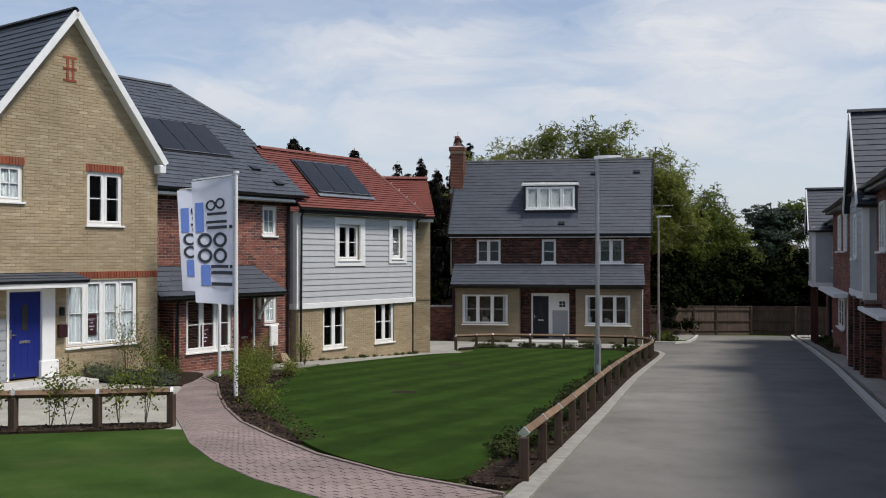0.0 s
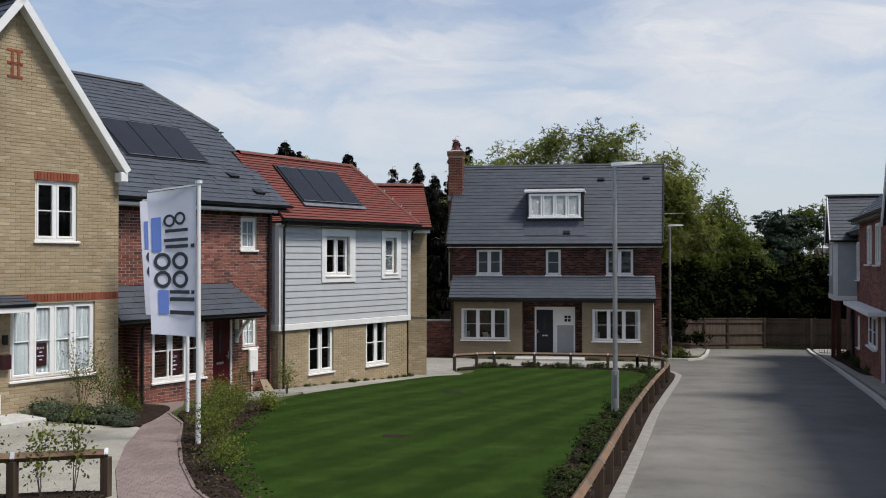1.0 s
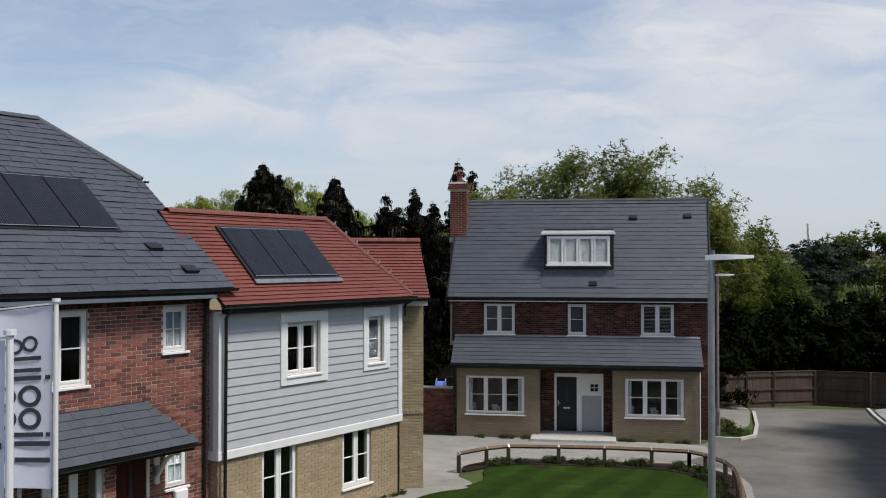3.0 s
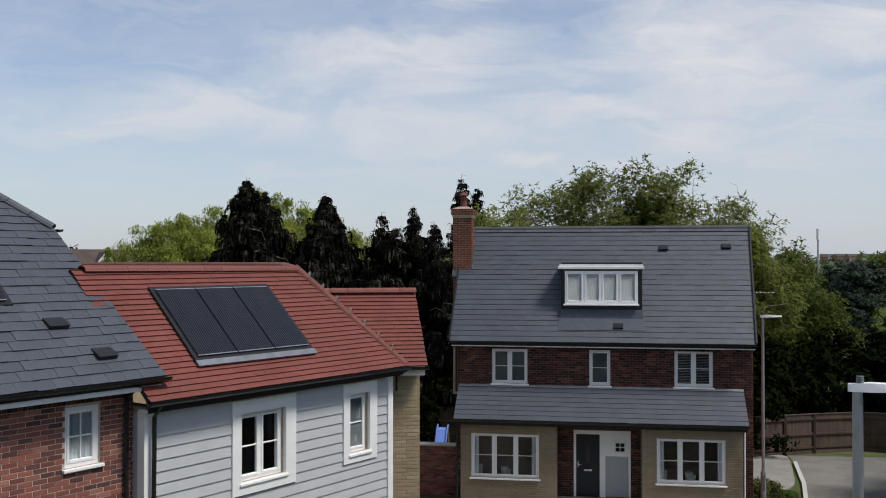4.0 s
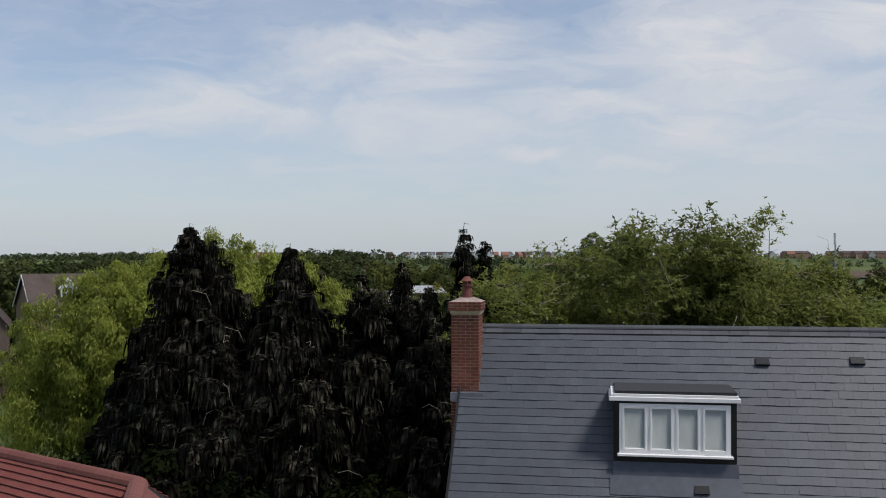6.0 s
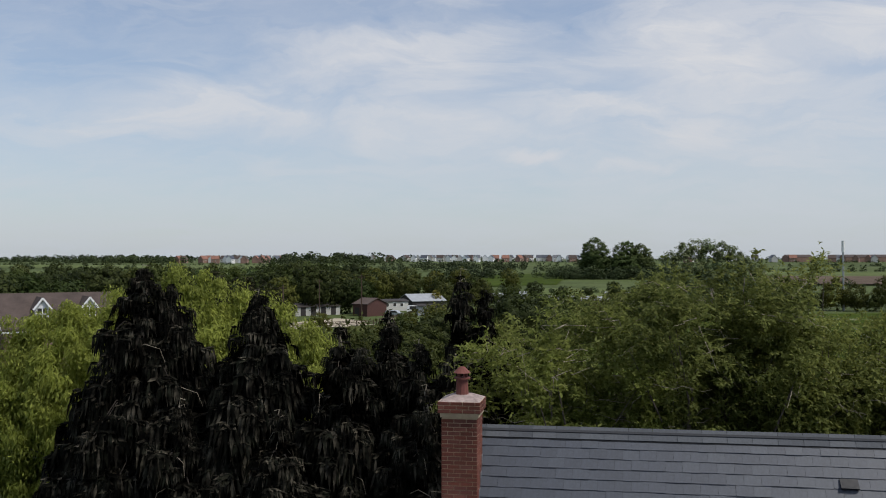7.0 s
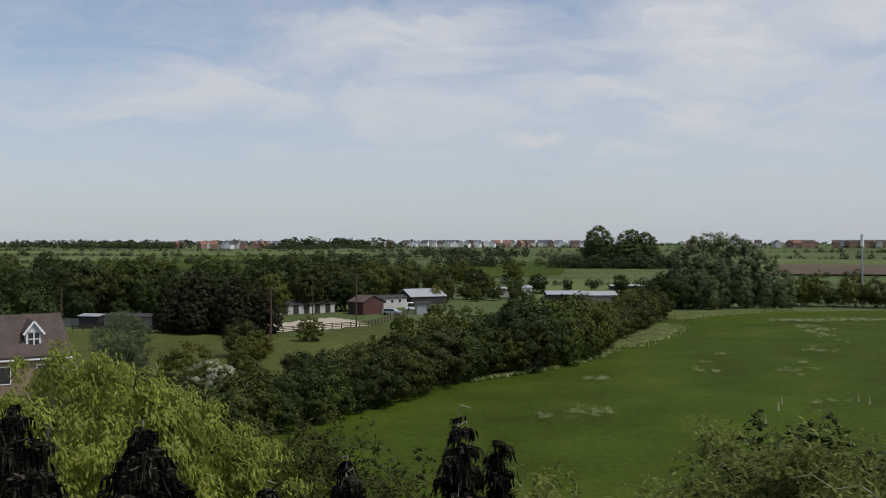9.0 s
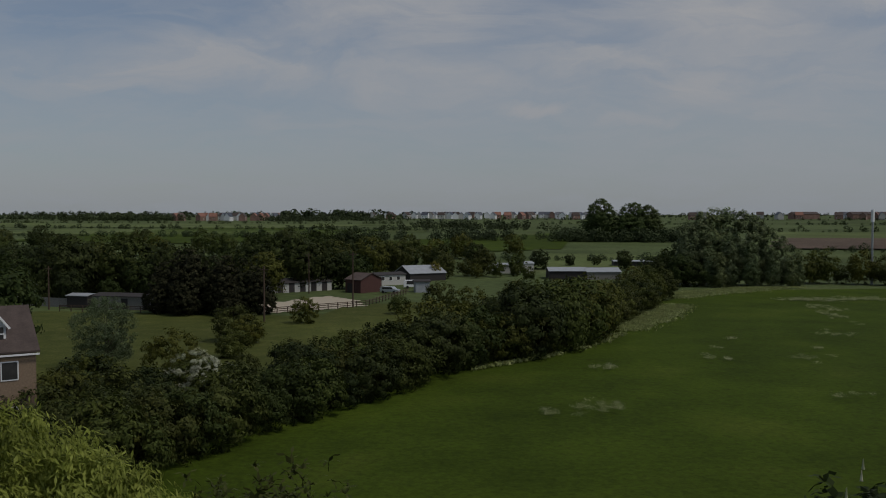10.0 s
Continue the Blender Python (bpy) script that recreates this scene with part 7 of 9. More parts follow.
def tree(name, x, y, blobs, n, per, cr, size, mat, label, category="tree", seed=1, r=0.16, nl=24, group="", twig=0, droop=0.2, shell=0.5):
    rng = np.random.default_rng(seed)
    z = ground(x, y)
    t = thing(name, Matrix.Translation((x, y, z)), label, category, group)
    c = clumps(rng, blobs, n, shell)
    c = c[c[:, 2] > 0.25]
    if nl:
        pm = PM()
        limbs(pm, rng, (0, 0, 0), [tuple(c[i]) for i in rng.choice(len(c), nl, replace=False)], r)
        part("trunk", pm, BARK, t)
    if twig:
        pm = PM()
        for i in rng.choice(len(c), twig, replace=False):
            p = Vector(c[i])
            q = p + Vector((rng.normal() * 0.7, rng.normal() * 0.7, rng.normal() * 0.35))
            pm.tube([p, p.lerp(q, 0.5) + Vector((0, 0, rng.normal() * 0.12)), q], 0.010, 4, 0.004)
        part("twig_work", pm, TWIG, t, kind="stuff")
    part("crown", leaf_mesh("crown", *leaves(rng, c, per, cr, size, droop, 0.75, 0.85), mat), mat, t, kind="stuff")
    return t


def rosettes(rng, centres, per, leaf, spread, length, width):
    """Compound leaves in rosettes: each leaf rises from its twig end and droops at the tip."""
    n = len(centres) * per
    c = np.repeat(centres, per, 0) + rng.normal(size=(n, 3)) * spread
    mid = centres.mean(0)
    out = np.repeat(unit(c - mid), leaf, 0)
    m = n * leaf
    ring = rng.normal(size=(m, 3)) * np.array([1, 1, 0.75])
    size = np.repeat(0.65 + 0.7 * rng.random((n, 1)), leaf, 0) * (0.7 + 0.6 * rng.random((m, 1)))
    d0 = unit(unit(ring) + out * 0.35 + np.array([0, 0, 0.32]))
    d1 = unit(d0 + np.array([0, 0, -0.75]))
    base = np.repeat(c, leaf, 0)
    h = length * size
    C0 = base + d0 * h
    C1 = base + d0 * h * 1.9 + d1 * h * 0.9
    side = unit(np.cross(d0, np.array([0, 0, 1.0]) + rng.normal(size=(m, 3)) * 0.35))
    w = width * size
    return np.concatenate([C0, C1]), np.concatenate([d0 * h, d1 * h]), np.concatenate([side * w, side * w * 0.85])


def leafy_tree(name, x, y, blobs, n, mat, label, seed=1, per=6, leaf=6, length=0.052, width=0.030, spread=0.24, r=0.16, nl=40, shell=0.45, twig=120, sprigs=0, lump=9, girth=0.72, skirt=0.9):
    """A broadleaf with rosettes of large leaves at its twig ends and a few bare twigs; sprigs stand clear of the crown."""
    rng = np.random.default_rng(seed)
    t = thing(name, Matrix.Translation((x, y, ground(x, y))), label, "tree")
    lumps = clumps(rng, blobs, max(nl, n // lump), shell)
    lumps = lumps[lumps[:, 2] > skirt]
    pm = PM()
    limbs(pm, rng, (0, 0, 0), [tuple(p) for p in lumps[:nl]], r)
    # leaf sprays gather into lumps, fuller above than below, with dark gaps between them
    pick = rng.integers(0, len(lumps), n)
    d = unit(rng.normal(size=(n, 3)))
    d[:, 2] = np.where(d[:, 2] < -0.2, -d[:, 2] * 0.6, d[:, 2])
    c = lumps[pick] + d * (0.35 + 0.65 * rng.random((n, 1)) ** 0.5) * (girth * (0.7 + 0.6 * rng.random(len(lumps))))[pick][:, None] * np.array([1.0, 1.0, 0.8])
    if sprigs:
        high = c[np.argsort(-c[:, 2])[30:30 + sprigs * 14:14]]
        tips = high + np.stack([rng.normal(size=len(high)) * 0.25, rng.normal(size=len(high)) * 0.2, 0.05 + 0.30 * rng.random(len(high))], 1)
        for a, b in zip(high, tips):
            pm.tube([tuple(a - np.array([0, 0, 0.4])), tuple(a), tuple(b)], 0.012, 4, 0.005)
        c = np.concatenate([c, tips])
    part("trunk", pm, BARK, t)
    pm = PM()
    for i in rng.choice(len(c), min(twig, len(c)), replace=False):
        p = Vector(c[i])
        d = Vector((rng.normal(), rng.normal(), rng.normal() * 0.5)).normalized()
        b = Vector((rng.normal(), rng.normal(), rng.normal())) * 0.14
        L = 0.5 + 0.9 * rng.random()
        pm.tube([p, p + d * L * 0.25 + b, p + d * L * 0.5 + b * 0.3, p + d * L * 0.78 + b * 1.3, p + d * L + b * 0.7], 0.012, 4, 0.003)
    if twig:
        part("twig_work", pm, TWIG, t, kind="stuff")
    me = leaf_mesh("crown", *rosettes(rng, c, per, leaf, spread, length, width), mat)
    part("crown", me, mat, t, kind="stuff")
    return t


def cypress(x, y, top, R, seed, lean=0.0, nb=170, cone=5.0, stems=((0.0, 0.0, 1.0),), fall=0.92):
    """A weeping cypress: a cone of limbs hung with drooping drapes of dark sprays; a stem is (dx, dy, share of the height)."""
    rng = np.random.default_rng(seed)
    z = ground(x, y)
    H = top - z
    t = thing("cypress_tree", Matrix.Translation((x, y, z)), "dark weeping cypress with drooping sprays", "tree", "weeping cypresses")
    pm = PM()
    for dx, dy, share in stems:
        pm.tube([(0, 0, -0.3), (0.05 + dx * 0.3, dy * 0.3, H * 0.5), (lean * 0.5 + dx, dy, H * 0.97 * share)], 0.2, 7, 0.02)
    part("trunk", pm, BARK, t)
    hb = rng.random(nb) ** 0.75
    ang = rng.random(nb) * 6.2832
    pm = PM()
    T, O, W = [], [], []
    for k in range(nb):
        dx, dy, share = stems[k % len(stems)]
        h = hb[k]
        top_k = H * share
        r = (R * min(1, (1 - h) * top_k / cone) ** fall + 0.02) * (0.62 + 0.55 * rng.random())
        ca, sa = math.cos(ang[k]), math.sin(ang[k])
        h0 = h * top_k
        p0 = np.array((lean * h + dx * h, dy * h, h0))
        p1 = p0 + np.array((ca * r * 0.55, sa * r * 0.55, 0.16 * r))
        p2 = p0 + np.array((ca * r, sa * r, -0.22 * r))
        pm.tube([tuple(p0), tuple(p1), tuple(p2)], 0.035, 4, 0.01)
        m = 4 + int(r * 3.4)
        u = (0.4 + 0.65 * np.sort(rng.random(m)))[:, None]
        T.append((1 - u) ** 2 * p0 + 2 * (1 - u) * u * p1 + u ** 2 * p2 + rng.normal(size=(m, 3)) * np.array([0.18, 0.18, 0.08]) * min(1.0, 0.15 + r))
        O.append(np.tile([ca, sa, 0.0], (m, 1)))
        W.append(np.full(m, 0.26 + 0.84 * min(1.0, r / 1.3)))
    part("branch_work", pm, BARK_DARK, t, kind="stuff")
    T, O, W = np.concatenate(T), np.concatenate(O), np.concatenate(W)
    # each drape leaves its twig in a small fan, bends over and hangs down in narrowing tails
    per = 11
    n = len(T) * per
    Ts, Os = np.repeat(T, per, 0), np.repeat(O, per, 0)
    W = np.repeat(W * (0.65 + 0.7 * rng.random(len(T))), per)[:, None]
    tang = np.cross(Os, np.array([0, 0, 1.0]))
    sway = rng.normal(size=(n, 1)) * 0.55
    d0 = unit(Os * 0.8 + tang * sway + rng.normal(size=(n, 3)) * 0.16 + np.array([0, 0, -0.2]))
    d1 = unit(Os * 0.16 + tang * sway * 0.22 + rng.normal(size=(n, 3)) * 0.10 + np.array([0, 0, -1.0]))
    L1 = (0.16 + 0.20 * rng.random((n, 1))) * W
    C0 = Ts + d0 * 0.13 * W + tang * sway * 0.10
    C1 = C0 + d0 * 0.10 * W + d1 * L1 * 0.85
    C = np.concatenate([C0, C1])
    A = np.concatenate([d0 * 0.19 * W, d1 * L1])
    across = np.concatenate([tang, tang]) + rng.normal(size=C.shape) * 0.33
    B = unit(np.cross(np.cross(A, across), A)) * np.concatenate([0.068 * W, 0.046 * W])
    # near-black filler leaves: the crown's inner shade put into their colour
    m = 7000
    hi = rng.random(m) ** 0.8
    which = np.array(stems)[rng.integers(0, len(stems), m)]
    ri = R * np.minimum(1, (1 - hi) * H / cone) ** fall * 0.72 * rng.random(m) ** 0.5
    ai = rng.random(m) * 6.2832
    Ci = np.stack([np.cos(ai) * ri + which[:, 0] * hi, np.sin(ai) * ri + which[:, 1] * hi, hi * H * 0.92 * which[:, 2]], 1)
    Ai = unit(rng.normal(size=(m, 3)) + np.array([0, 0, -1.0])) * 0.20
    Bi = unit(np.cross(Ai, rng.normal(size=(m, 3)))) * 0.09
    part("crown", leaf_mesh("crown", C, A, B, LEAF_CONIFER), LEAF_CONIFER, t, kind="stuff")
    part("dead_sprays", leaf_mesh("dead_sprays", Ci, Ai, Bi, LEAF_CORE_SHADE), LEAF_CORE_SHADE, t, kind="stuff")
    # bare leader that nods over, with a few bleached side twigs
    pm = PM()
    dx, dy, share = stems[0]
    foot = Vector((lean * 0.8 + dx * 0.9, dy * 0.9, H * 0.86 * share))
    tip = Vector((lean + dx, dy, H * share + 0.12))
    nod = tip + Vector((-0.16 if seed % 2 else 0.18, 0, -0.05))
    pm.tube([foot, tip.lerp(foot, 0.55) + Vector((0.07, 0, 0)), tip.lerp(foot, 0.2) + Vector((-0.05, 0, 0)), tip, nod], 0.034, 5, 0.010)
    for k in range(9):
        s = foot.lerp(tip, 0.1 * k)
        e = Vector((math.cos(k * 2.4), math.sin(k * 2.4), 0)) * (0.42 - 0.03 * k)
        pm.tube([s, s + e * 0.6 + Vector((0, 0, 0.06)), s + e + Vector((0, 0, -0.14))], 0.012, 4, 0.004)
    for k in range(5):
        h = 0.35 + 0.11 * k
        a = -1.57 + rng.normal() * 0.5
        r = R * min(1, (1 - h) * H / cone) ** fall
        s = Vector((math.cos(a) * r * 0.7, math.sin(a) * r * 0.7, h * H))
        e = Vector((rng.normal() * 0.5, -0.35, 0))
        pm.tube([s, s + e * 0.5 + Vector((0, 0, 0.15)), s + e + Vector((0.1, 0, 0.02)), s + e * 1.2 + Vector((0.12, 0, -0.4))], 0.013, 4, 0.004)
    part("dead_top", pm, TWIG, t, "bare pale leader", kind="stuff")
    return t


def willow(x, y, blobs, n, seed):
    """A weeping willow: limbs, and bunches of thin leafy strands hanging from a lobed crown."""
    rng = np.random.default_rng(seed)
    z = ground(x, y)
    t = thing("willow_tree", Matrix.Translation((x, y, z)), "yellow-green weeping willow behind the cypresses", "tree")
    c = clumps(rng, blobs, n, 0.75) - np.array([0, 0, 0.35])
    c = c[c[:, 2] > 2.0]
    pm = PM()
    limbs(pm, rng, (0, 0, 0), [tuple(c[i] * np.array([0.9, 0.9, 0.96])) for i in rng.choice(len(c), 46, replace=False)], 0.4, 0.3)
    part("trunk", pm, BARK, t)
    # plumes over the domes: leaves lie on each plume's upper side and trail from its rim
    k = 250
    r = 0.28 + 0.4 * rng.random((len(c), 1))
    d = unit(rng.normal(size=(len(c) * k, 3)))
    d[:, 2] = np.abs(d[:, 2]) * 0.9
    r = np.repeat(r, k, 0)
    trail = np.where(rng.random(len(d)) < 0.65, rng.exponential(0.6, len(d)), 0.0)
    C = np.repeat(c, k, 0) + d * r * (0.45 + 0.65 * rng.random((len(d), 1)))
    C[:, 2] -= trail * (1.2 - d[:, 2]) + 0.25 * r[:, 0] * (1 - d[:, 2])
    crown = unit(C - np.array([0, 0, 5.0]))
    face = unit(d * 0.7 + crown * 0.6 + rng.normal(size=C.shape) * 0.5)
    A = unit(np.cross(face, np.cross(face, np.array([0, 0, 1.0])) + rng.normal(size=C.shape) * 0.3))
    B = np.cross(face, A)
    L = 0.070 + 0.070 * rng.random((len(C), 1))
    ok = C[:, 2] > 0.3
    C, A, B, L = C[ok], A[ok], B[ok], L[ok]
    B = B * L * 0.28
    part("crown", leaf_mesh("crown", C, A * L, B, LEAF_WILLOW), LEAF_WILLOW, t, kind="stuff")


def bush_mesh(name, seed, blobs, n, per, cr, size, mat, shell=0.6, droop=0.1):
    rng = np.random.default_rng(seed)
    c = clumps(rng, blobs, n, shell)
    c = c[c[:, 2] > 0.05]
    return leaf_mesh(name, *leaves(rng, c, per, cr, size, droop, loose=0.2), mat)


def place(name, me, x, y, s, turn, label, category, group, sz=None, lift=0.0):
    ob = new(name, me)
    ob.matrix_world = pose(x, y, ground(x, y) + lift, 0, 0, turn) @ Matrix.Diagonal((s, s, sz or s, 1))
    return tagged(ob, label, category, group)


# garden shrubs
def garden_shrub(x, y, h, w, n, seed, mat=None, label="young yellow-green garden shrub", size=0.021):
    rng = np.random.default_rng(seed)
    t = thing("garden_shrub", Matrix.Translation((x, y, ground(x, y) + 0.06)), label, "shrub", "young garden shrubs")
    pm, C = PM(), []
    for k in range(n):
        a, r = rng.random() * 6.2832, w * (0.25 + 0.75 * rng.random())
        hh = h * (0.55 + 0.45 * rng.random())
        tip = Vector((math.cos(a) * r, math.sin(a) * r, hh))
        mid = tip * 0.5 + Vector((rng.normal() * 0.05, rng.normal() * 0.05, hh * 0.12))
        pm.tube([(0, 0, -0.05), mid, tip], 0.008, 4, 0.003)
        for u in np.linspace(0.4, 1.0, 9):
            p = Vector((0, 0, 0)).lerp(mid, u * 2) if u < 0.5 else mid.lerp(tip, u * 2 - 1)
            for _ in range(15):
                C.append(np.array(p) + rng.normal(size=3) * 0.10)
    part("stem_work", pm, BARK, t, kind="stuff")
    C = np.array(C)
    A = unit(rng.normal(size=C.shape))
    B = unit(np.cross(A, rng.normal(size=C.shape)))
    s = size * (0.6 + 0.8 * rng.random((len(C), 1)))
    m = mat or LEAF_SHRUB
    part("foliage", leaf_mesh("foliage", C, A * s, B * s * 0.55, m), m, t, kind="stuff")


for k, (x, y, h, w, n) in enumerate([(-1.05, 23.4, 0.5, 0.45, 9), (-0.75, 21.9, 0.75, 0.5, 13), (-0.3, 20.6, 1.0, 0.5, 15), (0.1, 19.4, 0.95, 0.5, 13), (0.55, 18.2, 0.75, 0.45, 10), (-0.55, 24.0, 0.35, 0.35, 8), (-1.35, 27.6, 0.9, 0.32, 7), (-2.35, 27.0, 0.95, 0.12, 3), (1.35, 16.5, 0.45, 0.4, 8)]):
    garden_shrub(x, y, h, w, n, 20 + k)
for k, (x, y, h, w, n) in enumerate([(-4.1, 22.2, 1.75, 0.5, 8), (-3.6, 22.4, 1.05, 0.5, 8), (-2.9, 22.0, 0.5, 0.35, 6)]):
    garden_shrub(x, y, h, w, n, 40 + k, LEAF_LIME, "sparse leafy shrub by the house wall")
for k, (x, y) in enumerate([(-4.2, 12.75), (-2.9, 13.3), (-2.2, 13.5), (-1.75, 13.6), (-1.0, 13.95), (-0.75, 14.0), (-0.1, 14.35), (0.25, 14.5)]):
    garden_shrub(x, y, 0.95 + 0.12 * (k % 3), 0.13, 3, 60 + k, LEAF_SHRUB, "thin young hedge whip", 0.026)
TUFT = [bush_mesh("tuft", 80 + k, [(0, 0, 0.12, 0.32, 0.32, 0.20)], 40, 26, 0.10, 0.028, LEAF_HEDGE, 0.2) for k in range(3)]
LAV = [bush_mesh("lavender", 84 + k, [(0, 0, 0.13, 0.34, 0.34, 0.19)], 50, 34, 0.10, 0.023, LEAF_LAVENDER, 0.2, -0.3) for k in range(3)]
LOW = [bush_mesh("low_plant", 90 + k, [(0, 0, 0.06, 0.28, 0.28, 0.10)], 46, 26, 0.10, 0.026, LEAF_DARK, 0.0) for k in range(3)]
rng0 = random.Random(8)
for k in range(15):
    place("lavender_bush", LAV[k % 3], -4.75 + 0.165 * k + rng0.uniform(-0.1, 0.1), 21.75 - 0.07 * k + rng0.uniform(-0.2, 0.5), rng0.uniform(0.8, 1.25), rng0.uniform(0, 360), "low grey-green bush in the bed by the wall", "shrub", "low bushes", lift=0.04)
RAILBED = [(6.05, 12.6), (6.28, 14), (6.62, 17), (6.85, 20.5), (7.2, 24.2), (7.65, 28), (8.2, 32), (8.75, 35.5), (8.75, 37.9), (8.0, 39.4), (5.5, 39.7), (3.2, 39.55), (2.1, 38.7)]
for (x0, y0), (x1, y1) in zip(RAILBED, RAILBED[1:]):
    n = max(2, int(math.hypot(x1 - x0, y1 - y0) / 0.42))
    for i in range(n):
        u = (i + rng0.random()) / n
        place("bedding_plant", LOW[rng0.randrange(3)], x0 + (x1 - x0) * u + rng0.uniform(-0.24, 0.1), y0 + (y1 - y0) * u + rng0.uniform(-0.15, 0.15), rng0.uniform(0.6, 1.3), rng0.uniform(0, 360), "low dark bedding plant in bark mulch", "plant", "bedding plants", lift=0.06)
for k in range(16):
    u = k / 15
    place("bedding_plant", LOW[k % 3], -1.85 + 2.5 * u + rng0.uniform(-0.06, 0.06), 29.1 + 5.1 * u, rng0.uniform(0.35, 0.7), rng0.uniform(0, 360), "low dark bedding plant at the house wall", "plant", "bedding plants", lift=0.04)
for k in range(10):
    place("bedding_plant", LOW[k % 3], 0.7 + rng0.random() * 2.6 if k % 2 else 6.3 + rng0.random() * 2.6, 44.95, rng0.uniform(0.5, 0.8), rng0.uniform(0, 360), "low dark bedding plant at the house wall", "plant", "bedding plants", lift=0.01)
for k in range(14):
    place("bedding_plant", TUFT[k % 3], 15.95 + 0.155 * (k * 0.8) + rng0.uniform(0.2, 0.7), 38.5 + k * 0.85, rng0.uniform(0.7, 1.2), rng0.uniform(0, 360), "dark low shrub before the boarded houses", "shrub", "low bushes", lift=0.1)
for k in range(6):
    place("corner_shrub", TUFT[k % 3], 9.8 + rng0.random() * 0.9, 47.2 + rng0.random() * 1.5, rng0.uniform(1.0, 1.6), rng0.uniform(0, 360), "low shrub on the grass corner", "shrub", "low bushes", lift=0.06)

# mulch chips, bark scattered over the beds
def chips():
    rng = np.random.default_rng(4)
    C = []
    for poly in ([(-2.45, 23.2), (-1.5, 21.7), (0.2, 17.6), (1.5, 15.3), (3.0, 13.3), (3.35, 13.8), (2.0, 16.3), (0.6, 19.2), (-0.1, 22.6), (-0.9, 25.5)], [(5.65, 11.0), (6.2, 10.75), (6.5, 12.9), (7.08, 18.3), (7.85, 25.5), (7.0, 25.5), (6.3, 19.2), (6.1, 15)], [(0.75, 14.3), (0.5, 14.95), (-1.5, 13.95), (-9, 11.0), (-9, 10.3), (-1.4, 13.25)]):
        xs, ys = [p[0] for p in poly], [p[1] for p in poly]
        for _ in range(9000):
            x, y = min(xs) + rng.random() * (max(xs) - min(xs)), min(ys) + rng.random() * (max(ys) - min(ys))
            if inside(x, y, poly):
                C.append((x, y, ground(x, y) + 0.05 + 0.02 * rng.random()))
    C = np.array(C)
    A = unit(rng.normal(size=C.shape) * np.array([1, 1, 0.4])) * 0.035
    B = unit(np.cross(A, rng.normal(size=C.shape) * np.array([0.3, 0.3, 1]))) * 0.016
    ob = new("bark_chips", leaf_mesh("bark_chips", C, A, B, MULCH_CHIP))
    tagged(ob, "loose brown bark chips on the beds", "mulch", kind="stuff")


MULCH_CHIP = m_leaf("bark_chip", (0.018, 0.012, 0.009), (0.05, 0.033, 0.024), (0.10, 0.07, 0.05), 0.95, 0.0)
chips()


# ---- trees behind the houses ----
leafy_tree("ash_tree", 2.0, 57.0, [(-0.6, -0.6, 8.7, 2.3, 2.3, 2.8), (0.2, 0.2, 5.8, 3.4, 3.0, 3.3), (-1.6, 0.4, 7.4, 1.9, 2.1, 2.7), (1.4, 0, 8.4, 1.6, 1.8, 2.4)], 850, LEAF_ASH, "sparse leafy ash tree behind the brick house", 2, per=6, lump=13, girth=0.62, length=0.056, width=0.032, shell=0.3, sprigs=8, twig=200)
leafy_tree("ash_tree", 5.3, 57.8, [(-0.6, -0.6, 10.0, 2.6, 2.3, 2.35), (0.3, 0.4, 6.4, 3.8, 3.0, 3.7), (1.4, 0, 9.7, 2.0, 2.0, 2.3), (-2.3, 0, 9.0, 1.8, 1.9, 2.5), (3.0, 0.3, 8.6, 1.7, 1.9, 2.6)], 2050, LEAF_ASH, "tall leafy ash tree behind the brick house", 3, per=6, lump=11, girth=0.78, length=0.056, width=0.032, shell=0.3, nl=50, sprigs=6, twig=260)
leafy_tree("ash_tree", 9.4, 59.6, [(-0.6, -0.5, 9.7, 2.5, 2.4, 2.4), (0.3, 0.2, 6.4, 3.6, 3.1, 3.4), (-2.4, 0, 9.2, 1.8, 1.9, 2.3), (1.4, 0, 8.6, 1.7, 1.9, 2.0)], 2000, LEAF_ASH, "broad leafy ash tree behind the brick house", 4, per=6, skirt=5.0, lump=11, girth=0.78, length=0.056, width=0.032, shell=0.3, nl=50, sprigs=6, twig=240)
leafy_tree("lime_tree", 12.7, 66.0, [(-0.5, 0, 6.8, 3.2, 3.2, 3.4), (1.5, 0, 5.0, 3.0, 3.0, 3.1), (-1.8, -0.6, 6.4, 2.6, 2.6, 3.2)], 1700, LEAF_LIME, "fresh green lime tree above the timber fence", 5, length=0.058, width=0.042, twig=20)
leafy_tree("ash_tree", 0.5, 61.2, [(0, 0, 7.9, 2.6, 2.6, 3.3), (0.4, 0, 5.0, 2.8, 2.8, 3.0)], 900, LEAF_ASH, "leafy ash tree behind the cypresses", 16, per=4, length=0.062, width=0.036, nl=24, twig=60, shell=0.3)
leafy_tree("ash_tree", 4.0, 63.2, [(0, 0, 7.6, 3.4, 2.8, 3.6), (0.4, 0, 3.8, 3.4, 3.0, 2.8)], 1000, LEAF_ASH, "leafy ash tree behind the brick house", 14, per=4, length=0.062, width=0.036, nl=24, twig=60)
leafy_tree("ash_tree", 8.6, 65.0, [(0, 0, 7.0, 3.4, 3.0, 3.6), (0.4, 0, 3.6, 3.6, 3.0, 2.8)], 900, LEAF_ASH, "leafy ash tree behind the brick house", 15, per=4, length=0.062, width=0.036, nl=24, twig=60)
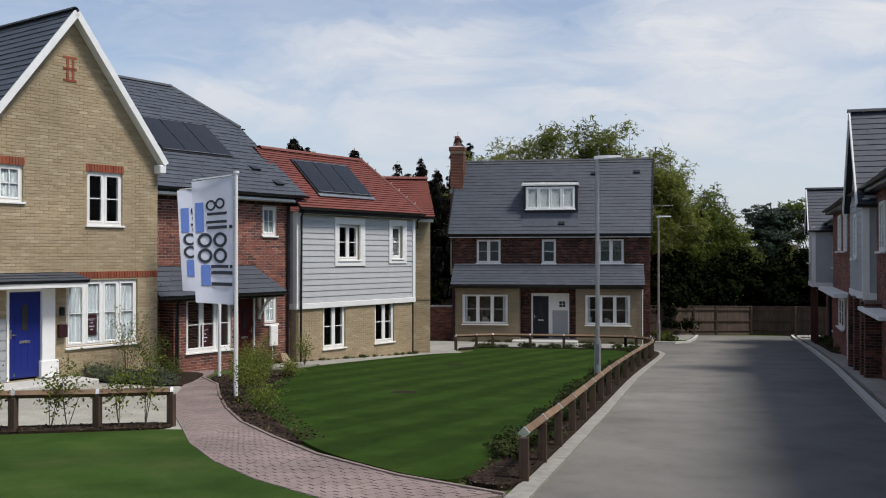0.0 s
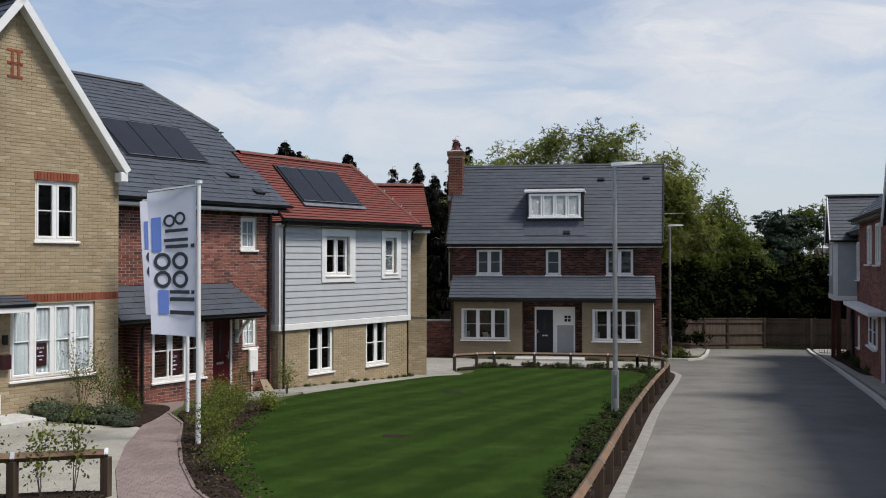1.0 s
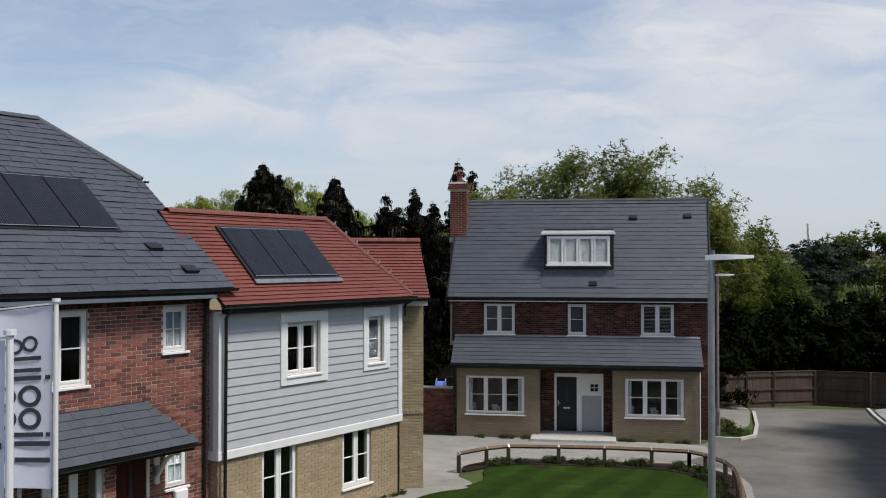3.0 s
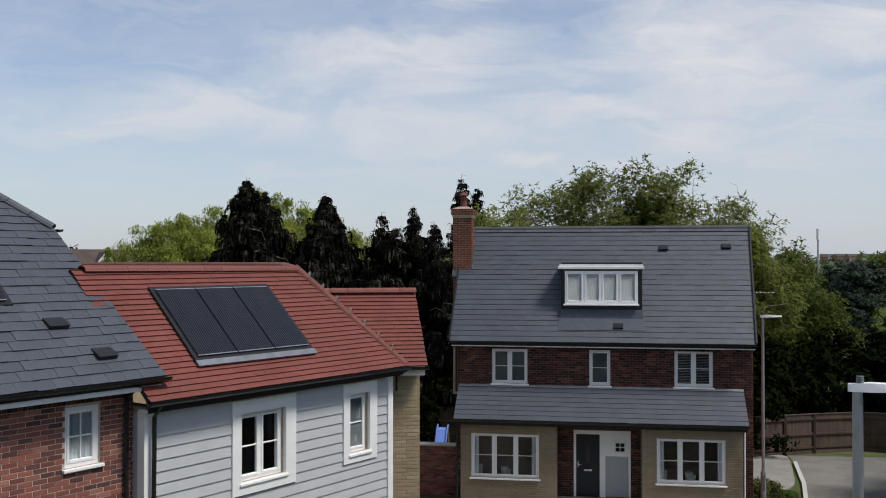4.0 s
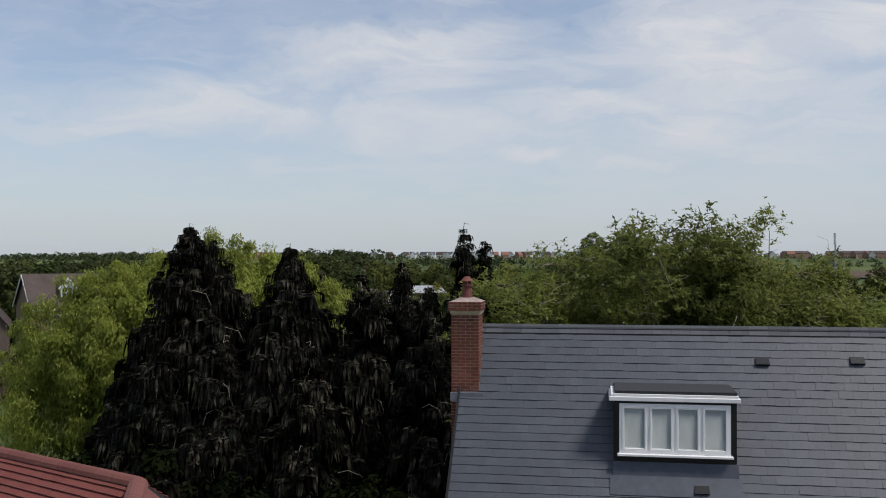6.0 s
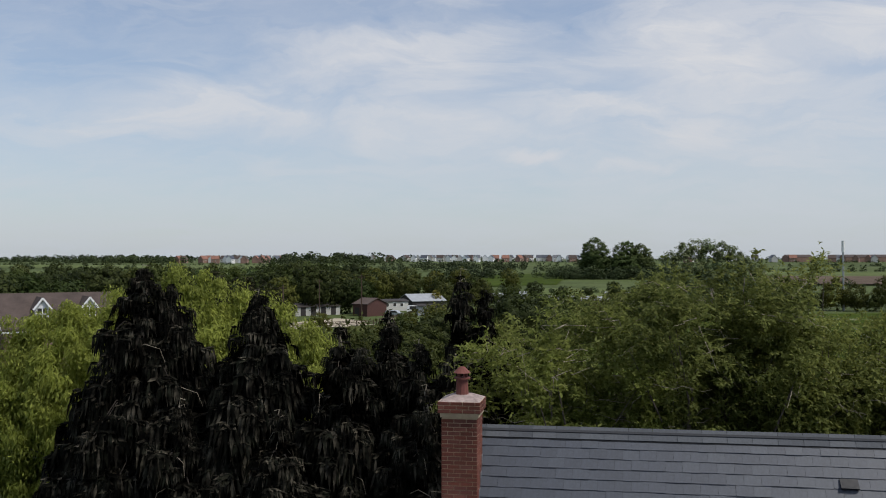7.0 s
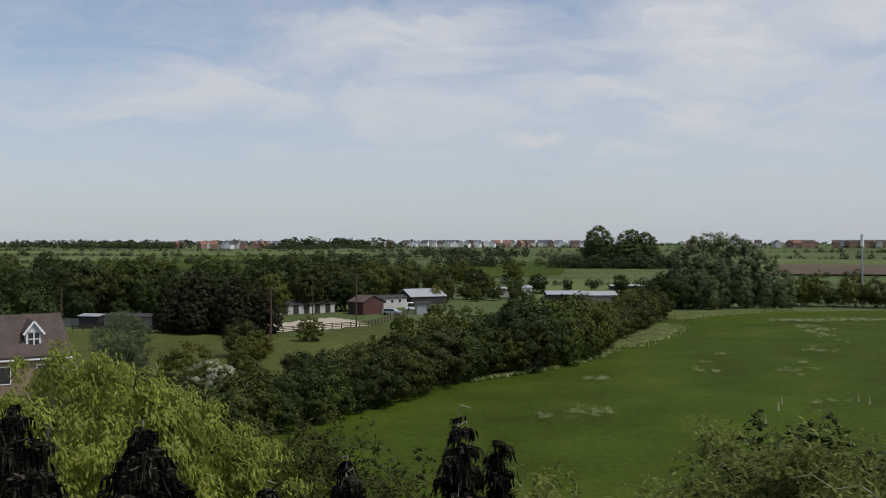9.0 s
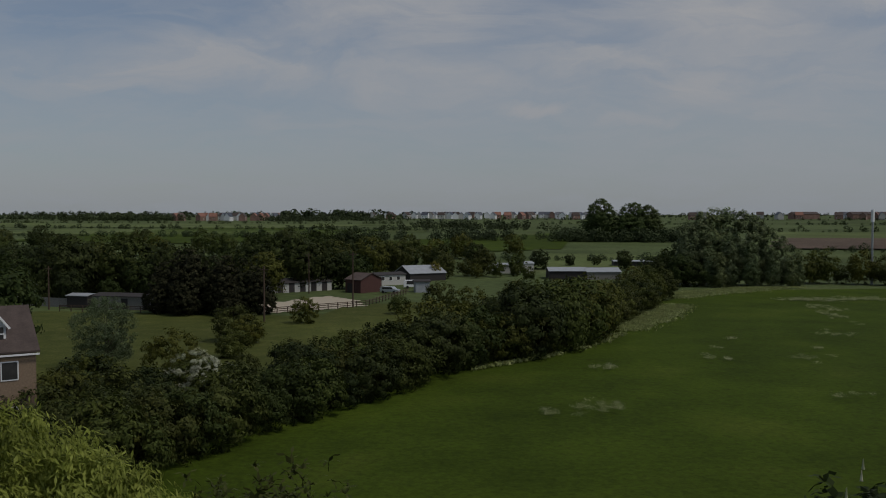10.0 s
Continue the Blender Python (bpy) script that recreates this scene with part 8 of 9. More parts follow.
leafy_tree("lime_tree", 15.0, 70.5, [(0, 0, 5.2, 2.3, 2.6, 3.2)], 480, LEAF_LIME, "green lime tree above the timber fence", 6, length=0.062, width=0.048, nl=24, twig=0)


def chestnut(x, y, blobs, n, seed):
    """A horse chestnut: broad dark leaves and upright cream flower candles."""
    t = leafy_tree("chestnut_tree", x, y, blobs, n, LEAF_CHESTNUT, "dark horse chestnut with cream flower candles", seed, per=2, leaf=7, length=0.095, width=0.075, nl=30, twig=0)
    rng = np.random.default_rng(seed + 50)
    for k in range(16):
        b = blobs[k % len(blobs)]
        a, e = rng.random() * 6.2832, 0.5 + 0.9 * rng.random()
        p = Vector((b[0] + b[3] * math.cos(a) * math.cos(e), b[1] + b[4] * math.sin(a) * math.cos(e), b[2] + b[5] * math.sin(e)))
        pm = PM()
        pm.tube([p, p + Vector((0, 0, 0.09)), p + Vector((0, 0, 0.24))], 0.038, 7, 0.01)
        part("flower_candle", pm, BLOSSOM, t, "cream upright flower candle")


chestnut(7.4, 70.0, [(0, 0, 8.1, 3.4, 3.2, 3.5), (-1.4, -0.6, 6.8, 2.6, 2.6, 2.8), (0, 0, 4.5, 3.4, 3.2, 3.2)], 1300, 7)


def cedar(x, y, H, R, seed):
    rng = np.random.default_rng(seed)
    t = thing("cedar_tree", Matrix.Translation((x, y, ground(x, y))), "spreading blue-green cedar with level tiers", "tree")
    pm = PM()
    pm.tube([(0, 0, -0.3), (0.1, 0, H * 0.6), (0, 0, H)], 0.35, 8, 0.03)
    C = []
    for k in range(60):
        h = H * (0.12 + 0.86 * rng.random() ** 0.8)
        a, r = rng.random() * 6.2832, R * (0.45 + 0.6 * rng.random()) * (1.15 - 0.75 * (h / H) ** 1.5)
        tip = Vector((math.cos(a) * r, math.sin(a) * r, h + 0.10 * r))
        pm.tube([(0, 0, h * 0.92), tip * 0.5 + Vector((0, 0, h * 0.5)), tip], 0.06, 5, 0.012)
        for u in np.linspace(0.3, 1.0, 9):
            p = np.array(Vector((0, 0, h * 0.92)).lerp(tip, u))
            C.append(p + rng.normal(size=3) * np.array([0.28, 0.28, 0.06]))
            C.append(p + rng.normal(size=3) * np.array([0.4, 0.4, 0.08]) - np.array([0, 0, 0.12]))
    part("trunk", pm, BARK, t)
    part("crown", leaf_mesh("crown", *leaves(rng, np.array(C), 34, 0.36, 0.085, 0.1, 0.35), LEAF_CEDAR), LEAF_CEDAR, t, kind="stuff")


cedar(19.6, 73.5, 9.3, 4.4, 3)
leafy_tree("lime_tree", 23.6, 77.5, [(0, 0, 6.2, 4.2, 3.6, 3.9)], 620, LEAF_LIME, "leafy lime tree behind the cedar", 8, length=0.08, width=0.06, nl=20, twig=0)

CYPRESSES = [(-12.2, 60.7, 11.6, 5.2, 0, 380, 10.0, ((-0.35, -0.2, 1.0), (0.45, 0.3, 0.955))), (-8.45, 60.5, 10.8, 4.3, 0, 320, 10.0, ((0, 0, 1.0),)), (-5.6, 59.9, 9.8, 3.0, 0.1, 200, 8.0, ((0, 0, 1.0), (0.75, -0.2, 0.94))), (-4.2, 60.8, 10.15, 2.2, 0.1, 190, 7.5, ((0, 0, 1.0),)), (-1.65, 59.4, 11.5, 1.25, 0.1, 220, 6.0, ((0, 0, 1.0), (0.75, 0.1, 0.955))), (-3.0, 59.6, 9.3, 2.2, 0.1, 150, 6.0, ((0, 0, 1.0),)), (-0.4, 61.0, 9.4, 1.9, 0.1, 130, 6.0, ((0, 0, 1.0),)), (-2.4, 57.4, 8.2, 1.9, 0.15, 120, 5.5, ((0, 0, 1.0),)), (-10.4, 58.8, 7.4, 2.6, 0, 120, 5.5, ((0, 0, 1.0),)), (-6.8, 57.8, 7.3, 2.4, 0, 120, 5.5, ((0, 0, 1.0),)), (-0.6, 56.8, 7.6, 1.8, 0, 110, 5.5, ((0, 0, 1.0),)), (-14.4, 59.6, 6.6, 2.4, 0, 110, 5.5, ((0, 0, 1.0),))]
for k, (x, y, top, R, lean, nb, cone, stems) in enumerate(CYPRESSES):
    cypress(x, y, top, R, 30 + k, lean, nb, cone, stems)
willow(-15.0, 67.0, [(0.5, 0.4, 8.8, 4.3, 3.6, 4.1), (-2.6, -0.6, 8.2, 3.4, 3.2, 3.8), (-5.0, -0.8, 7.5, 2.8, 3.0, 3.7), (-6.6, -0.8, 6.9, 2.3, 2.8, 3.4), (-6.4, -1.6, 4.2, 2.4, 2.6, 3.2), (3.6, 0.6, 8.3, 3.0, 3.2, 3.6), (5.6, 0.8, 7.2, 2.6, 2.8, 3.4), (7.2, 0.6, 6.1, 2.2, 2.4, 3.3), (-4.8, -2.4, 4.6, 2.9, 2.9, 3.4), (1.0, -1.8, 6.0, 5.5, 3.5, 4.0), (-3.6, -1.2, 8.0, 2.6, 2.8, 3.3), (5.5, -0.8, 4.6, 3.4, 3.0, 3.4), (-2.0, -2.4, 6.6, 3.4, 3.0, 3.6)], 1350, 5)

# dark hedge behind the fence and gardens, its deep shade put into the leaf colour
HB = [bush_mesh("hedge_bush", 100 + k, [(0, 0, 1.7, 1.9, 1.5, 2.1), (0.8, 0.2, 1.2, 1.4, 1.2, 1.5)], 90, 40, 0.45, 0.12, LEAF_HEDGE_SHADE, 0.5) for k in range(3)]
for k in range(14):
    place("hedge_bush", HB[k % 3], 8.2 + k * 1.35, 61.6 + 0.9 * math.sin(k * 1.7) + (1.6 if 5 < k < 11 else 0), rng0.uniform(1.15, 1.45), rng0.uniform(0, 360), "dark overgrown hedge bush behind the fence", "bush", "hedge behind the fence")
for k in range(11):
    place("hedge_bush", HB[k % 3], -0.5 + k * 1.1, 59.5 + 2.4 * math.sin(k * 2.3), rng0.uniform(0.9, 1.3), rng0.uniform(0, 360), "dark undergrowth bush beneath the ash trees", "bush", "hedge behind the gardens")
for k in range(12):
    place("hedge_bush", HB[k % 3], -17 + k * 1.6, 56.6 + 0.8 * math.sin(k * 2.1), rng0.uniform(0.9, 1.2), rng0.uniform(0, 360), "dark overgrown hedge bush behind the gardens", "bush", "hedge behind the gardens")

# ---- open country ----
FIELD_POLY = [(-33, 105), (-28.5, 120.5), (-22.4, 134.5), (-18.0, 152.5), (-8.2, 168), (-0.8, 189), (9.6, 236), (23, 272), (66, 284), (150, 300), (170, 180), (120, 72), (20, 70), (-24, 72), (-34, 90)]
carpet("meadow", FIELD_POLY, FIELD, 0.05, 1.2, "lush green meadow")
carpet("paddock", [(-33, 104), (-27, 119), (-20, 133), (-16, 151), (-8, 166), (0, 190), (8, 235), (-40, 232), (-52, 205), (-100, 205), (-95, 130), (-50, 112)], ROUGH_GRASS, 0.03, 4.0, "rough grass paddock")
carpet("far_field", [(-150, 480), (-60, 640), (-18, 720), (-4, 620), (-22, 470), (-60, 430)], FIELD, 0.3, 12.0, "green pasture beyond the yard")
carpet("far_field", [(-30, 340), (5, 345), (25, 420), (-20, 430)], CROP_HAZE, 0.3, 8.0, "pale pasture beyond the yard")
carpet("far_field", [(70, 500), (260, 560), (330, 760), (110, 720)], CROP_HAZE, 0.4, 14.0, "pale pasture on the rise")
carpet("ploughed_field", [(74, 476), (180, 484), (250, 600), (100, 610)], SOIL, 0.7, 10.0, "bare brown ploughed field on the rise")
carpet("far_field", [(-330, 520), (-190, 500), (-150, 760), (-340, 820)], FIELD, 0.4, 14.0, "green pasture on the rise")
carpet("far_field", [(-180, 385), (-110, 378), (-95, 440), (-190, 450)], CROP_HAZE, 0.3, 9.0, "pale pasture beyond the yard")
carpet("far_field", [(-420, 640), (-200, 610), (-120, 730), (-430, 770)], CROP_HAZE, 0.4, 16.0, "pale pasture on the rise")
carpet("far_field", [(-620, 840), (-260, 800), (-200, 960), (-640, 990)], CROP_HAZE, 0.5, 22.0, "pale pasture on the far rise")

BUSH = [bush_mesh("bush", 120 + k, [(0, 0, 1.9, 2.6, 2.4, 2.3), (1.2, 0.4, 1.4, 1.8, 1.8, 1.7), (-1.1, -0.5, 2.3, 1.6, 1.6, 1.7)], 110, 44, 0.5, 0.125, LEAF_HEDGE, 0.65) for k in range(4)]
BUSH += [bush_mesh("bush", 125 + k, [(0, 0, 2.0, 2.5, 2.3, 2.2), (-1.3, 0.6, 1.5, 1.6, 1.7, 1.8), (0.9, -0.9, 2.6, 1.4, 1.5, 1.5)], 110, 44, 0.48, 0.12, LEAF_DARK, 0.65) for k in range(3)]
HAW = [bush_mesh("hawthorn", 130 + k, [(0, 0, 1.9, 2.6, 2.3, 1.9), (1.1, 0.2, 1.4, 1.7, 1.6, 1.5)], 120, 70, 0.26, 0.06, BLOSSOM, 0.85) for k in range(2)]
SCRUB = []
for k in range(3):
    rng1 = np.random.default_rng(133 + k)
    tips = clumps(rng1, [(0, 0, 5.4, 1.5, 1.4, 3.6), (0.6, 0.3, 3.6, 1.7, 1.6, 3.2), (-0.7, -0.2, 4.2, 1.3, 1.3, 3.4)], 420, 0.4)
    SCRUB.append(leaf_mesh("scrub", *rosettes(rng1, tips[tips[:, 2] > 0.3], 3, 6, 0.24, 0.075, 0.036), LEAF_SCRUB))
line = [(-29.5, 104), (-25.2, 119), (-19.3, 133), (-15.0, 151), (-5.6, 166), (1.8, 188), (6, 212), (12.4, 235)]
for (x0, y0), (x1, y1) in zip(line, line[1:]):
    L = math.hypot(x1 - x0, y1 - y0)
    n = max(2, round(L / 4.2))
    for i in range(n):
        for row in range(2):
            u = (i + 0.5 * row + rng0.uniform(-0.2, 0.2)) / n
            x, y = x0 + (x1 - x0) * u, y0 + (y1 - y0) * u
            off = 2.0 + row * 4.2
            x, y = x - off * (y1 - y0) / L, y + off * (x1 - x0) / L
            big = 1.08 + (0.55 if y < 196 else 0.0) * min(1, max(0, (y - 132) / 22)) + rng0.choice((-0.45, -0.3, -0.1, 0.05, 0.2, 0.5)) * min(1.0, 0.6 + max(0, (y - 132) / 50))
            place("hedgerow_bush", BUSH[rng0.randrange(7)], x, y, big, rng0.uniform(0, 360), "rounded green hedgerow bush beside the meadow", "bush", "hedgerow bushes")
for k, (x, y, s) in enumerate([(-37.6, 131.5, 1.12), (-35.2, 130.4, 1.0), (-39.0, 131.0, 0.7), (-24.5, 139, 0.4), (-30, 137, 0.35), (-45.6, 150, 0.5)]):
    ob = place("hawthorn_bush", HAW[k % 2], x, y, s, k * 77, "hawthorn bush white with blossom", "bush", "hawthorns", lift=0.3)
    place("hawthorn_foliage", BUSH[k % 4], x, y + 0.4, s * 0.86, k * 50, "green leaves of a flowering hawthorn", "bush", "hawthorns")
for k in range(22):
    place("thicket_bush", BUSH[k % 4], -31 - 2.2 * k + rng0.uniform(-1, 1), 101.5 + rng0.uniform(-4, 6) - 0.2 * k, rng0.uniform(0.85, 1.3), rng0.uniform(0, 360), "brownish thicket bush at the field corner", "bush", "thicket bushes")
for k in range(26):
    place("thicket_bush", BUSH[k % 7], -35.5 - 13 * rng0.random(), 103 + 20 * rng0.random(), rng0.uniform(0.9, 1.3), rng0.uniform(0, 360), "brownish thicket bush at the field corner", "bush", "thicket bushes")
for k, (x, y, s) in enumerate([(-49.4, 171, 1.25), (-47.0, 169, 0.95), (-46.8, 193.5, 1.0), (-46.7, 145.6, 1.15), (-44.2, 157, 0.9), (-31, 150, 0.9), (-26, 158, 0.9), (-35, 210, 0.8), (-30, 222, 1.2), (-22, 205, 1.3), (-15, 215, 1.4), (-8, 225, 1.3)] + [(-38 + 2.3 * k + 3 * math.sin(k * 2.9), 146 + 3.4 * k + 5 * math.sin(k * 1.7), 0.55 + 0.25 * math.sin(k * 3.7)) for k in range(15)]):
    place("paddock_bush", BUSH[k % 4], x, y, s, k * 61, "single green bush in the paddock", "bush", "paddock bushes")
for k, (x, y, s) in enumerate([(-9.5, 71, 1.06), (-8.0, 71.5, 1.06), (-6.3, 70, 1.05), (-4.6, 70.4, 1.0), (-7.3, 68.5, 1.05), (-5.2, 68, 1.0), (-3.4, 69.0, 0.95), (-1.6, 68.0, 0.85), (-4.4, 66.8, 0.92), (-6.2, 66.5, 0.97), (-2.4, 66.2, 0.9), (-0.6, 65.6, 0.9), (-8.6, 68.2, 1.0), (-3.2, 71.2, 0.95), (-0.2, 68.8, 0.9)]):
    place("scrub_bush", SCRUB[k % 3], x, y, s * 1.12, k * 47, "tall olive scrub bush beside the willow", "bush", "scrub bushes")
tree("birch_tree", -55.0, 146.0, [(0, 0, 4.4, 3.7, 3.2, 3.7), (0.6, 0, 6.0, 2.4, 2.2, 2.4), (0, 0, 2.0, 3.3, 3.0, 2.0)], 430, 60, 0.55, 0.085, LEAF_POPLAR, "grey-green feathery tree in the paddock", seed=12, nl=20)

OAK = [bush_mesh("oak", 140 + k, [(0, 0, 6.2, 4.6, 4.4, 4.2), (0, 0, 2.6, 4.0, 3.8, 2.8), (2.2, 0.5, 5.0, 3.2, 3.0, 3.4), (-2.2, -0.6, 5.4, 3.0, 3.0, 3.6)], 150, 30, 1.0, 0.30, LEAF_DARK, 0.6) for k in range(3)]
GRN = [bush_mesh("green_tree", 150 + k, [(0, 0, 5.6, 4.2, 4.2, 4.2), (0, 0, 2.4, 4.2, 4.0, 2.6), (1.6, 0, 4.4, 3.2, 3.2, 3.2)], 140, 28, 1.0, 0.30, LEAF_HEDGE, 0.6) for k in range(3)]
GOLD = [bush_mesh("golden_tree", 156, [(0, 0, 5.6, 3.4, 3.4, 4.4), (0.8, 0, 3.2, 3.0, 3.0, 3.0)], 140, 30, 0.8, 0.26, LEAF_GOLD, 0.6)]
LEY = [bush_mesh("leylandii", 160 + k, [(0, 0, 2.6, 3.5, 3.3, 3.0), (0.2, 0, 5.0, 2.7, 2.6, 3.0), (0.3, 0.1, 7.4, 1.7, 1.6, 2.4), (0.1, 0, 9.6, 0.6, 0.6, 1.6)], 300, 44, 0.45, 0.18, LEAF_LEYLAND, 0.6, 0.6) for k in range(2)]
POP = [bush_mesh("poplar", 170 + k, [(0, 0, 4.0, 2.8, 2.8, 4.0), (0.2, 0, 9.0, 2.2, 2.2, 5.0)], 200, 34, 0.8, 0.24, LEAF_POPLAR, 0.6, -0.3) for k in range(3)]


def stand(name, meshes, spots, label, group, zs=1.0):
    for k, (x, y, s) in enumerate(spots):
        place(name, meshes[k % len(meshes)], x, y, s, (k * 83) % 360, label, "tree", group, s * zs)


stand("leylandii_tree", LEY, [(-76.5, 204, 0.95), (-73.5, 205, 1.12), (-70.5, 204, 1.2), (-67.5, 206, 1.02), (-64.8, 204, 1.08), (-61.6, 205, 0.98), (-58.6, 205, 0.86), (-71, 201, 0.8), (-63, 201.5, 0.75)], "dark dense conifer by the stables", "conifers by the stables")
stand("oak_tree", OAK, [(-152 + 7.4 * k + 3 * math.sin(k * 4.3), 236 + 12 * math.sin(k * 1.9), 0.86 + 0.38 * math.sin(k * 2.3)) for k in range(11)] + [(-146 + 9.2 * k, 272 + 26 * math.sin(k * 2.7), 0.8 + 0.35 * math.sin(k * 3.1)) for k in range(9)] + [(-36 + 8.5 * k, 352 + 12 * math.sin(k * 2.2), 0.45 + 0.18 * math.sin(k * 4.1)) for k in range(7)], "dark oak in the belt behind the stables", "oak belt")
stand("oak_tree", OAK, [(-126 + 4.6 * k + 1.5 * math.sin(k * 3.3), 226 + 5 * math.sin(k * 2.2), 1.08 + 0.2 * math.sin(k * 2.9)) for k in range(9)] + [(-120 + 6.5 * k, 216 + 2 * math.sin(k * 1.9), 0.62 + 0.15 * math.sin(k * 2.9)) for k in range(5)] + [(-78, 256, 1.2), (-72.5, 258, 1.32), (-67, 257, 1.2), (-62, 262, 1.0), (-57, 263, 0.88)], "dark oak standing close behind the stables", "oak belt")
stand("green_tree", GRN, [(-136 + 13 * k, 249 + 9 * math.sin(k * 2.1), 0.8 + 0.3 * math.sin(k * 3.9)) for k in range(6)] + [(-118, 233, 1.1), (-104, 232, 1.15), (-72, 300, 1.1), (-64, 306, 1.15), (-57, 312, 1.1), (-50, 330, 1.0), (-46, 318, 0.9), (-86, 262, 0.9), (-42, 300, 0.7), (-33, 312, 0.8), (-24, 318, 0.65)], "green tree in the belt behind the stables", "oak belt")
stand("green_tree", GRN, [(-250 + 8.6 * k + 3 * math.sin(k * 2.7), 330 + 16 * math.sin(k * 1.7), 0.95 + 0.3 * math.sin(k * 3.1)) for k in range(17)] + [(-262 + 11 * k + 4 * math.sin(k * 2.1), 398 + 14 * math.sin(k * 2.3), 0.9 + 0.3 * math.sin(k * 2.6)) for k in range(15)] + [(-96 + 9 * k, 392 + 12 * math.sin(k * 1.9), 0.75 + 0.25 * math.sin(k * 2.8)) for k in range(8)], "green field tree in a hedge beyond the oaks", "field trees")
stand("green_tree", GRN, [(-34, 304, 0.42), (-28.5, 308, 0.5), (-24, 312, 0.36), (-19, 296, 0.4), (-38, 310, 0.55)], "small green tree before the yard sheds", "yard trees")
stand("golden_tree", GOLD, [(-84, 232, 0.62), (-44, 296, 0.5)], "young yellow-leaved tree among the oaks", "golden trees")
stand("oak_tree", OAK, [(-97, 318, 1.3), (-90, 312, 1.35), (-84, 330, 1.4), (-76, 326, 1.3), (-66, 335, 0.9), (-58, 330, 0.7), (-104, 325, 1.2), (-40, 345, 0.8)], "dark oak beyond the yard", "yard oaks")
stand("oak_tree", OAK, [(-72, 150, 1.15), (-78, 146, 1.2), (-84, 150, 1.1), (-90, 144, 1.2), (-96, 148, 1.05)], "green oak behind the dormer house", "house oaks")
stand("poplar_tree", POP, [(20, 287, 1.15), (23.5, 289, 1.3), (27, 290, 1.36), (30.5, 291, 1.38), (34, 290, 1.32), (37, 290, 1.22), (40, 289, 1.05), (43, 288, 0.88), (46, 286, 0.66), (25, 283, 0.72), (30, 283, 0.8), (35, 283, 0.78), (40, 284, 0.7), (44, 284, 0.55), (27.5, 281, 0.6)], "grey-green poplar in the copse by the meadow", "poplar copse")
stand("oak_tree", OAK, [(14.5, 284, 0.72), (18, 283, 0.8), (11, 288, 0.65), (16, 290, 0.9), (21.5, 282, 0.62)], "dark oak at the edge of the poplar copse", "copse oaks")
stand("hedge_tree", GRN, [(50 + 4.5 * k, 297 + 2 * math.sin(k), 0.74 + 0.26 * math.sin(k * 2.3)) for k in range(24)], "bushy tree in the far field hedge", "far hedge trees")
stand("hedge_tree", GRN, [(10 + 3.5 * math.sin(k * 2.1), 240 + 5 * k, 0.6) for k in range(7)], "bushy tree in the far field hedge", "far hedge trees")
ROUND = [bush_mesh("round_tree", 180 + k, [(0, 0, 8.2, 3.3, 3.2, 4.4), (0.8, 0, 5.4, 3.7, 3.4, 4.4), (-1.0, 0.4, 5.0, 3.4, 3.2, 4.6), (0, 0, 2.6, 3.3, 3.2, 3.0)], 480, 40, 0.65, 0.22, LEAF_ROUND, 0.6) for k in range(2)]
stand("round_tree", ROUND, [(-1.6, 560, 2.35), (15.5, 560, 2.2), (23.5, 564, 2.0)], "tall rounded tree on the skyline", "skyline pair", 0.76)


def far_woods():
    """Hedgerows and woods out to the skyline, as one mass of leaf clumps."""
    rng = np.random.default_rng(21)
    spots = []

    def row(x0, y0, x1, y1, n, h, spread):
        spots.append([])
        n, h = int(n * (3.4 if y0 > 500 else 1.8)), h * 0.8
        for u in rng.random(n):
            spots[-1].append((x0 + (x1 - x0) * u + rng.normal() * spread, y0 + (y1 - y0) * u + rng.normal() * spread, h * (0.45 + 0.9 * rng.random() ** 2)))

    row(-200, 335, -80, 305, 26, 9, 12)
    row(-260, 300, -120, 292, 22, 9, 9)
    row(-320, 398, -190, 384, 26, 7, 5)
    row(-100, 372, -70, 366, 9, 9, 4)
    row(-60, 394, 30, 374, 24, 4, 2.5)
    row(-130, 452, -60, 444, 18, 5, 3)
    row(-22, 552, 40, 554, 34, 8, 4)
    row(30, 466, 70, 472, 12, 5, 3)
    row(-420, 600, -150, 580, 34, 5, 3)
    row(-150, 566, -50, 556, 22, 8, 8)
    row(40, 452, 330, 470, 46, 4, 3)
    row(-35, 590, 60, 594, 30, 6, 3)
    row(-500, 782, -70, 744, 44, 5, 4)
    row(-150, 840, -60, 790, 26, 9, 14)
    row(-40, 740, 380, 730, 50, 5, 4)
    row(-700, 1010, -100, 985, 46, 5, 5)
    row(-60, 985, 600, 975, 60, 5, 6)
    row(-900, 1300, -545, 1250, 60, 9, 14)
    row(-700, 1190, -540, 1180, 40, 12, 10)
    row(-400, 1150, -320, 1150, 26, 9, 10)
    row(-330, 1235, -270, 1215, 22, 9, 16)
    row(-190, 1330, 60, 1300, 30, 4.5, 14)
    row(60, 1290, 520, 1270, 36, 4.2, 12)
    row(-1000, 1640, 1000, 1620, 120, 8, 24)
    row(-480, 1420, -330, 1410, 30, 15, 12)
    row(-1400, 1980, -380, 1960, 110, 11, 24)
    row(-300, 1980, 1200, 1960, 100, 8, 24)
    for belt in spots:
        woods_belt(rng, belt)


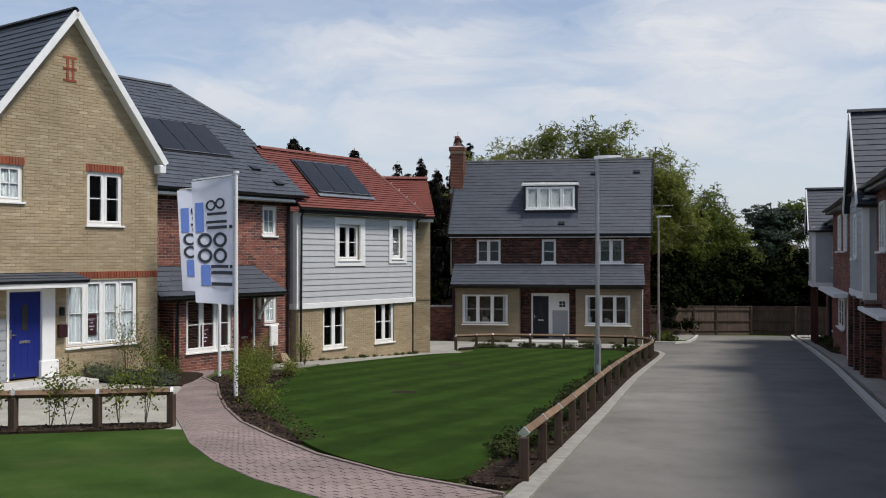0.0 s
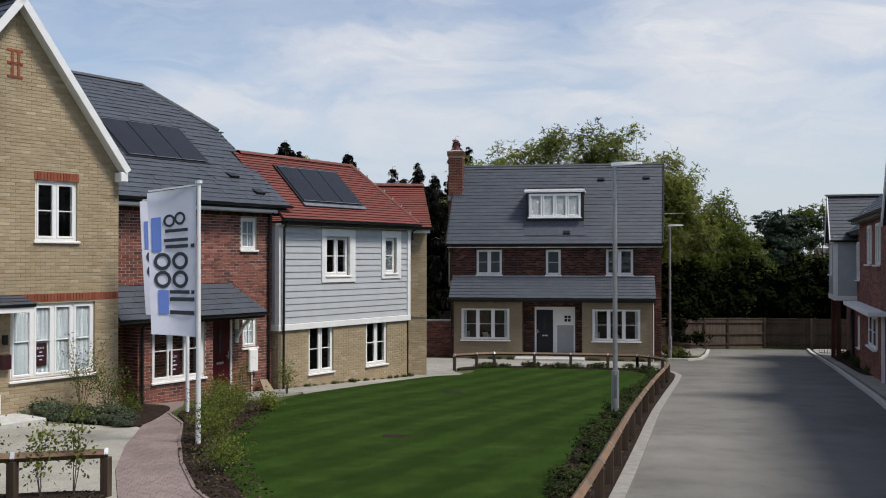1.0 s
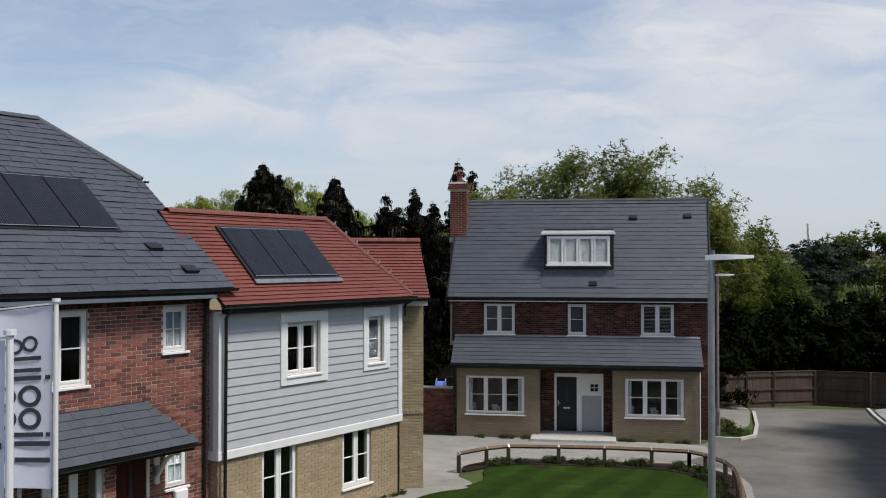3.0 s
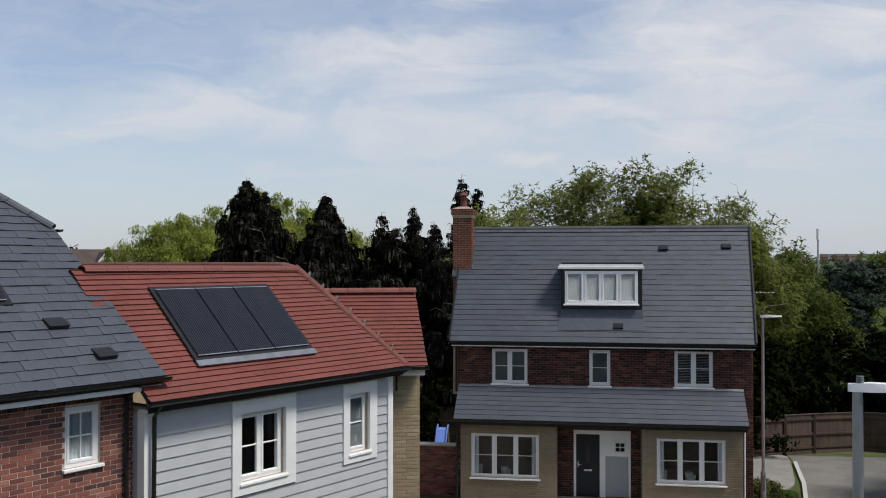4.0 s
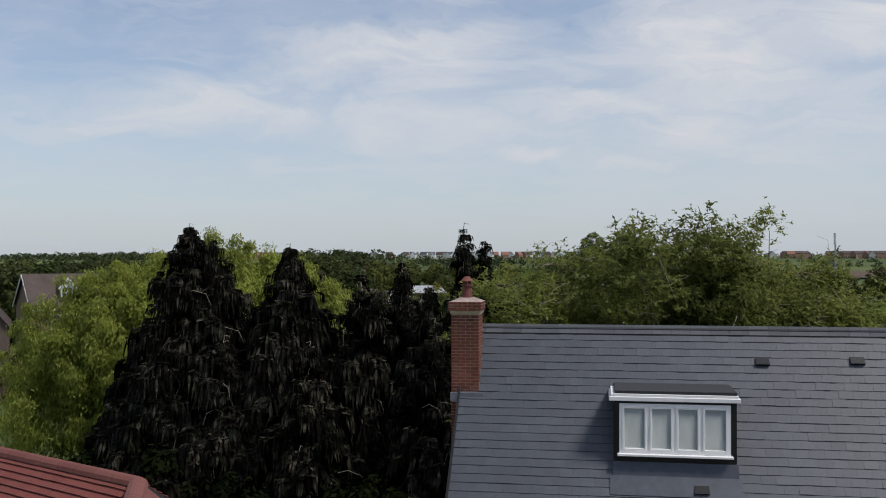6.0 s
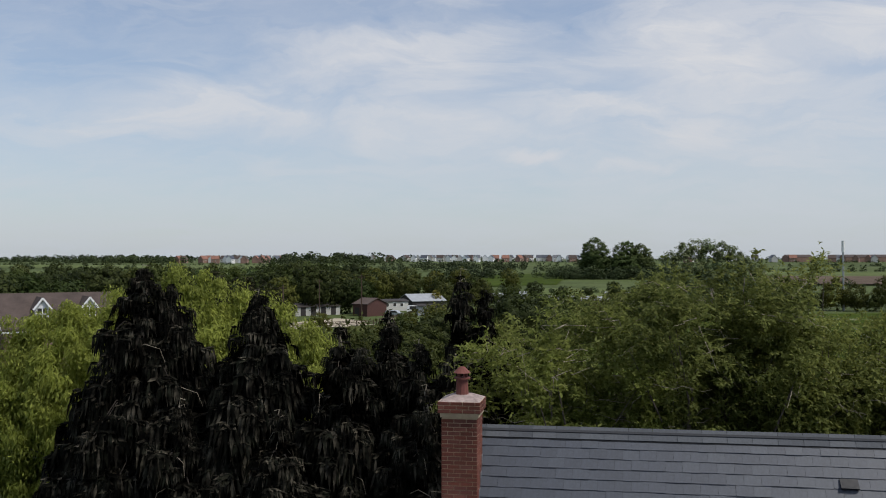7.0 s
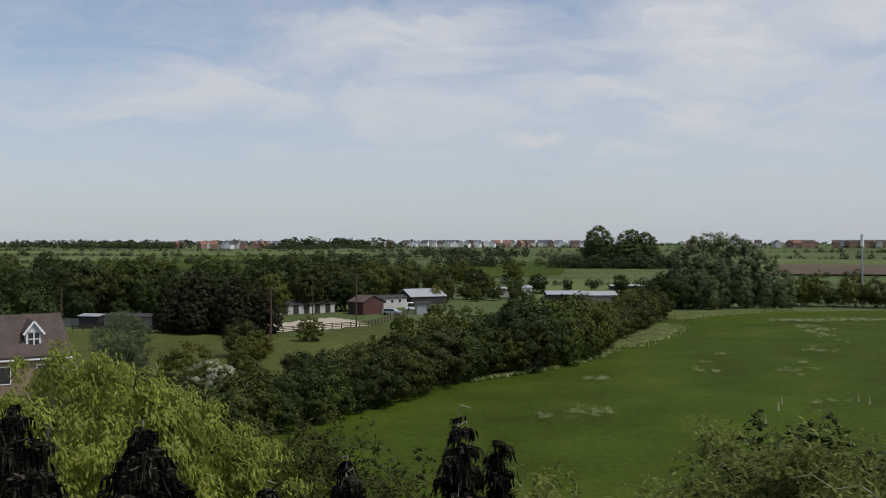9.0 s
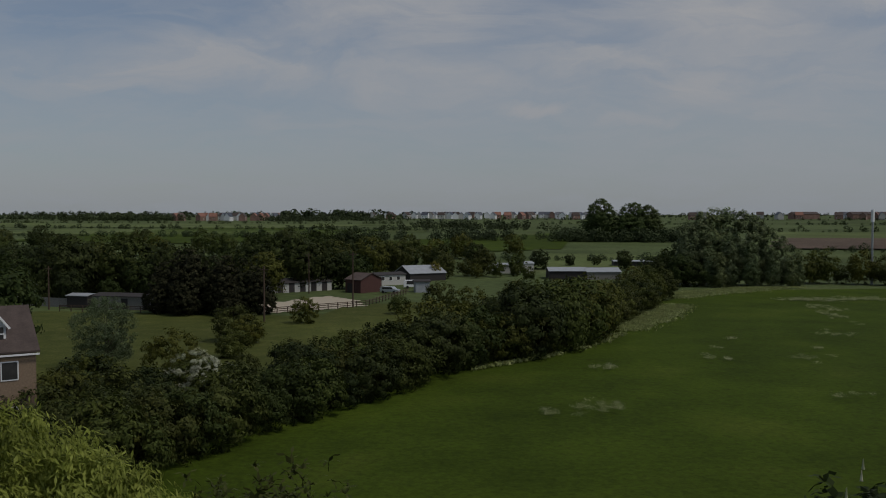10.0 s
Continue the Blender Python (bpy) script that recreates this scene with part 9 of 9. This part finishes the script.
def woods_belt(rng, belt):
    C, S, D = [], [], []
    for x, y, h in belt:
        n = 160 if y < 700 else 60 if y < 1200 else 26
        d = unit(rng.normal(size=(n, 3))) * (0.6 + 0.4 * rng.random((n, 1)))
        C.append(np.array([x, y, ground(x, y) + h * 0.48]) + d * np.array([h * 0.55, h * 0.55, h * 0.5]))
        D.append(d)
        S.append(np.full(n, h * (0.065 if y < 700 else 0.11 if y < 1200 else 0.17)))
    C, S = np.concatenate(C), np.concatenate(S)[:, None]
    face = unit(np.concatenate(D) + rng.normal(size=C.shape) * 0.4)
    A = unit(np.cross(face, rng.normal(size=C.shape)))
    B = np.cross(face, A)
    ob = new("far_woods", leaf_mesh("far_woods", C, A * S, B * S * 0.8, LEAF_FAR_HAZE))
    tagged(ob, "distant hedgerows and woods", "woods", kind="stuff")


# Greyer than the near leaves: some distance haze is put into the colour.
LEAF_FAR_HAZE = m_leaf("hazy_far_leaf", (0.040, 0.052, 0.024), (0.050, 0.066, 0.030), (0.064, 0.080, 0.040), 0.8, 0.0)
far_woods()


def parsley():
    """Pale flower heads in drifts over the meadow."""
    rng = np.random.default_rng(9)
    C = []
    for x, y, rx, ry, n in [(41, 246, 3.5, 0.9, 900), (47, 249, 4.5, 0.8, 1100), (54, 252, 4, 1.0, 700), (40, 229, 1.6, 2.5, 420), (38, 221, 1.0, 2.0, 160), (39, 213, 0.8, 3, 160), (33, 190, 1.2, 2, 140), (23.8, 165.8, 0.9, 1.6, 90), (27, 172, 0.5, 2.4, 70), (12.9, 164.4, 0.4, 0.8, 60), (14.4, 169, 0.5, 2.2, 80), (18, 184, 0.5, 1.5, 60), (0.7, 154.5, 0.6, 0.9, 130), (0.8, 133.3, 1.0, 1.0, 150), (-4.3, 130.2, 0.25, 0.6, 60), (24, 142, 0.8, 0.8, 60), (-1.7, 131.5, 0.2, 0.9, 40)]:
        n *= 4
        k = max(3, n // 60)
        seat = rng.normal(size=(k, 2)) * np.array([rx, ry * 1.5]) + np.array([x, y])
        p = seat[rng.integers(0, k, n)] + rng.normal(size=(n, 2)) * np.array([0.28, 0.42])
        C.append(np.concatenate([p, np.array([[ground(a, b) + 0.35] for a, b in p]) + rng.random((n, 1)) * 0.25], 1))
    C = np.concatenate(C)
    A = unit(rng.normal(size=C.shape) * np.array([1, 1, 0.3])) * 0.05
    B = unit(np.cross(A, np.array([0, 0, 1.0]) + rng.normal(size=C.shape) * 0.3)) * 0.045
    tagged(new("meadow_flowers", leaf_mesh("meadow_flowers", C, A, B, PARSLEY)), "pale flower heads in the meadow", "flowers", kind="stuff")


def tall_grass():
    """Uncut pale grass in ragged patches along the hedge side of the meadow."""
    rng = np.random.default_rng(19)
    C = []
    for x0, y0, x1, y1, w, n in [(3.4, 192, 9.5, 214, 1.1, 9000), (7.5, 205, 13.5, 232, 1.3, 14000), (14.5, 250, 22, 266, 1.6, 8000), (17, 258, 38, 280, 1.8, 13000), (-3.5, 170, 2.5, 187, 0.5, 1800), (36, 279, 46, 283, 0.8, 1200), (-14, 152, -5, 166, 0.4, 700)]:
        u = rng.random(n)
        lump = 0.4 + 0.9 * np.abs(np.sin(u * 17.0 + x0))
        x = x0 + (x1 - x0) * u + rng.normal(size=n) * w * lump
        y = y0 + (y1 - y0) * u + rng.normal(size=n) * w * lump
        C.append(np.stack([x, y, np.array([ground(a, b) for a, b in zip(x, y)]) + 0.28], 1))
    C = np.concatenate(C)
    A = unit(rng.normal(size=C.shape) * 0.8 + np.array([0, 0, 0.6])) * (0.16 + 0.12 * rng.random((len(C), 1)))
    B = unit(np.cross(A, rng.normal(size=C.shape))) * 0.13
    tagged(new("tall_grass", leaf_mesh("tall_grass", C, A, B, PALE_BLADE)), "pale uncut grass along the hedge side of the meadow", "grass", kind="stuff")


PALE_BLADE = m_leaf("pale_blade", (0.21, 0.23, 0.080), (0.29, 0.30, 0.125), (0.37, 0.37, 0.18), 0.9, 0.3)
tall_grass()
PARSLEY = m_leaf("pale_flower", (0.20, 0.22, 0.09), (0.28, 0.29, 0.16), (0.38, 0.38, 0.26), 0.9, 0.1)
parsley()


# ---- buildings in the distance ----
ROOF_BROWN = m_pieces("brown_tile", [(0, (0.068, 0.051, 0.045)), (1, (0.105, 0.078, 0.067))], rough=0.85, grain=10)
SHEET_PALE = m_plain("pale_sheet_roof", (0.30, 0.315, 0.33), 0.5, var=0.12, scale=1)
SHED_DARK = m_plain("dark_shed", (0.035, 0.03, 0.028), 0.8, var=0.2)
WALL_BROWN = m_plain("brown_brick_wall", (0.22, 0.158, 0.105), 0.9, var=0.2, scale=8, bump=0.2)
WALL_UMBER = m_plain("umber_brick_wall", (0.10, 0.073, 0.06), 0.9, var=0.25, scale=6, bump=0.2)
SHED_GREY = m_plain("weathered_shed", (0.20, 0.19, 0.175), 0.8, var=0.25)
SHED_BROWN = m_plain("brown_shed", (0.075, 0.032, 0.026), 0.8, var=0.2)
SAND = m_plain("arena_sand", (0.36, 0.31, 0.23), 0.95, var=0.1, scale=2)
CAR_GREY = m_plain("silver_car_paint", (0.45, 0.47, 0.49), 0.3, metal=0.4)


def gabled(name, m, L, W, eave, rise, wall, top, label, category, group="", doors=(), over=0.25, windows=()):
    """A plain gabled building: length L along x, width W along y, standing at its own origin."""
    t = thing(name, m, label, category, group)
    p = PM()
    p.box(0, L, 0, W, -0.5, eave)
    p.prism([(0, 0, eave), (0, W, eave), (0, W / 2, eave + rise)], (L, 0, 0))
    part("wall", p, wall, t)
    for sg in (0, 1):
        p = PM()
        a, b = (-over, eave - over * 2 * rise / W), (W / 2, eave + rise)
        ya, yb = (a[0], b[0]) if sg == 0 else (W - a[0], W - b[0])
        p.prism([(-over, ya, a[1] + 0.05), (L + over, ya, a[1] + 0.05), (L + over, yb, b[1] + 0.05), (-over, yb, b[1] + 0.05)], (0, 0, 0.12))
        part("roof", p, top, t)
    for x0, x1, z1 in doors:
        p = PM()
        p.box(x0, x1, -0.04, 0.02, 0, z1)
        part("door", p, SHED_DARK, t, "dark doorway")
    for x0, x1, z0, z1 in windows:
        p = PM()
        p.box(x0, x1, -0.05, 0.02, z0, z1)
        wn = part("window", p, UPVC, t)
        p = PM()
        p.box(x0 + 0.08, x1 - 0.08, -0.06, -0.04, z0 + 0.08, z1 - 0.08)
        part("pane", p, INSIDE, wn, "dark glass")
    return t


def at(x, y, turn=0.0, dz=0.0):
    return pose(x, y, ground(x, y) + dz, 0, 0, turn)


def dormer_house():
    e = 7.6
    t = gabled("dormer_house", at(-47.6, 104.4, 43), 9.6, 8.4, e, 2.8, WALL_BROWN, ROOF_BROWN, "brick house with brown roof and white dormers", "house", windows=[(1.2, 2.4, 5.5, 6.9), (4.2, 5.4, 5.5, 6.9), (7.2, 8.4, 5.5, 6.9), (1.2, 2.8, 2.2, 3.6), (6.8, 8.4, 2.2, 3.6)])
    p = PM()
    p.box(-0.2, 9.8, -0.32, -0.26, e - 0.32, e - 0.19)
    part("fascia", p, WHITE, t, "white eaves board")
    for sg in (0, 1):
        p = PM()
        p.beam((-0.27, -0.3 if sg == 0 else 8.7, e - 0.3), (-0.27, 4.2, e + 2.82), 0.05, 0.2, (0, -1 if sg == 0 else 1, 1))
        part("bargeboard", p, WHITE, t, "white bargeboard")
    for x in (7.2, 3.2):
        p = PM()
        p.box(x - 0.56, x + 0.56, 1.0, 3.6, e + 0.45, e + 1.75)
        d = part("dormer", p, WHITE, t, "white dormer")
        p = PM()
        p.prism([(x - 0.56, 0.97, e + 1.75), (x + 0.56, 0.97, e + 1.75), (x, 0.97, e + 2.5)], (0, 2.6, 0))
        part("gable", p, WHITE, d)
        for sg in (-1, 1):
            p = PM()
            p.prism([(x + sg * 0.78, 0.8, e + 1.55), (x, 0.8, e + 2.58), (x, 3.9, e + 2.58), (x + sg * 0.78, 3.9, e + 1.55)], (0, 0, 0.09))
            part("dormer_roof", p, ROOF_BROWN, d)
            p = PM()
            p.beam((x + sg * 0.78, 0.77, e + 1.57), (x, 0.77, e + 2.6), 0.05, 0.16, (sg, 0, 1))
            part("bargeboard", p, WHITE, d, "white dormer bargeboard")
        p = PM()
        p.box(x - 0.38, x + 0.38, 0.93, 1.01, e + 0.72, e + 1.68)
        part("pane", p, INSIDE, d, "dark glass")
        p = PM()
        p.box(x - 0.04, x + 0.04, 0.90, 0.94, e + 0.72, e + 1.68)
        p.box(x - 0.38, x + 0.38, 0.901, 0.939, e + 1.17, e + 1.24)
        part("glazing_bar", p, UPVC, d)


dormer_house()
gabled("brown_roofed_house", at(-46.4, 99.0, 123), 9, 7, 6.4, 4.2, WALL_UMBER, ROOF_BROWN, "steep brown-roofed house beside the dormer house", "house")
gabled("long_stable", at(-71.6, 247.5, 47), 15, 5, 2.1, 0.8, STONE, SHED_DARK, "long white stable block with dark doors", "stable", doors=[(1.2, 2.6, 2.1), (4.0, 5.4, 2.1), (6.8, 8.2, 2.1), (9.6, 11.0, 2.1), (12.4, 13.8, 2.1)])
gabled("brown_hut", at(-56.6, 253.0, -28), 4.6, 7.0, 2.9, 1.3, SHED_BROWN, ROOF_BROWN, "dark red-brown timber hut", "shed", doors=[(0.6, 2.0, 2.1)])
gabled("white_cabin", at(-54.0, 273, 44), 8, 5, 2.5, 0.5, STONE, SHED_DARK, "white cabin in the yard", "cabin", windows=[(1, 2, 1.2, 2.2), (3.2, 4.2, 1.2, 2.2), (5.4, 6.4, 1.2, 2.2)])
gabled("open_barn", at(-49.2, 289, 38), 10.5, 9, 2.0, 1.8, SHED_DARK, SHEET_PALE, "dark barn with a pale sheet roof", "barn")
gabled("pale_shed", at(-41.0, 255, 20), 3.2, 3, 2.4, 0.3, SHEET_PALE, SHED_DARK, "pale metal shed in the yard", "shed")
gabled("white_store", at(-31.5, 322, 10), 7, 5, 2.4, 0.4, STONE, SHEET_PALE, "white store shed in the yard", "shed")
gabled("white_store", at(-23.5, 326, 30), 4, 4, 2.6, 0.5, STONE, SHEET_PALE, "white store shed in the yard", "shed")
gabled("long_shed", at(-14, 302, 10), 10, 8, 2.2, 0.8, SHED_DARK, SHEET_PALE, "low shed with a pale sheet roof", "shed")
gabled("long_shed", at(-4, 303, 14), 9, 7, 2.0, 0.9, SHED_GREY, SHEET_PALE, "low shed with a pale sheet roof", "shed")
gabled("long_shed", at(3.5, 356, 8), 14, 5, 1.6, 0.3, SHED_DARK, SHEET_PALE, "low shed with a pale sheet roof", "shed")
gabled("stable_row", at(-93, 210, -6), 14, 5, 2.3, 0.4, SHED_GREY, SHED_DARK, "weathered stable row with dark openings", "stable", doors=[(2, 3.2, 2.0), (6, 7.4, 2.0), (10.5, 12, 2.0)])
gabled("field_shelter", at(-98.5, 210.5, -4), 4.2, 4, 2.2, 0.3, SHED_DARK, SHEET_PALE, "small dark field shelter with a pale roof", "shed")
gabled("low_store", at(-79.5, 207.5, -4), 7.5, 4, 1.9, 0.5, SHED_DARK, SHED_DARK, "low dark store beside the stable row", "shed")


def panel_fence(x0, y0, x1, y1, n):
    f = thing("panel_fence", Matrix(), "pale weathered panel fence beside the stables", "fence")
    for i in range(n):
        a, b = i / n, (i + 0.96) / n
        p = PM()
        xa, ya, xb, yb = x0 + (x1 - x0) * a, y0 + (y1 - y0) * a, x0 + (x1 - x0) * b, y0 + (y1 - y0) * b
        p.beam((xa, ya, ground(xa, ya) + 0.85), (xb, yb, ground(xb, yb) + 0.85), 0.06, 1.7)
        part("panel", p, SHED_GREY, f)


panel_fence(-112, 213.5, -99, 211.5, 7)
carpet("riding_arena", [(-66, 218), (-58, 206), (-44.5, 222), (-50, 236), (-58, 242)], SAND, 0.08, 2.0, "pale sand riding arena")


def yard_fence(pts, h=1.2):
    f = thing("yard_fence", Matrix(), "dark post and rail yard fence", "fence")
    for (x0, y0), (x1, y1) in zip(pts, pts[1:]):
        n = max(2, round(math.hypot(x1 - x0, y1 - y0) / 2.2))
        for i in range(n):
            x, y = x0 + (x1 - x0) * i / n, y0 + (y1 - y0) * i / n
            p = PM()
            p.box(-0.07, 0.07, -0.07, 0.07, -0.3, h)
            part("post", p, WOOD_POST, f).location = (x, y, ground(x, y))
        for hh in (0.5, 0.85, 1.12):
            p = PM()
            p.beam((x0, y0, ground(x0, y0) + hh), (x1, y1, ground(x1, y1) + hh), 0.05, 0.12)
            part("rail", p, WOOD_POST, f)


yard_fence([(-66, 215), (-57.5, 205), (-44, 222), (-42, 252)])
yard_fence([(-96, 204), (-76, 204)])


def wire_pole(x, y, h):
    t = thing("telegraph_pole", at(x, y), "tall dark timber telegraph pole", "pole", "telegraph poles")
    p = PM()
    p.tube([(0, 0, -0.5), (0, 0, h)], 0.16, 7, 0.11)
    part("pole", p, WOOD_POST, t)
    p = PM()
    p.box(-0.7, 0.7, -0.06, 0.06, h - 0.6, h - 0.45)
    part("crossarm", p, WOOD_POST, t)


for x, y, h in ((-54, 194.5, 9), (-46, 220, 10.5), (-63.8, 249, 9), (-100, 207, 8)):
    wire_pole(x, y, h)


def mast():
    t = thing("phone_mast", at(66, 298), "slim grey phone mast with a white head", "mast")
    p = PM()
    p.tube([(0, 0, -0.5), (0, 0, 15.5)], 0.32, 10, 0.22)
    part("column", p, STEEL, t)
    p = PM()
    p.tube([(0, 0, 15.5), (0, 0, 18.6)], 0.42, 10)
    part("antenna", p, UPVC, t, "white antenna shroud")


mast()


def vehicle(name, x, y, turn, L, H, mat, label):
    t = thing(name, at(x, y, turn, 0.02), label, "vehicle")
    p = PM()
    W = 1.8
    prof = [(0, 0.35), (L, 0.35), (L, 0.85), (L * 0.80, 0.95), (L * 0.66, H), (L * 0.08, H), (0, H * 0.75)]
    p.prism([(a, 0, b) for a, b in prof], (0, W, 0))
    part("body", p, mat, t)
    p = PM()
    p.prism([(L * 0.12, -0.01, 0.95), (L * 0.76, -0.01, 0.95), (L * 0.65, -0.01, H - 0.1), (L * 0.14, -0.01, H - 0.1)], (0, W + 0.02, 0))
    part("glazing", p, INSIDE, t, "dark side glass")
    for a in (0.18, 0.80):
        for s in (-0.02, W - 0.18):
            q = PM()
            q.tube([(L * a, s, 0.32), (L * a, s + 0.2, 0.32)], 0.32, 12)
            part("wheel", q, BLACK, t)


vehicle("parked_car", -48.5, 252, -10, 4.2, 1.45, CAR_GREY, "silver hatchback parked in the yard")
vehicle("parked_van", -46.0, 266, 15, 4.8, 1.9, WHITE, "white van parked in the yard")


def town():
    """New houses strung along the skyline, in loose groups of brick, plaster and slate."""
    rng = random.Random(14)
    kinds = []
    for k in range(6):
        wall = (WHITE, STONE, BRICK_TOWN, WHITE, STONE, BRICK_TOWN)[k]
        top = (SLATE, ROOF_BROWN, ROOF_BROWN, SLATE, SLATE, ROOF_TOWN)[k]
        kinds.append(gabled("town_house", pose(-150 + 15 * k, 1500, ground(0, 1500), 0, 0, 90 if k % 2 else 0), 10, 8, 5.6, 4.2, wall, top, "small gabled house on the skyline", "house", "skyline houses", windows=[(1.2, 2.4, 0.8, 2.0), (5.6, 6.8, 0.8, 2.0), (1.2, 2.4, 3.0, 4.2), (5.6, 6.8, 3.0, 4.2)]))
    for i in range(104):
        if i < 52:
            x, y = -325 + i * 5.9 + rng.uniform(-5, 5), 1440 + rng.uniform(-90, 90)
        elif i < 80:
            x, y = 105 + (i - 52) * 14 + rng.uniform(-7, 7), 1420 + rng.uniform(-90, 60)
        else:
            x, y = -535 + (i - 80) * 5.2 + rng.uniform(-4, 4), 1205 + rng.uniform(-40, 60)
        pick = rng.choice((0, 3, 0, 3, 2, 4, 5, 1)) if i < 52 else rng.choice((1, 2, 4, 5, 2, 4, 0)) if i < 80 else rng.choice((5, 5, 2, 0, 5, 3, 1))
        copy_thing(kinds[pick], pose(x, y, ground(x, y), 0, 0, rng.choice((0, 90, 90, 20, 70)) + rng.uniform(-8, 8)))
    for x, L, turn in ((330, 60, 5), (455, 70, -4), (255, 34, 8)):
        gabled("retail_shed", at(x, 1400, turn), L, 26, 7, 3, BRICK_TOWN, ROOF_BROWN, "long low brick building on the skyline", "building", "skyline sheds")


BRICK_TOWN = m_plain("far_red_brick", (0.25, 0.155, 0.12), 0.9, var=0.2, scale=0.3)
ROOF_TOWN = m_plain("far_clay_roof", (0.22, 0.105, 0.075), 0.85, var=0.2, scale=0.3)
town()
